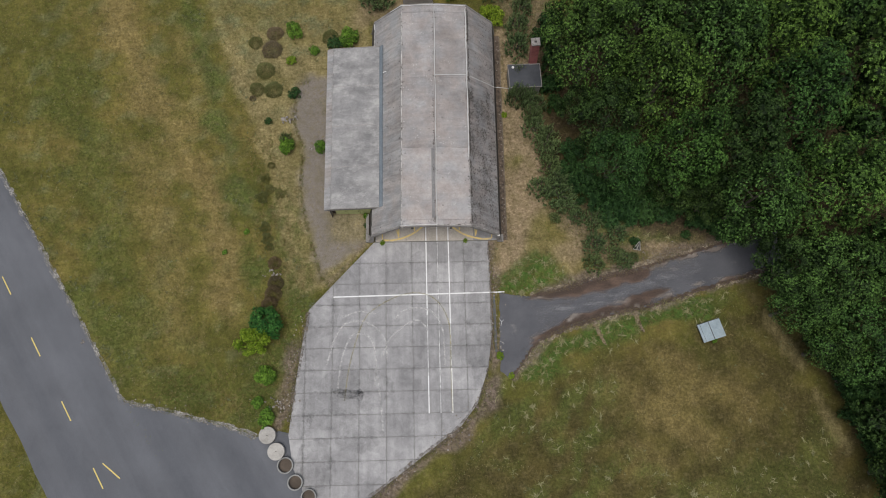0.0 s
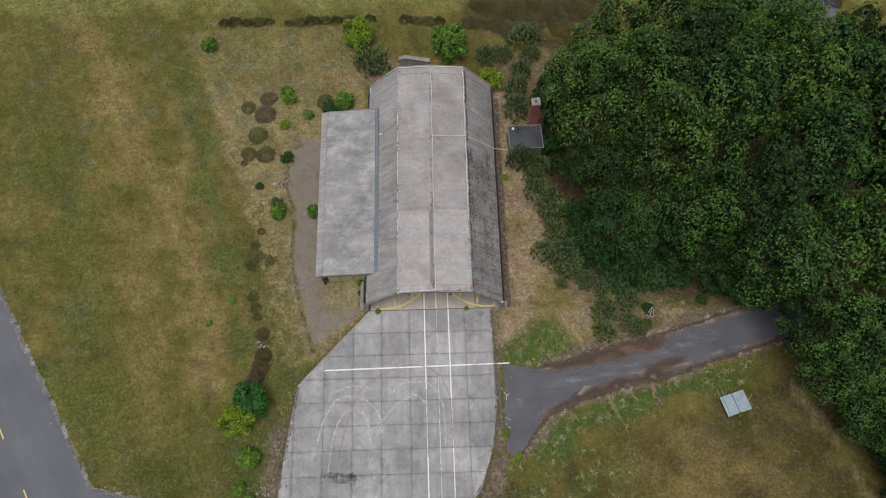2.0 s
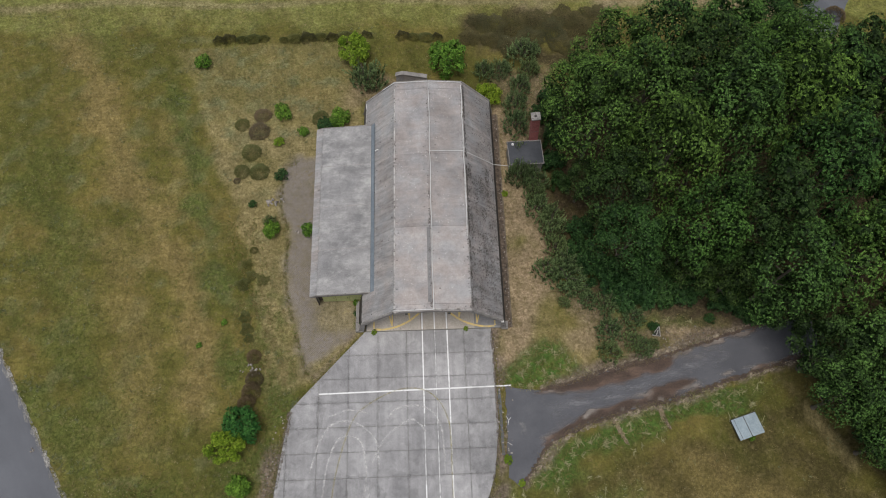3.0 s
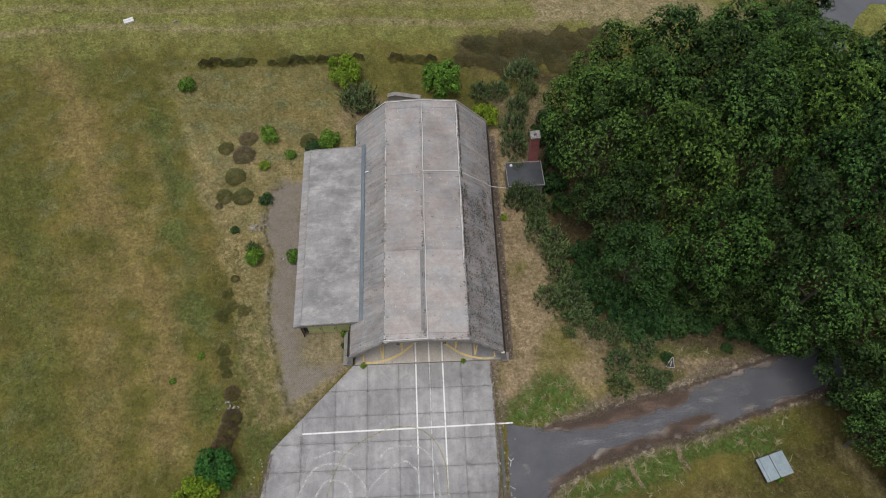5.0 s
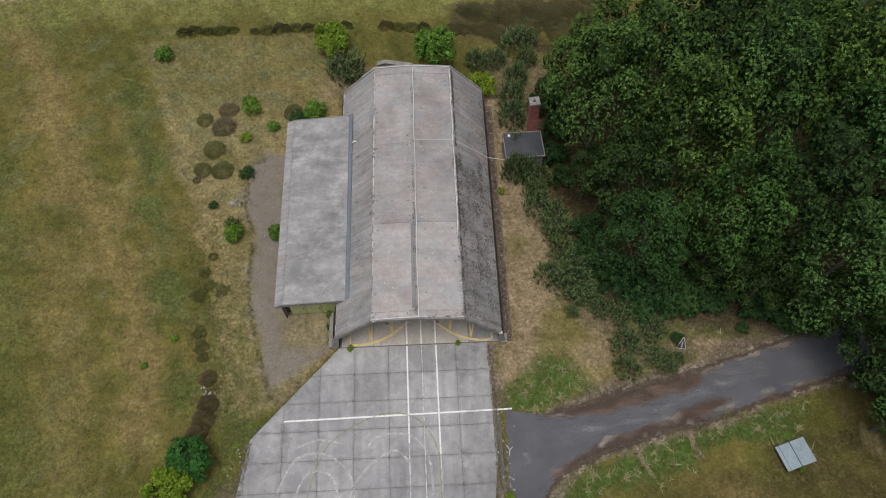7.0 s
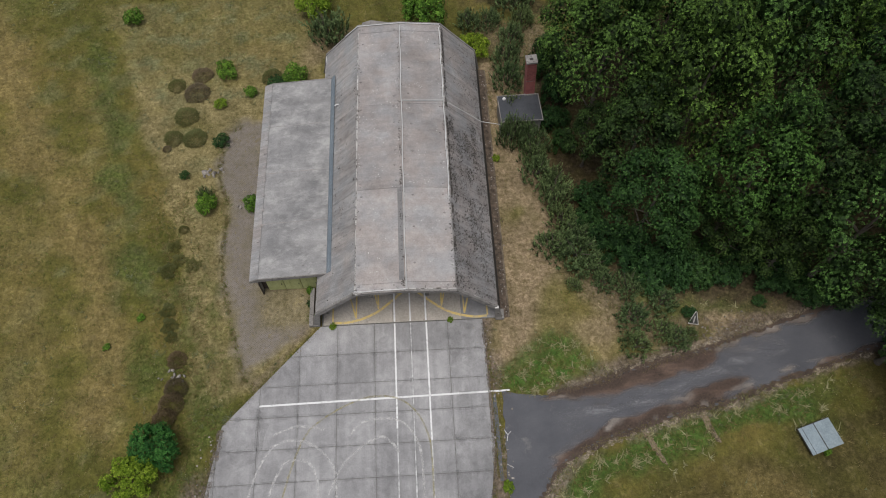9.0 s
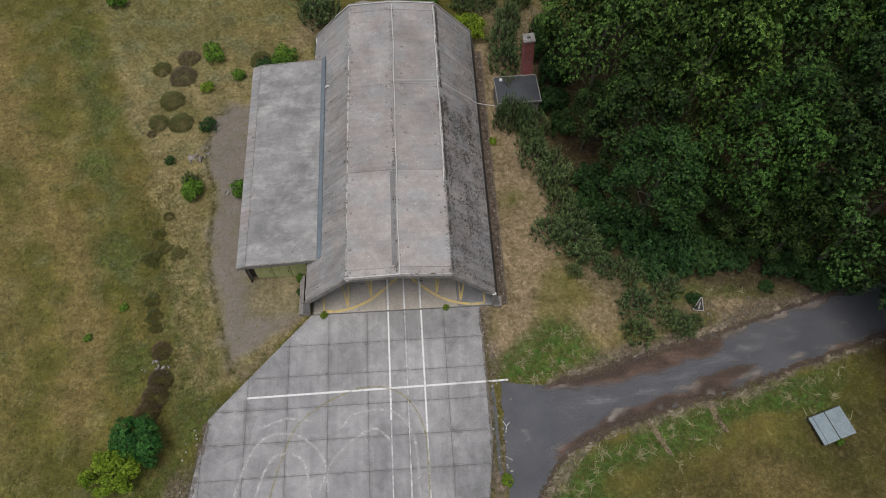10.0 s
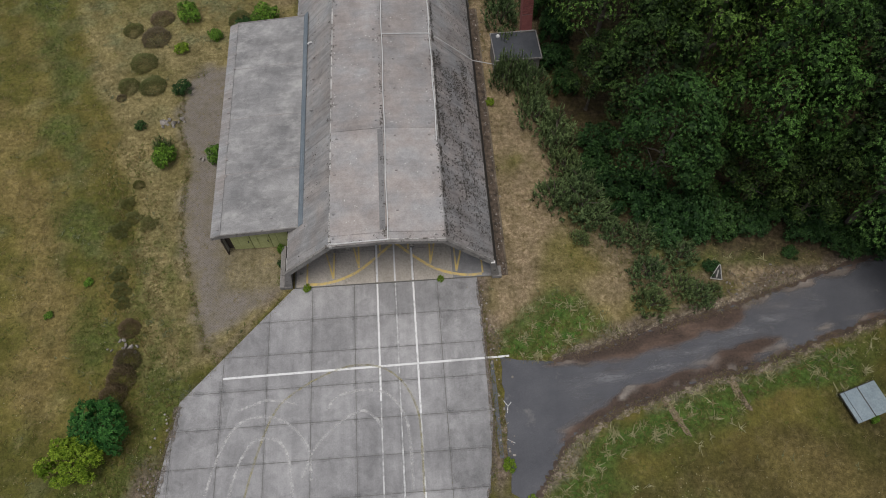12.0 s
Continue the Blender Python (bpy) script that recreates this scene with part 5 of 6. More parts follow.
for a in ((-0.03, -0.03, 2.1, 3.98, 0.05, 2.27), (-0.03, 3.07, 2.1, 3.98, 3.15, 2.27), (-0.03, 0.05, 2.1, 0.05, 3.07, 2.27), (3.9, 0.05, 2.1, 3.98, 3.07, 2.27)):
    part("roof_edging", boxed(*a), RIM, boiler)
for x in (1.3, 2.6):
    part("roof_seam", boxed(x - 0.03, 0.05, 2.21, x + 0.03, 3.07, 2.235), TAR, boiler)
bm = bmesh.new()
bmesh.ops.create_uvsphere(bm, u_segments=14, v_segments=8, radius=0.17, matrix=pose(0.62, 2.72, 2.28))
part("roof_vent", bm, SIGN_WHITE, boiler, "round white roof vent")
part("door", boxed(1.2, 0.06, 0, 2.1, 0.12, 1.95), DARK_METAL, boiler)
chimney = part("chimney", boxed(-0.43, -0.4, 0, 0.43, 0.4, 6.45), MORTAR, boiler, "red brick chimney with pale cap")
chimney.matrix_basis = pose(3.3, 3.5, 0, 0, -4.0, 0)
part("chimney_flashing", boxed(2.6, 2.98, 2.2, 3.75, 3.14, 2.36, 0.02), RIM, boiler, "pale mortar flashing")
brick_l, brick_s = (bpy.data.meshes.new("brick") for _ in range(2))
for mesh, dims in ((brick_l, (0.105, 0.02, 0.035)), (brick_s, (0.02, 0.105, 0.035))):
    bm = boxed(-dims[0], -dims[1], -dims[2], *dims)
    bm.to_mesh(mesh)
    bm.free()
    mesh.materials.append(BRICK)
rows = 0
for r in range(28):
    z = 6.38 - r * 0.082
    off = 0.11 if r % 2 else 0.0
    for k in range(4):
        x = -0.325 + k * 0.218 + (off - 0.055) * 0.5
        ob = new("brick", brick_l)
        ob.parent, ob.matrix_basis = chimney, pose(x, -0.405, z)
    for k in range(4):
        ob = new("brick", brick_s)
        ob.parent, ob.matrix_basis = chimney, pose(-0.435, -0.31 + k * 0.205 + (off - 0.055) * 0.3, z)
part("shaft", boxed(-0.447, -0.417, 0, 0.447, 0.417, 4.05), BRICK, chimney)
part("shaft_side", boxed(0.43, -0.4, 4.05, 0.447, 0.4, 6.42), BRICK, chimney)
bm = bmesh.new()
for a in ((-0.52, -0.5, 0.52, -0.14), (-0.52, 0.14, 0.52, 0.5), (-0.52, -0.14, -0.16, 0.14), (0.16, -0.14, 0.52, 0.14)):
    box(bm, a[0], a[1], 6.45, a[2], a[3], 6.62)
part("cap", bm, RIM, chimney, "pale concrete cap with dark flue")
part("flue", boxed(-0.16, -0.14, 6.44, 0.16, 0.14, 6.47), DARK_METAL, chimney)

# ---- loose things ----
def well_ring(x, y, r, lid, mat, label):
    root = tagged(empty("well_ring", pose(x, y, 0.02)), label, "concrete ring", "concrete rings beside the apron")
    bm = bmesh.new()
    for a, b, flip in ((r, r, 0),):
        o0 = [bm.verts.new((r * math.cos(q), r * math.sin(q), 0)) for q in (2 * math.pi * k / 36 for k in range(36))]
        o1 = [bm.verts.new((r * math.cos(q), r * math.sin(q), 0.55)) for q in (2 * math.pi * k / 36 for k in range(36))]
        i1 = [bm.verts.new(((r - 0.13) * math.cos(q), (r - 0.13) * math.sin(q), 0.55)) for q in (2 * math.pi * k / 36 for k in range(36))]
        i0 = [bm.verts.new(((r - 0.13) * math.cos(q), (r - 0.13) * math.sin(q), 0)) for q in (2 * math.pi * k / 36 for k in range(36))]
        for A, B in ((o0, o1), (o1, i1), (i1, i0)):
            for k in range(36):
                j = (k + 1) % 36
                bm.faces.new((A[k], A[j], B[j], B[k]))
    bmesh.ops.recalc_face_normals(bm, faces=bm.faces)
    part("ring", bm, mat, root)
    if lid:
        bm = bmesh.new()
        bmesh.ops.create_cone(bm, cap_ends=True, segments=36, radius1=r + 0.02, radius2=r - 0.01, depth=0.12, matrix=pose(0, 0, 0.62))
        part("lid", bm, mat, root, "pale cast concrete lid")
        part("lid_lifting_eye", boxed(-0.08, -0.03, 0.67, 0.08, 0.03, 0.7), DARK_METAL, root)
    else:
        bm = bmesh.new()
        bmesh.ops.create_cone(bm, cap_ends=True, segments=24, radius1=r - 0.14, radius2=r - 0.14, depth=0.04, matrix=pose(0, 0, 0.03))
        part("sediment", bm, DIRT, root, "dark soil inside the ring")


well_ring(-18.75, -18.95, 0.9, True, WELL, "lidded pale precast concrete ring on asphalt")
well_ring(-17.75, -20.65, 0.9, True, WELL, "lidded pale precast concrete ring on asphalt")
well_ring(-16.75, -22.1, 0.86, False, WELL_DARK, "open grey precast concrete ring on asphalt")
well_ring(-15.65, -23.85, 0.82, False, WELL_DARK, "open grey precast concrete ring filled with soil")
well_ring(-14.2, -25.3, 0.8, False, WELL_DARK, "open grey precast concrete ring on asphalt")

hatch = tagged(empty("shaft_hatch", pose(30.95, -8.68, 0, 0, 0, 16)), "square pale zinc shaft cover in the grass", "hatch")
part("curb", boxed(-1.2, -0.9, 0, 1.2, 0.9, 0.34, 0.02), WALL, hatch)
part("cover_sheet", boxed(-1.36, -1.05, 0.34, -0.03, 1.05, 0.42, 0.015), ZINC, hatch)
part("cover_sheet", boxed(0.03, -1.05, 0.34, 1.36, 1.05, 0.42, 0.015), ZINC, hatch)
part("seam", boxed(-0.06, -1.06, 0.36, 0.02, 1.06, 0.425), DARK_METAL, hatch, "dark open seam")
part("rim_bar", boxed(-1.41, -1.06, 0.3, -1.36, 1.06, 0.4), DARK_METAL, hatch)
part("rim_bar", boxed(-1.4, 1.05, 0.3, 1.36, 1.1, 0.4), DARK_METAL, hatch)
part("fold", boxed(-1.08, -1.04, 0.42, -1.05, 1.04, 0.435), DARK_METAL, hatch)
far_hatch = tagged(empty("shaft_hatch", pose(-36.75, 49.5, 0, 0, 0, 24) @ Matrix.Scale(0.72, 4)), "small pale shaft cover in the far meadow", "hatch")
part("cover_sheet", boxed(-0.85, -0.5, 0, 0.85, -0.04, 0.3, 0.02), SIGN_WHITE, far_hatch)
part("cover_sheet", boxed(-0.85, 0.04, 0, 0.85, 0.5, 0.3, 0.02), SIGN_WHITE, far_hatch)

sign = tagged(empty("sign", pose(23.4, 1.05, 0, 0, 0, -18)), "leaning triangular sign with pale rim beside bushes", "sign")
CORNERS = [(-0.42, 0.0), (0.42, 0.0), (0.05, 1.15), (-0.05, 1.15)]
board = part("board", prism(bmesh.new(), CORNERS, -0.012, 0.012), DARK_METAL, sign, "dark weathered board")
board.matrix_basis = pose(0, 0, 0.12, 52, 0, 8)
for (ax, ay), (bx, by) in zip(CORNERS, CORNERS[1:] + CORNERS[:1]):
    part("rim", tube(bmesh.new(), [(ax, ay, 0.014), (bx, by, 0.014)], 0.035, 6), WELL, board, "pale painted rim")
part("stripe", boxed(-0.05, 0.12, 0.012, 0.05, 0.75, 0.022), WELL, board, "pale painted stripe")
for x in (-0.3, 0.3):
    part("post", tube(bmesh.new(), [(x, 0.62, -0.05), (x * 0.6, 0.3, 0.55)], 0.025, 6), CABLE, sign)


def pebble_mesh(seed):
    r = random.Random(seed)
    bm = bmesh.new()
    bmesh.ops.create_icosphere(bm, subdivisions=1, radius=1)
    for v in bm.verts:
        v.co *= r.uniform(0.65, 1.2)
        v.co.z *= 0.6
    m = bpy.data.meshes.new("stone")
    bm.to_mesh(m)
    bm.free()
    m.materials.append(RUBBLE)
    return m


stones = [pebble_mesh(s) for s in range(5)]


def rubble_heap(x, y, k, spread, size, seed, label):
    r = random.Random(seed)
    root = tagged(empty("rubble_heap", pose(x, y, 0)), label, "rubble")
    for _ in range(k):
        ob = new("stone", r.choice(stones))
        ob.parent = root
        s = size * r.uniform(0.5, 1.3)
        ob.matrix_basis = pose(r.gauss(0, spread), r.gauss(0, spread * 0.5), s * 0.3, r.uniform(0, 90), r.uniform(0, 90), r.uniform(0, 360)) @ Matrix.Scale(s, 4)


rubble_heap(-18.95, -1.05, 14, 0.5, 0.2, 1, "small heap of pale broken concrete in heather")
rubble_heap(-18.0, 18.4, 16, 0.5, 0.2, 2, "small heap of pale broken concrete in grass")
rubble_heap(-15.2, 14.2, 3, 0.2, 0.22, 3, "pale stones in the yard")
rubble_heap(24.8, 0.0, 8, 0.9, 0.1, 14, "scattered pale debris beside the sign")
rubble_heap(27.2, 1.2, 12, 1.6, 0.1, 4, "scattered pale debris beside the road")
rubble_heap(-17.6, -15.6, 26, 0.9, 0.14, 5, "crumbled concrete lumps beside the apron")
rubble_heap(1.5, -19.6, 22, 1.6, 0.12, 6, "crumbled concrete lumps along the apron edge")
rubble_heap(-39.5, -8.4, 7, 0.3, 0.12, 8, "pale crumbs of concrete at the road edge")
rubble_heap(-30.8, 49.2, 4, 0.3, 0.2, 7, "pale stones in the far meadow")
for a, b, k, s in (((6.2, 1.5), (6.9, -12), 70, 31), ((5.4, -14.5), (-8, -27), 80, 32), ((-15.4, -6.5), (-17.4, -17.5), 60, 33), ((-21.5, -18.4), (-34, -14.9), 50, 34)):
    r = random.Random(s)
    root = tagged(empty("edge_rubble", pose(0, 0, 0)), "crumbled stones along a paved edge", "rubble")
    for _ in range(k):
        t = r.random()
        ob = new("stone", r.choice(stones))
        ob.parent = root
        q = r.uniform(0.03, 0.1)
        ob.matrix_basis = pose(a[0] + (b[0] - a[0]) * t + r.gauss(0, 0.35), a[1] + (b[1] - a[1]) * t + r.gauss(0, 0.35), 0.03, 0, 0, r.uniform(0, 360)) @ Matrix.Scale(q, 4)

# ---- trees ----
def unit(v):
    return v / (np.linalg.norm(v, axis=-1, keepdims=True) + 1e-9)


def bough_crown(name, seed, height, base, radius, lobes, sprigs, leaves, size, inner=60, swell=(0.2, 0.36)):
    """A crown of rounded lobes, each clothed in sprigs, each sprig a star of leaves."""
    g = np.random.RandomState(seed)
    mid, half = (height + base) / 2, (height - base) / 2
    golden = math.pi * (3 - math.sqrt(5))
    heads = []
    for b in range(lobes):
        z = 1 - 1.45 * (b + 0.5) / lobes
        q = b * golden + g.uniform(-0.5, 0.5)
        d = unit(np.array([math.sqrt(max(0, 1 - z * z)) * math.cos(q), math.sqrt(max(0, 1 - z * z)) * math.sin(q), z]))
        wide = radius * g.uniform(*swell)
        heads.append((d * (radius - wide * 0.8, radius - wide * 0.8, half - wide * 0.9) * g.uniform(0.64, 1.14) + (0, 0, mid), d, wide, g.uniform(-0.2, 0.2)))
    spots, wides = np.array([h[0] for h in heads]), np.array([h[2] for h in heads])
    P, O, own = [], [], []
    for i, (spot, d, wide, hue) in enumerate(heads):
        k = int(4 * sprigs * wide ** 2 / (wides ** 2).sum()) + 6
        o = unit(g.normal(size=(k, 3)) + (d * 0.45 + np.array([0, 0, 0.55])))
        knob = 1 + 0.13 * np.sin(5.3 * o[:, 0] + seed + i) * np.sin(4.7 * o[:, 1] + 2 * i) + 0.09 * np.sin(9.1 * o[:, 2] + 8.3 * o[:, 0] + i)
        p = spot + o * (wide * knob * g.uniform(0.86, 1.07, k))[:, None]
        gap = np.linalg.norm(p[:, None] - spots[None], axis=2) - 0.97 * wides[None]
        gap[:, i] = 1
        keep = (gap > 0).all(1) & (p[:, 2] > base)
        P.append(p[keep])
        O.append(o[keep])
        own.append(np.clip(g.normal(0.43, 0.33, keep.sum()) + hue, 0, 1))
    p, o, own = np.concatenate(P), np.concatenate(O), np.concatenate(own)
    pick = g.permutation(len(p))[:sprigs]
    p, o, own = p[pick], o[pick], own[pick]
    k = len(p)
    axis = unit(o * 0.7 + np.array([0, 0, 0.5]) + g.normal(size=(k, 3)) * 0.28)
    side = unit(np.cross(axis, g.normal(size=(k, 3))))
    other = np.cross(axis, side)
    C, A, N, L, tint = [], [], [], [], []
    for m in range(leaves):
        a = 2 * math.pi * m / leaves + g.uniform(-0.4, 0.4, (k, 1))
        way = unit((side * np.cos(a) + other * np.sin(a)) + axis * g.uniform(0.05, 0.75, (k, 1)))
        length = size * g.uniform(0.7, 1.3, (k, 1))
        C.append(p + way * length * 0.55)
        A.append(way)
        N.append(unit(axis - way * (axis * way).sum(1, keepdims=True)))
        L.append(length)
        tint.append(own)
    # filler leaves inside each lobe, coloured near black as the crown's inner shade
    for spot, d, wide, hue in heads:
        k = inner
        o = unit(g.normal(size=(k, 3)) + d * 0.4 + np.array([0, 0, 0.4]))
        C.append(spot + o * wide * g.uniform(0.5, 0.82, (k, 1)))
        A.append(unit(np.cross(o, g.normal(size=(k, 3)))))
        N.append(o)
        L.append(np.minimum(size * g.uniform(2.5, 4.5, (k, 1)), wide * 0.6))
        tint.append(np.clip(g.normal(0.06, 0.05, k), 0, 1))
    C, A, N, L, tint = (np.concatenate(v) for v in (C, A, N, L, tint))
    S = np.cross(N, A)
    W = L * 0.58
    v = np.stack([C - A * L / 2, C - S * W / 2 + N * W * 0.16 + A * L * 0.1, C + A * L / 2 - N * L * 0.1, C + S * W / 2 + N * W * 0.16 + A * L * 0.1], 1).reshape(-1, 3)
    return sprig_shade_tone(faces_mesh(name, v, np.arange(4 * len(C)).reshape(len(C), 4)), tint)


def sprig_shade_tone(mesh, tint):
    """Stores each leaf's tone on its four corners: its sprig's, or the shade painted deep inside."""
    att = mesh.attributes.new("sprig", "FLOAT", "POINT")
    att.data.foreach_set("value", np.repeat(tint, 4).astype(np.float32))
    return mesh


def trunk_mesh(seed, height, base, radius, thick):
    r = random.Random(seed)
    bm = bmesh.new()
    top = height * 0.72
    tube(bm, [(0, 0, -0.1), (0.02, 0.03, 0.5), (0.08, -0.05, base), (0.2, 0.1, top * 0.75), (0.1, 0.2, top)], [thick * 1.5, thick, thick * 0.8, thick * 0.45, thick * 0.1], 9)
    for k in range(8):
        q, z = k * 2.4 + r.uniform(-0.4, 0.4), base + (top - base) * r.uniform(0.0, 0.65)
        R = radius * r.uniform(0.28, 0.4)
        tube(bm, [(0.08, 0, z), (R * 0.45 * math.cos(q), R * 0.45 * math.sin(q), z + R * 0.35), (R * math.cos(q), R * math.sin(q), z + R * 0.6)], [thick * 0.4, thick * 0.26, thick * 0.07], 6)
    m = bpy.data.meshes.new("trunk")
    bm.to_mesh(m)
    bm.free()
    return m


def tree_kind(label, leaf, seed, height, base, radius, lobes, sprigs, size, thick):
    root = tagged(empty("tree"), label, "tree", "trees of the wood")
    link("trunk", trunk_mesh(seed, height, base, radius, thick), BARK, root)
    link("crown", bough_crown("crown", seed, height, base, radius, lobes, sprigs, 4, size), leaf, root)
    return root


KINDS = [tree_kind("tall broad oak with dense olive green crown", OAK, 11, 20, 2.5, 5.6, 38, 4450, 0.15, 0.35),
         tree_kind("tall oak with uneven pale green crown", OAK_LIGHT, 12, 20, 3, 5.2, 32, 4150, 0.155, 0.32),
         tree_kind("broad maple with deep blue green crown", MAPLE, 13, 20, 1.5, 5.6, 40, 4600, 0.145, 0.33),
         tree_kind("tall maple with shaded dark green crown", MAPLE_DARK, 14, 20, 2, 5.0, 34, 4000, 0.155, 0.3)]
KINDS += [tree_kind("tall oak deep in the wood", OAK, 15, 20, 3, 5.4, 34, 2000, 0.22, 0.32),
          tree_kind("broad maple deep in the wood", MAPLE_DARK, 16, 20, 2, 5.4, 34, 2000, 0.22, 0.32)]
PLACES = [(17.3, 21.3, 19.4, 5.0, 0), (23.2, 15.6, 22.2, 5.0, 0), (22.6, 24, 19.2, 5.2, 0), (29.0, 18.3, 24, 5.4, 0), (19.2, 14.2, 14.5, 3.9, 3), (19.6, 8.9, 12.6, 4.2, 2), (26.2, 8.6, 18.2, 4.2, 1), (31.0, 9, 20.2, 4.6, 3), (36.8, 12.6, 23.4, 5.2, 0), (28.2, 25.4, 19.5, 5.2, 3), (36, 20.2, 23, 5.4, 1), (27.2, 7.4, 9.5, 3.0, 3),
          (33.6, 4.2, 18, 4.9, 0), (30.4, 5.4, 11, 3.0, 3), (40.5, 4.5, 19.5, 5.3, 1), (40.3, -4.5, 16.0, 4.8, 0), (43.2, -11, 14.5, 4.6, 0), (47, -2, 19, 5.5, 0), (46.3, -18.5, 15, 5, 2), (50.5, -11, 19, 5.6, 1), (47, 8.5, 21, 5.6, 0), (45, 17.5, 20.5, 5.3, 1), (36.8, 27.3, 18, 4.6, 1), (45, 25.5, 17, 4.8, 0), (48.5, -27, 16, 5.2, 3),
          (54, -21, 18, 5.8, 0), (55, -2, 21, 6, 1), (55, 9.5, 20, 5.6, 0), (54, 20, 17.5, 5.2, 1), (53.5, 29, 13.5, 4.5, 2), (20.5, 30.0, 16.5, 4.6, 0), (16.2, 26.5, 15.5, 3.8, 0), (64, 5, 20, 6.2, 0), (64, 18, 17, 5.8, 1), (62, -14, 20, 6.2, 0), (52, -35, 17, 5.6, 2), (40.5, 36.0, 12.5, 4.2, 2), (63, 30, 12, 4.6, 1), (60, -30, 19, 6, 1), (36.4, 3.0, 8.5, 3.6, 3), (37.7, -3.0, 12.5, 4.0, 3), (23.4, 9.4, 8.5, 2.8, 3), (30.2, 6.8, 9, 2.8, 3), (16.6, 17.4, 8.5, 2.4, 3), (46.5, -24.5, 9, 3.4, 2), (41.3, -11.6, 11.5, 3.2, 0), (46.5, 46.0, 9, 4.4, 2), (26.5, 30.8, 18.5, 5.0, 0), (32.5, 30.6, 18.5, 5.2, 1), (38.5, 29.0, 17.5, 4.8, 1), (47.0, 29.5, 15, 4.6, 3), (38.2, -7.0, 13, 3.3, 0), (47.6, -21.4, 10, 3.6, 3), (44.6, -14.6, 9, 3.0, 2)]
rt = random.Random(21)
BASE_R = [5.6, 5.2, 5.6, 5.0, 5.4, 5.4]
FIRST = {}
for x, y, h, r, kind in PLACES:
    kind = kind if x < 44.9 else 4 + kind // 2
    m = pose(x, y, 0, 0, 0, rt.uniform(0, 360)) @ Matrix.Diagonal((0.93 * r / BASE_R[kind], 0.93 * r / BASE_R[kind], h / 20, 1))
    if kind in FIRST:
        copy_thing(KINDS[kind], m)
    else:
        FIRST[kind] = m
for kind, m in FIRST.items():
    KINDS[kind].matrix_basis = m


# ---- shrubs, heather, weeds ----
def stem_mesh(seed, k, height, spread):
    r = random.Random(seed)
    bm = bmesh.new()
    for _ in range(k):
        q, R = r.uniform(0, 6.28), spread * r.uniform(0.3, 0.9)
        tube(bm, [(0, 0, -0.03), (R * 0.4 * math.cos(q), R * 0.4 * math.sin(q), height * 0.5), (R * math.cos(q), R * math.sin(q), height * r.uniform(0.7, 0.95))], [0.03, 0.022, 0.008], 5)
    m = bpy.data.meshes.new("stems")
    bm.to_mesh(m)
    bm.free()
    return m


def shrub_kind(name, label, cat, group, leaf, seed, mode):
    """A unit shrub: about one metre in radius and one metre high."""
    g = np.random.RandomState(seed)
    root = tagged(empty(name), label, cat, group)
    if mode == "leafy":
        link("woody_base", stem_mesh(seed, 7, 0.8, 0.7), BARK, root)
        fine = leaf in (EMERALD, LIME)
        mesh = bough_crown("foliage", seed, 1.0, 0.0, 1.0, 22 if fine else 13, 1000 if fine else 480, 4, 0.07 if fine else 0.1, 25, (0.2, 0.38) if fine else (0.2, 0.46))
    elif mode == "broom":
        link("woody_base", stem_mesh(seed, 9, 0.8, 0.6), BARK, root)
        B, T, own = [], [], []
        for _ in range(160):
            d = g.normal(size=3)
            d[2] = abs(d[2]) * 0.9
            d = unit(d)
            swell = 1 + 0.16 * math.sin(5 * d[0] + seed) * math.cos(4 * d[1] + seed)
            foot = d * (0.76, 0.76, 0.66) * g.uniform(0.5, 1.0) * swell
            way = unit(d * 0.5 + np.array([0, 0, 0.8]) + g.normal(size=3) * 0.22)
            m, reach = 20, g.uniform(0.18, 0.38)
            u = g.uniform(0, 1, (m, 1))
            B.append(foot + way * reach * u)
            T.append(B[-1] + unit(way * 0.6 + g.normal(size=(m, 3)) * 0.45) * g.uniform(0.06, 0.12, (m, 1)))
            # tone rises along each plume: dark gaps and bright tips of the dome painted in
            own.append(np.clip(g.normal(0.08, 0.12) + 0.8 * u[:, 0], 0, 1))
        b, t = np.concatenate(B), np.concatenate(T)
        mesh = sprig_shade_tone(blades("foliage", b, t, g.uniform(0.022, 0.042, len(b)), g), np.concatenate(own))
    else:
        m = 2300
        q, R = g.uniform(0, 2 * math.pi, m), np.sqrt(g.uniform(0, 1, m))
        rag = 1.0 if mode == "carpet" else 0.25
        edge = 0.97 + rag * (0.14 * np.sin(3 * q + seed) + 0.12 * np.sin(5 * q + 2 * seed) + 0.08 * np.sin(11 * q))
        x, y = R * edge * np.cos(q), R * edge * np.sin(q)
        z = 0.86 * np.sqrt(np.clip(1 - R ** (5 if mode == "carpet" else 2), 0, 1)) * (0.92 + 0.08 * lumps(x, y, seed, 0.5)) - 0.05
        b = np.stack([x, y, z], 1)
        t = b + np.stack([x * 0.1, y * 0.1, g.uniform(0.05, 0.16, m)], 1) + g.normal(size=(m, 3)) * 0.03
        mesh = blades("foliage", b, t, g.uniform(0.024, 0.05, m), g)
    link("foliage", mesh, leaf, root)
    return root


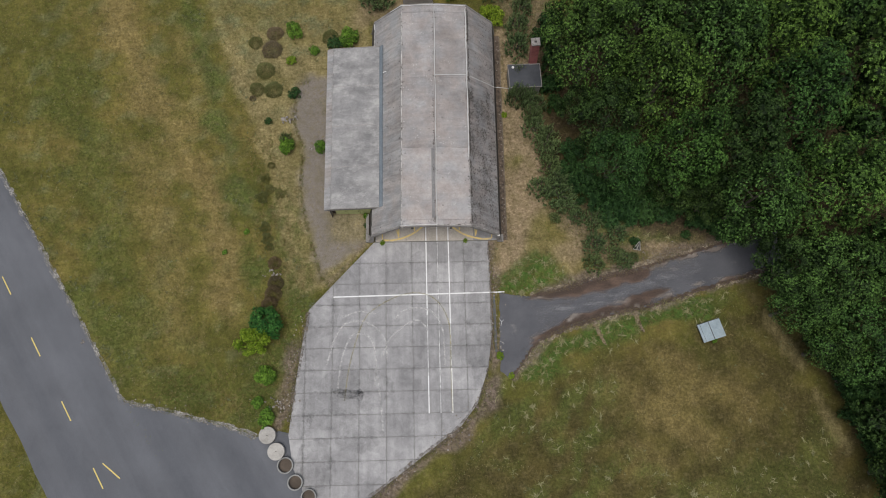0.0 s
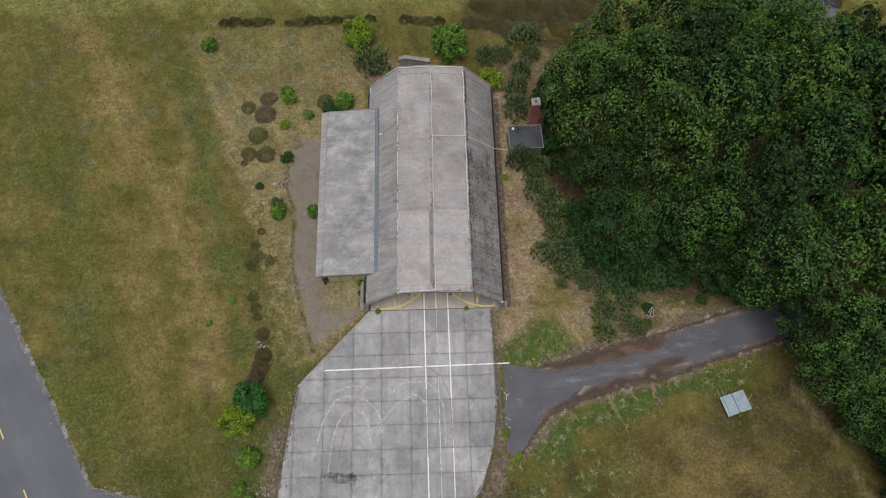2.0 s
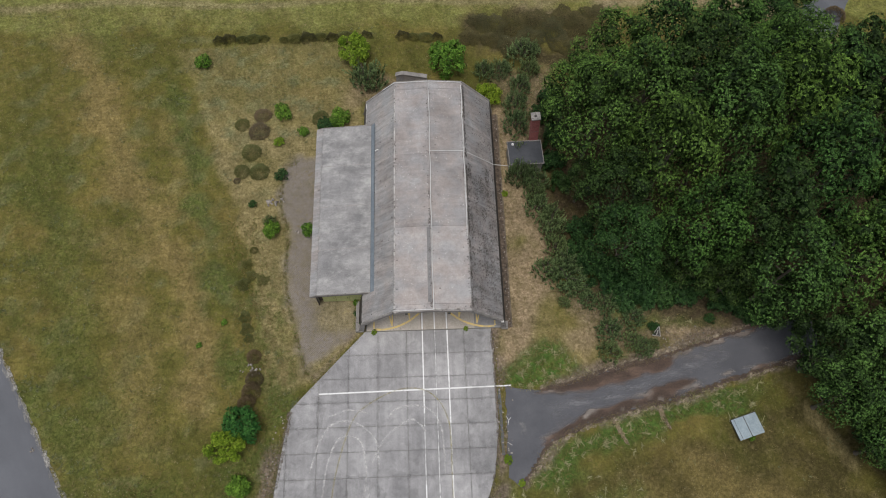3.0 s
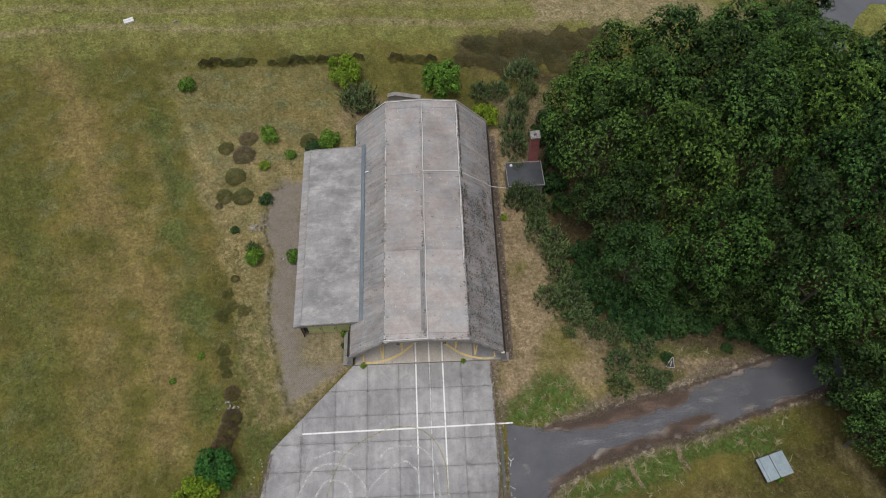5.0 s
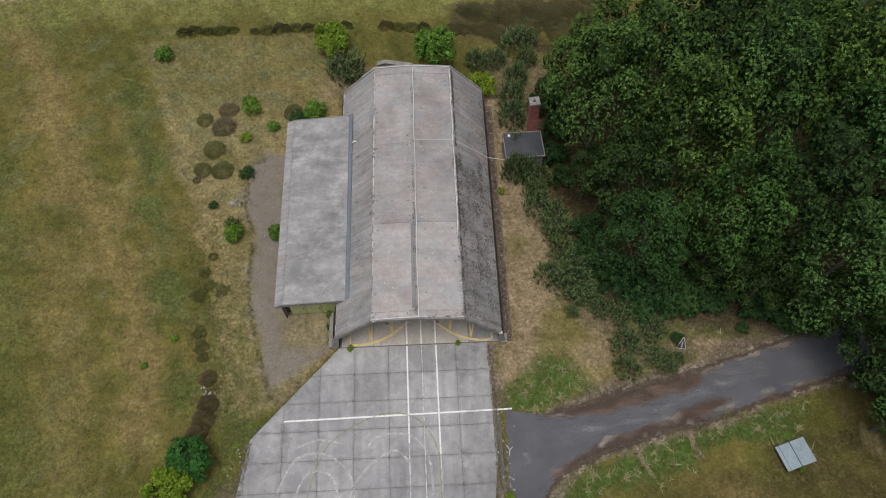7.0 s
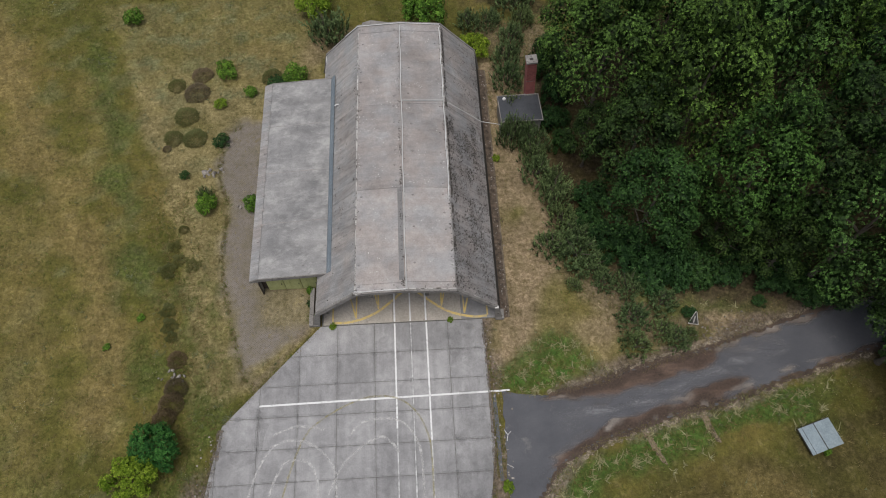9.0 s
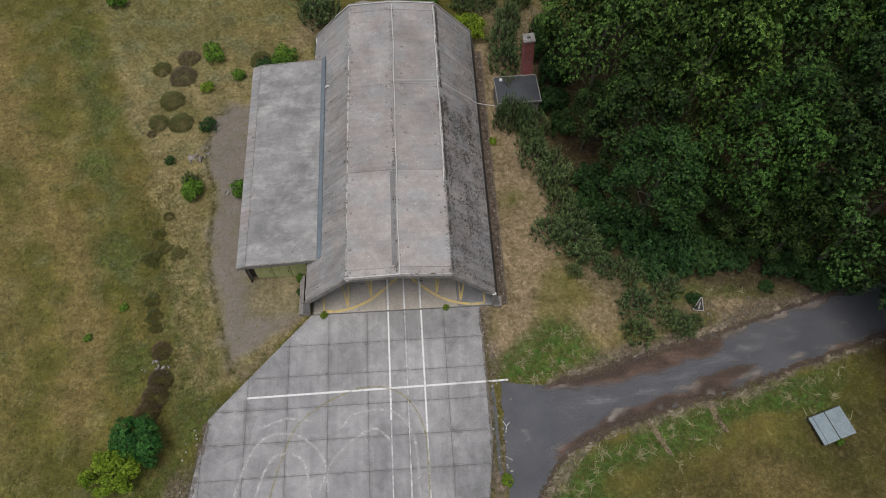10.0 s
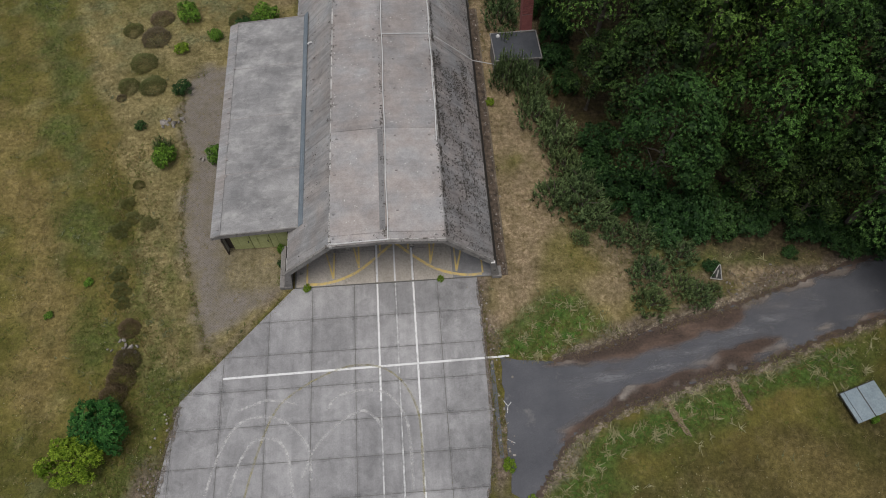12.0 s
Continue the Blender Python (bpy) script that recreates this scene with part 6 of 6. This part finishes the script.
SHRUBS = {"green": [shrub_kind("shrub", "rounded fresh green leafy shrub in dry grass", "shrub", "green shrubs", GREEN, 31, "leafy"), shrub_kind("shrub", "uneven fresh green leafy shrub", "shrub", "green shrubs", GREEN, 32, "leafy")],
          "lime": [shrub_kind("shrub", "bright yellow green leafy shrub", "shrub", "yellow green shrubs", LIME, 33, "leafy")],
          "emerald": [shrub_kind("shrub", "deep green leafy shrub beside the apron", "shrub", "green shrubs", EMERALD, 39, "leafy")],
          "dark": [shrub_kind("shrub", "dark green leafy shrub", "shrub", "dark shrubs", DARK_LEAF, 34, "leafy")],
          "broom": [shrub_kind("broom_bush", "dark grey green broom bush on bare soil", "bush", "broom bushes", BROOM, 35, "broom"), shrub_kind("broom_bush", "tall dark grey green broom bush", "bush", "broom bushes", BROOM, 36, "broom")],
          "moor": [shrub_kind("heather_clump", "dark brown heather mound on the moor", "heather", "heather clumps", DARK_HEATHER, 40, "carpet")],
          "patch": [shrub_kind("heather_clump", "low olive brown heather patch in grass", "heather", "heather clumps", GREEN_HEATHER, 41, "carpet")],
          "heath": [shrub_kind("heather_clump", "low brown heather clump in dry grass", "heather", "heather clumps", HEATHER, 37, "heath")],
          "olive": [shrub_kind("heather_clump", "rounded olive green heather mound", "heather", "heather clumps", GREEN_HEATHER, 38, "heath")]}
SPOTS = [("green", -27.8, 38.0, 1.1, 1.3), ("green", -17.5, 30.4, 1.15, 1.2), ("lime", -17.7, 26.2, 0.65, 0.7), ("green", -14.9, 27.6, 0.7, 0.8), ("green", -10.5, 29.0, 1.3, 1.6), ("dark", -12.3, 28.6, 0.9, 0.9), ("dark", -17.1, 21.6, 0.75, 0.9), ("dark", -20.2, 18.0, 0.5, 0.5), ("green", -17.8, 14.5, 1.0, 1.3), ("broom", -18.0, 15.5, 0.9, 1.5), ("green", -13.75, 14.4, 0.85, 1.3),
         ("heath", -19.9, 30.2, 1.1, 0.5), ("heath", -20.2, 27.9, 1.35, 0.6), ("olive", -22.3, 28.9, 0.9, 0.5), ("olive", -20.9, 25.0, 1.3, 0.5), ("olive", -19.8, 22.3, 1.15, 0.5), ("olive", -21.8, 22.4, 1.0, 0.5), ("heath", -22.3, 21.2, 0.45, 0.3), ("olive", -12.9, 29.6, 1.2, 0.6),
         ("lime", -8.9, 38.6, 2.1, 3.2), ("broom", -7.2, 34.8, 2.4, 3.0), ("green", 2.8, 36.8, 2.7, 3.2), ("broom", 7.3, 35.8, 1.5, 1.8), ("broom", 9.4, 35.9, 1.5, 1.8), ("broom", 12.5, 38.4, 2.2, 2.4), ("broom", 13.0, 35.8, 1.6, 2), ("lime", 7.5, 31.7, 1.6, 2.2), ("heath", 54.6, 44.2, 1.4, 1.0), ("broom", 10.8, 30.6, 1.8, 2.4), ("broom", 10.6, 27.6, 1.8, 2.4), ("broom", 11.6, 33.4, 1.5, 2),
         ("broom", 10.1, 20.3, 1.5, 3.6), ("broom", 11.3, 20.5, 1.3, 3.3), ("broom", 12.3, 19.5, 1.5, 2.7), ("broom", 12.1, 16.4, 1.8, 2.2), ("broom", 13.5, 13.7, 2.0, 2.5), ("broom", 12.0, 18.2, 1.4, 2.4), ("broom", 13.6, 15.4, 1.4, 2.2), ("broom", 13.9, 11.3, 1.5, 2.0), ("broom", 14.8, 9.8, 1.6, 2.2), ("broom", 12.6, 8.6, 1.7, 2.0), ("broom", 14.5, 7.9, 2.1, 2.6), ("broom", 15.6, 6.6, 1.7, 2.0), ("broom", 14.0, 5.0, 0.75, 0.9), ("broom", 16.6, 5.2, 1.1, 1.3), ("broom", 18.4, 4.6, 1.6, 2.0), ("broom", 18.4, 1.7, 1.5, 1.7),
         ("broom", 18.1, -0.7, 1.4, 1.7), ("broom", 20.7, 0.4, 1.2, 1.3), ("broom", 21.7, -0.3, 1.25, 1.3), ("broom", 21.1, 3.0, 1.4, 1.6), ("dark", 20.6, 5.6, 1.9, 2.0), ("dark", 22.9, 5.6, 1.6, 1.6), ("broom", 26.2, 5.6, 1.1, 1.2), ("lime", 8.6, 18.5, 0.4, 0.5), ("dark", 17.5, 8.6, 1.8, 2.4), ("dark", 15.8, 11.0, 1.5, 2.0), ("broom", 10.4, 23.9, 1.2, 2.6),
         ("lime", -20.6, -9.0, 1.75, 2.6), ("emerald", -19.0, -6.8, 1.8, 2.6), ("green", -19.1, -12.6, 1.2, 1.3), ("green", -19.0, -17.2, 1.05, 0.9), ("green", -20.0, -15.4, 0.7, 0.6), ("heath", -18.6, -2.2, 1.0, 0.9), ("heath", -18.8, -3.4, 1.1, 1.0), ("heath", -19.2, -4.6, 0.95, 0.8), ("heath", -18.8, 0.2, 0.8, 0.6), ("olive", -19.7, 12.3, 0.5, 0.4), ("patch", -20.3, 10.6, 0.5, 0.3), ("patch", -20.6, 8.3, 0.75, 0.35), ("patch", -19.7, 9.3, 0.6, 0.3), ("patch", -18.5, 8.7, 0.6, 0.3), ("patch", -20.1, 4.6, 0.6, 0.3), ("patch", -19.8, 3.2, 0.65, 0.3), ("patch", -19.5, 2.2, 0.5, 0.3),
         ("dark", 14.4, 22.2, 1.3, 2.4), ("dark", 14.8, 25.2, 1.5, 3.0), ("dark", 14.9, 19.4, 1.2, 2.0), ("dark", 13.9, 28.6, 1.4, 2.6), ("dark", 15.2, 30.6, 1.6, 3.0), ("green", 31.2, -9.85, 0.3, 0.55), ("lime", 6.75, -11.0, 0.45, 0.6), ("lime", 3.3, 2.5, 0.26, 0.25), ("lime", -6.4, 2.4, 0.32, 0.4), ("lime", 7.9, -13.2, 0.35, 0.3), ("green", -8.35, 5.7, 0.35, 0.6), ("dark", -8.3, 4.6, 0.3, 0.4), ("green", -8.1, 3.5, 0.25, 0.25), ("dark", 23.2, 1.9, 0.6, 0.7), ("dark", 29.4, 2.7, 0.6, 0.6), ("broom", 22.9, 0.1, 0.75, 0.9), ("dark", 24.3, 4.9, 1.2, 1.5), ("dark", 26.9, 5.2, 1.3, 1.4), ("dark", 30.6, 4.4, 1.3, 1.7), ("dark", 33.2, 3.3, 1.5, 2.0), ("dark", 35.2, 3.2, 1.7, 2.2), ("dark", 25.0, 6.6, 2.0, 2.2), ("dark", 28.6, 6.4, 1.7, 1.8), ("dark", 32.2, 5.2, 1.8, 2.2), ("dark", 16.6, 13.2, 1.6, 2.2), ("dark", 22.2, 6.4, 2.2, 3.0), ("dark", 18.8, 7.2, 2.0, 3.2), ("dark", 39.4, -2.6, 1.7, 2.4), ("dark", 40.6, -5.2, 1.7, 2.2), ("dark", 42.6, -8.8, 1.8, 2.4), ("dark", 44.4, -12.6, 1.8, 2.2), ("dark", 43.6, -7.0, 2.0, 2.4), ("dark", 45.9, -15.8, 2.0, 2.4), ("dark", 43.9, -10.8, 1.7, 2.2), ("dark", 48, -20.5, 2.0, 2.4), ("dark", 45.6, -18.2, 1.7, 2.2), ("dark", 46.7, -20.2, 1.8, 2.2), ("dark", 47.6, -22.6, 2.0, 2.4), ("dark", 48.9, -25.0, 2.1, 2.4), ("dark", 50.2, -27.6, 2.2, 2.6), ("dark", 51.0, -23.5, 2.4, 2.8), ("dark", 51.6, -30.5, 2.4, 2.8), ("dark", 48.6, -17.5, 2.2, 2.6), ("green", -22.2, 4.0, 0.35, 0.3), ("green", -24.6, 1.6, 0.35, 0.3)]
SPOTS += [("moor", x, y, r, 0.3) for x, y, r in ((5.8, 41.5, 1.3), (7.1, 44.2, 1.3), (9.0, 43.6, 1.8), (10.8, 40.2, 1.7), (11.6, 43.8, 1.9), (13.6, 41.4, 1.8), (14.5, 44.2, 1.8), (16.6, 42.8, 2.0), (18.6, 44.6, 1.8), (20.4, 43.2, 1.9), (22.4, 44.9, 1.7), (17.5, 40.2, 1.6), (8.4, 41.2, 1.2))]
ROW = [(-26.2, 41.8, 0.8), (-25.0, 42.0, 0.9), (-23.4, 41.9, 0.75), (-22.0, 42.0, 1.0), (-20.6, 42.0, 0.7), (-18.0, 41.7, 0.6), (-16.6, 41.9, 1.0), (-15.0, 42.0, 1.0), (-13.2, 42.1, 0.85), (-11.8, 42.0, 0.8), (-10.2, 42.2, 1.0), (-7.5, 42.2, 0.75), (-2.8, 42.0, 0.9), (-1.4, 41.8, 0.8), (0.2, 41.7, 1.0), (1.6, 41.7, 0.7)]
rs = random.Random(8)
FIRST_SHRUB = {}
for kind, x, y, r, h in SPOTS:
    src = rs.choice(SHRUBS[kind])
    if kind == "broom":
        r, h = r * 1.15, h * 1.25
    if kind in ("heath", "olive"):
        r *= 0.9
    m = pose(x, y, 0, 0, 0, rs.uniform(0, 360)) @ Matrix.Diagonal((r * rs.uniform(0.92, 1.1), r * rs.uniform(0.92, 1.1), h, 1))
    if src in FIRST_SHRUB:
        copy_thing(src, m)
    else:
        FIRST_SHRUB[src] = m
for x, y, r in ROW:
    src = SHRUBS[rs.choice(("moor", "olive"))][0]
    copy_thing(src, pose(x, y, 0, 0, 0, rs.uniform(-14, 14)) @ Matrix.Diagonal((r * 1.05, r * 0.8, 0.55, 1)))
for src, m in FIRST_SHRUB.items():
    src.matrix_basis = m

# ---- grass as stuff ----
PAVED = [APRON, side_outline, [(-13, 5.5), (-13, 27), (8.3, 30), (8.3, 2.4), (-7.7, 2.4), (-7.7, 5.5)], [(9, 21), (13.3, 21), (13.3, 25.2), (9, 25.2)]]


def scatter(count, seed, weight):
    """Plan points in the near grassland, thinned by a weight of the cover."""
    g = np.random.RandomState(seed)
    x, y = g.uniform(-58, 50, count), g.uniform(-32, 58, count)
    keep = g.uniform(0, 1, count) < weight(x, y)
    for poly in PAVED:
        keep &= ~inside(x, y, poly)
    d = x * ROAD_N.x + y * ROAD_N.y
    keep &= (d > edge_right + 0.1) | (d < edge_left - 0.1)
    keep &= ~inside(x, y, junction_line[:14] + [(-30, -60), (-30, -20)])
    return x[keep], y[keep], g


def tufts(name, mat, count, seed, weight, per, height, width, lean, label):
    x, y, g = scatter(count, seed, weight)
    x, y = np.repeat(x, per), np.repeat(y, per)
    k = len(x)
    b = np.stack([x + g.normal(size=k) * 0.06, y + g.normal(size=k) * 0.06, np.full(k, -0.03)], 1)
    h = height * g.uniform(0.5, 1.3, k)
    t = b + np.stack([g.normal(size=k) * lean, g.normal(size=k) * lean, h], 1)
    tagged(link(name, blades(name, b, t, width * g.uniform(0.6, 1.4, k), g), mat), label, "grass", kind="stuff")


def w_green(x, y):
    c = cover(x, y)
    return np.clip(0.3 + 0.7 * c[1] - 0.25 * c[0] - 0.4 * c[2] - 0.9 * c[4] - 0.28 * c[5] - 0.6 * c[3] - 0.5 * c[6] - 0.3 * c[7] - 0.05 * c[8] - 0.22 * c[12] * (1 - c[1]) - 0.6 * c[13] - 0.16 * (x > 6) * (y < -7), 0, 1)


def w_straw(x, y):
    c = cover(x, y)
    return np.clip(0.22 + 0.4 * c[0] + 0.32 * c[5] + 0.25 * c[2] - 0.9 * c[4] - 0.25 * c[1] - 0.5 * c[3] - 0.4 * c[6] - 0.12 * c[8] + 0.05 * c[12] + 0.1 * c[13] - 0.18 * (x > 6) * (y < -7), 0, 1)


def w_flower(x, y):
    c = cover(x, y)
    return np.clip(smooth(lumps(x, y, 5, 7), 0.2, 1.3) * (0.35 + 0.65 * c[1] + 0.05 * c[12]) * (1 - c[2]) * (1 - c[4]) * (1 - c[6]), 0, 1)


tufts("grass", BLADE, 105000, 51, w_green, 3, 0.1, 0.045, 0.12, "short green meadow grass")
tufts("dry_grass", STRAW, 88000, 52, w_straw, 3, 0.1, 0.038, 0.12, "dry straw coloured grass")
fx, fy, fg = scatter(80000, 53, w_flower)
fk = len(fx)
tagged(link("seed_heads", quads("seed_heads", np.stack([fx, fy, fg.uniform(0.1, 0.3, fk)], 1), fg.normal(size=(fk, 3)) * 0.3 + (0, 0, 1), fg.uniform(0.05, 0.13, fk), fg.uniform(0.04, 0.1, fk), fg, 0.0), FLOWER), "pale seed heads and small flowers in grass", "wildflowers", kind="stuff")


def w_pale(x, y):
    c = cover(x, y)
    road = smooth(-np.abs(x * ROAD_N.x + y * ROAD_N.y - edge_right - 2.5), -4.5, -1.0)
    drift = smooth(lumps(x, y, 71, 4) + 0.5 * lumps(x, y, 72, 1.4), 0.1, 1.2)
    side = smooth(-along(x, y, [(-20.2, 13), (-18.6, 4), (-16.4, -3), (-17.6, -10)]), -3.0, -0.6)
    return np.clip(drift * (0.12 + 0.9 * side + 0.5 * c[8] + 0.8 * c[1] + 0.55 * c[5] + 0.8 * road + 0.3 * c[11]) * (1 - c[4]) * (1 - c[6]) * (1 - 0.8 * c[2]), 0, 1)


def w_rough(x, y):
    """Where the grass stands rough: beside the yard, on the green patch and under the scrub."""
    c = cover(x, y)
    side = smooth(-along(x, y, [(-20.5, 14), (-19, 4), (-17.2, -3), (-18, -10), (-20, -15), (-30, -13.5)]), -3.6, -0.6)
    return np.clip(0.9 * side * (0.4 + 0.6 * smooth(lumps(x, y, 75, 3), -0.6, 0.8)) + 0.8 * c[8] + 0.25 * c[13], 0, 1) * (1 - c[6]) * (1 - c[4])


tufts("rough_grass", BLADE, 150000, 55, w_rough, 4, 0.12, 0.04, 0.1, "rough green grass tufts beside the yard")
tufts("rough_straw", STRAW, 150000, 56, w_rough, 4, 0.12, 0.036, 0.11, "rough straw coloured grass beside the yard")
tufts("pale_weeds", PALE_WEED, 36000, 54, w_pale, 8, 0.1, 0.05, 0.11, "grey green flowering weeds in the grass")


def w_streak(x, y):
    """Dry clumps and streaks that stand in the green turf by the road."""
    c = cover(x, y)
    return np.clip(c[8] + 0.5 * c[1] * (x > 6), 0, 1) * smooth(lumps(x, y * 0.7, 86, 0.9) + 0.4 * lumps(x, y, 87, 0.4), 0.3, 1.0) * (1 - c[4])


tufts("pale_clumps", PALE_STRAW, 110000, 58, w_streak, 9, 0.12, 0.07, 0.22, "pale dry clumps in green turf")


def w_twig(x, y):
    bank = smooth(-along(x, y, [(25.0, 0.5), (26.2, 0.8), (27.6, 0.9)]), -1.5, -0.4)
    verge = smooth(-along(x, y, [(12, -3.6), (14.9, -2.9), (20.7, -1.4), (24.2, -0.6), (30.2, 1.0)]), -0.7, -0.1)
    return np.clip(0.9 * bank * smooth(lumps(x, y, 77, 1.6), -0.8, 0.4) + 0.5 * verge, 0, 1)


tufts("dry_twigs", TWIG, 160000, 57, w_twig, 3, 0.16, 0.05, 0.24, "dry cut twigs and straw on the bank")


def edge_weeds(name, mat, lines, per_metre, spread, seed, height, width, label):
    """Weeds and tufts along paved edges and joints."""
    g = np.random.RandomState(seed)
    X, Y = [], []
    for pts in lines:
        for (ax, ay), (bx, by) in zip(pts, pts[1:]):
            k = max(1, int(math.dist((ax, ay), (bx, by)) * per_metre))
            t = g.uniform(0, 1, k)
            X.append(ax + (bx - ax) * t + g.normal(size=k) * spread)
            Y.append(ay + (by - ay) * t + g.normal(size=k) * spread)
    x, y = np.concatenate(X), np.concatenate(Y)
    keep = lumps(x, y, seed, 2.5) > -0.5
    x, y = np.repeat(x[keep], 4), np.repeat(y[keep], 4)
    k = len(x)
    b = np.stack([x + g.normal(size=k) * 0.05, y + g.normal(size=k) * 0.05, np.full(k, -0.02)], 1)
    t = b + np.stack([g.normal(size=k) * 0.09, g.normal(size=k) * 0.09, height * g.uniform(0.4, 1.3, k)], 1)
    tagged(link(name, blades(name, b, t, width * g.uniform(0.6, 1.4, k), g), mat), label, "weeds", kind="stuff")


left_edge = APRON[1:8]
yard_edge = [(-15.2, 23.6), (-17.0, 23.0), (-17.1, 18), (-16.0, 14.5), (-16.1, 9), (-15.3, 5), (-14.6, 2.4), (-13.5, -1.4), (-12.5, -2.6)]
right_edge = [(6.1, 1.8), (6.2, -3.4), (6.15, -8), (6.1, -10.5), (5.5, -12.6), (4.2, -16.3), (2.3, -18.9), (-1.3, -21.2), (-5, -23.7), (-9, -27)]
kerb_lines = [[(6.16, -2.0), (6.16, -10.4)], [(6.62, -3.5), (6.62, -10.4)]]
edge_weeds("dry_weeds", STRAW, [[(12, -3.9), (17.5, -2.8), (24.7, -1.1), (29, 0.4), (33, 1.7)], side_outline[12:20], left_edge, yard_edge, right_edge, kerb_lines[0], kerb_lines[1], side_outline[14:23], side_outline[:7], junction_line[:7]], 16, 0.14, 61, 0.09, 0.034, "dry weeds along the paved edges")
edge_weeds("green_weeds", BLADE, [[(-8.25, 2.7), (-8.3, 5.6)], [(-8.3, 2.7), (-8.4, 5.6)], left_edge, yard_edge, right_edge, kerb_lines[0], kerb_lines[1], side_outline[14:23], junction_line[:7]], 10, 0.14, 62, 0.08, 0.035, "green weeds along the paved edges")
edge_weeds("joint_moss", BLADE, [[(x, 2.3), (x, -18)] for x in (-3, 3.02)] + [[(-7.2, 2.5), (6, 2.5)]], 4, 0.02, 63, 0.05, 0.03, "moss in slab joints")
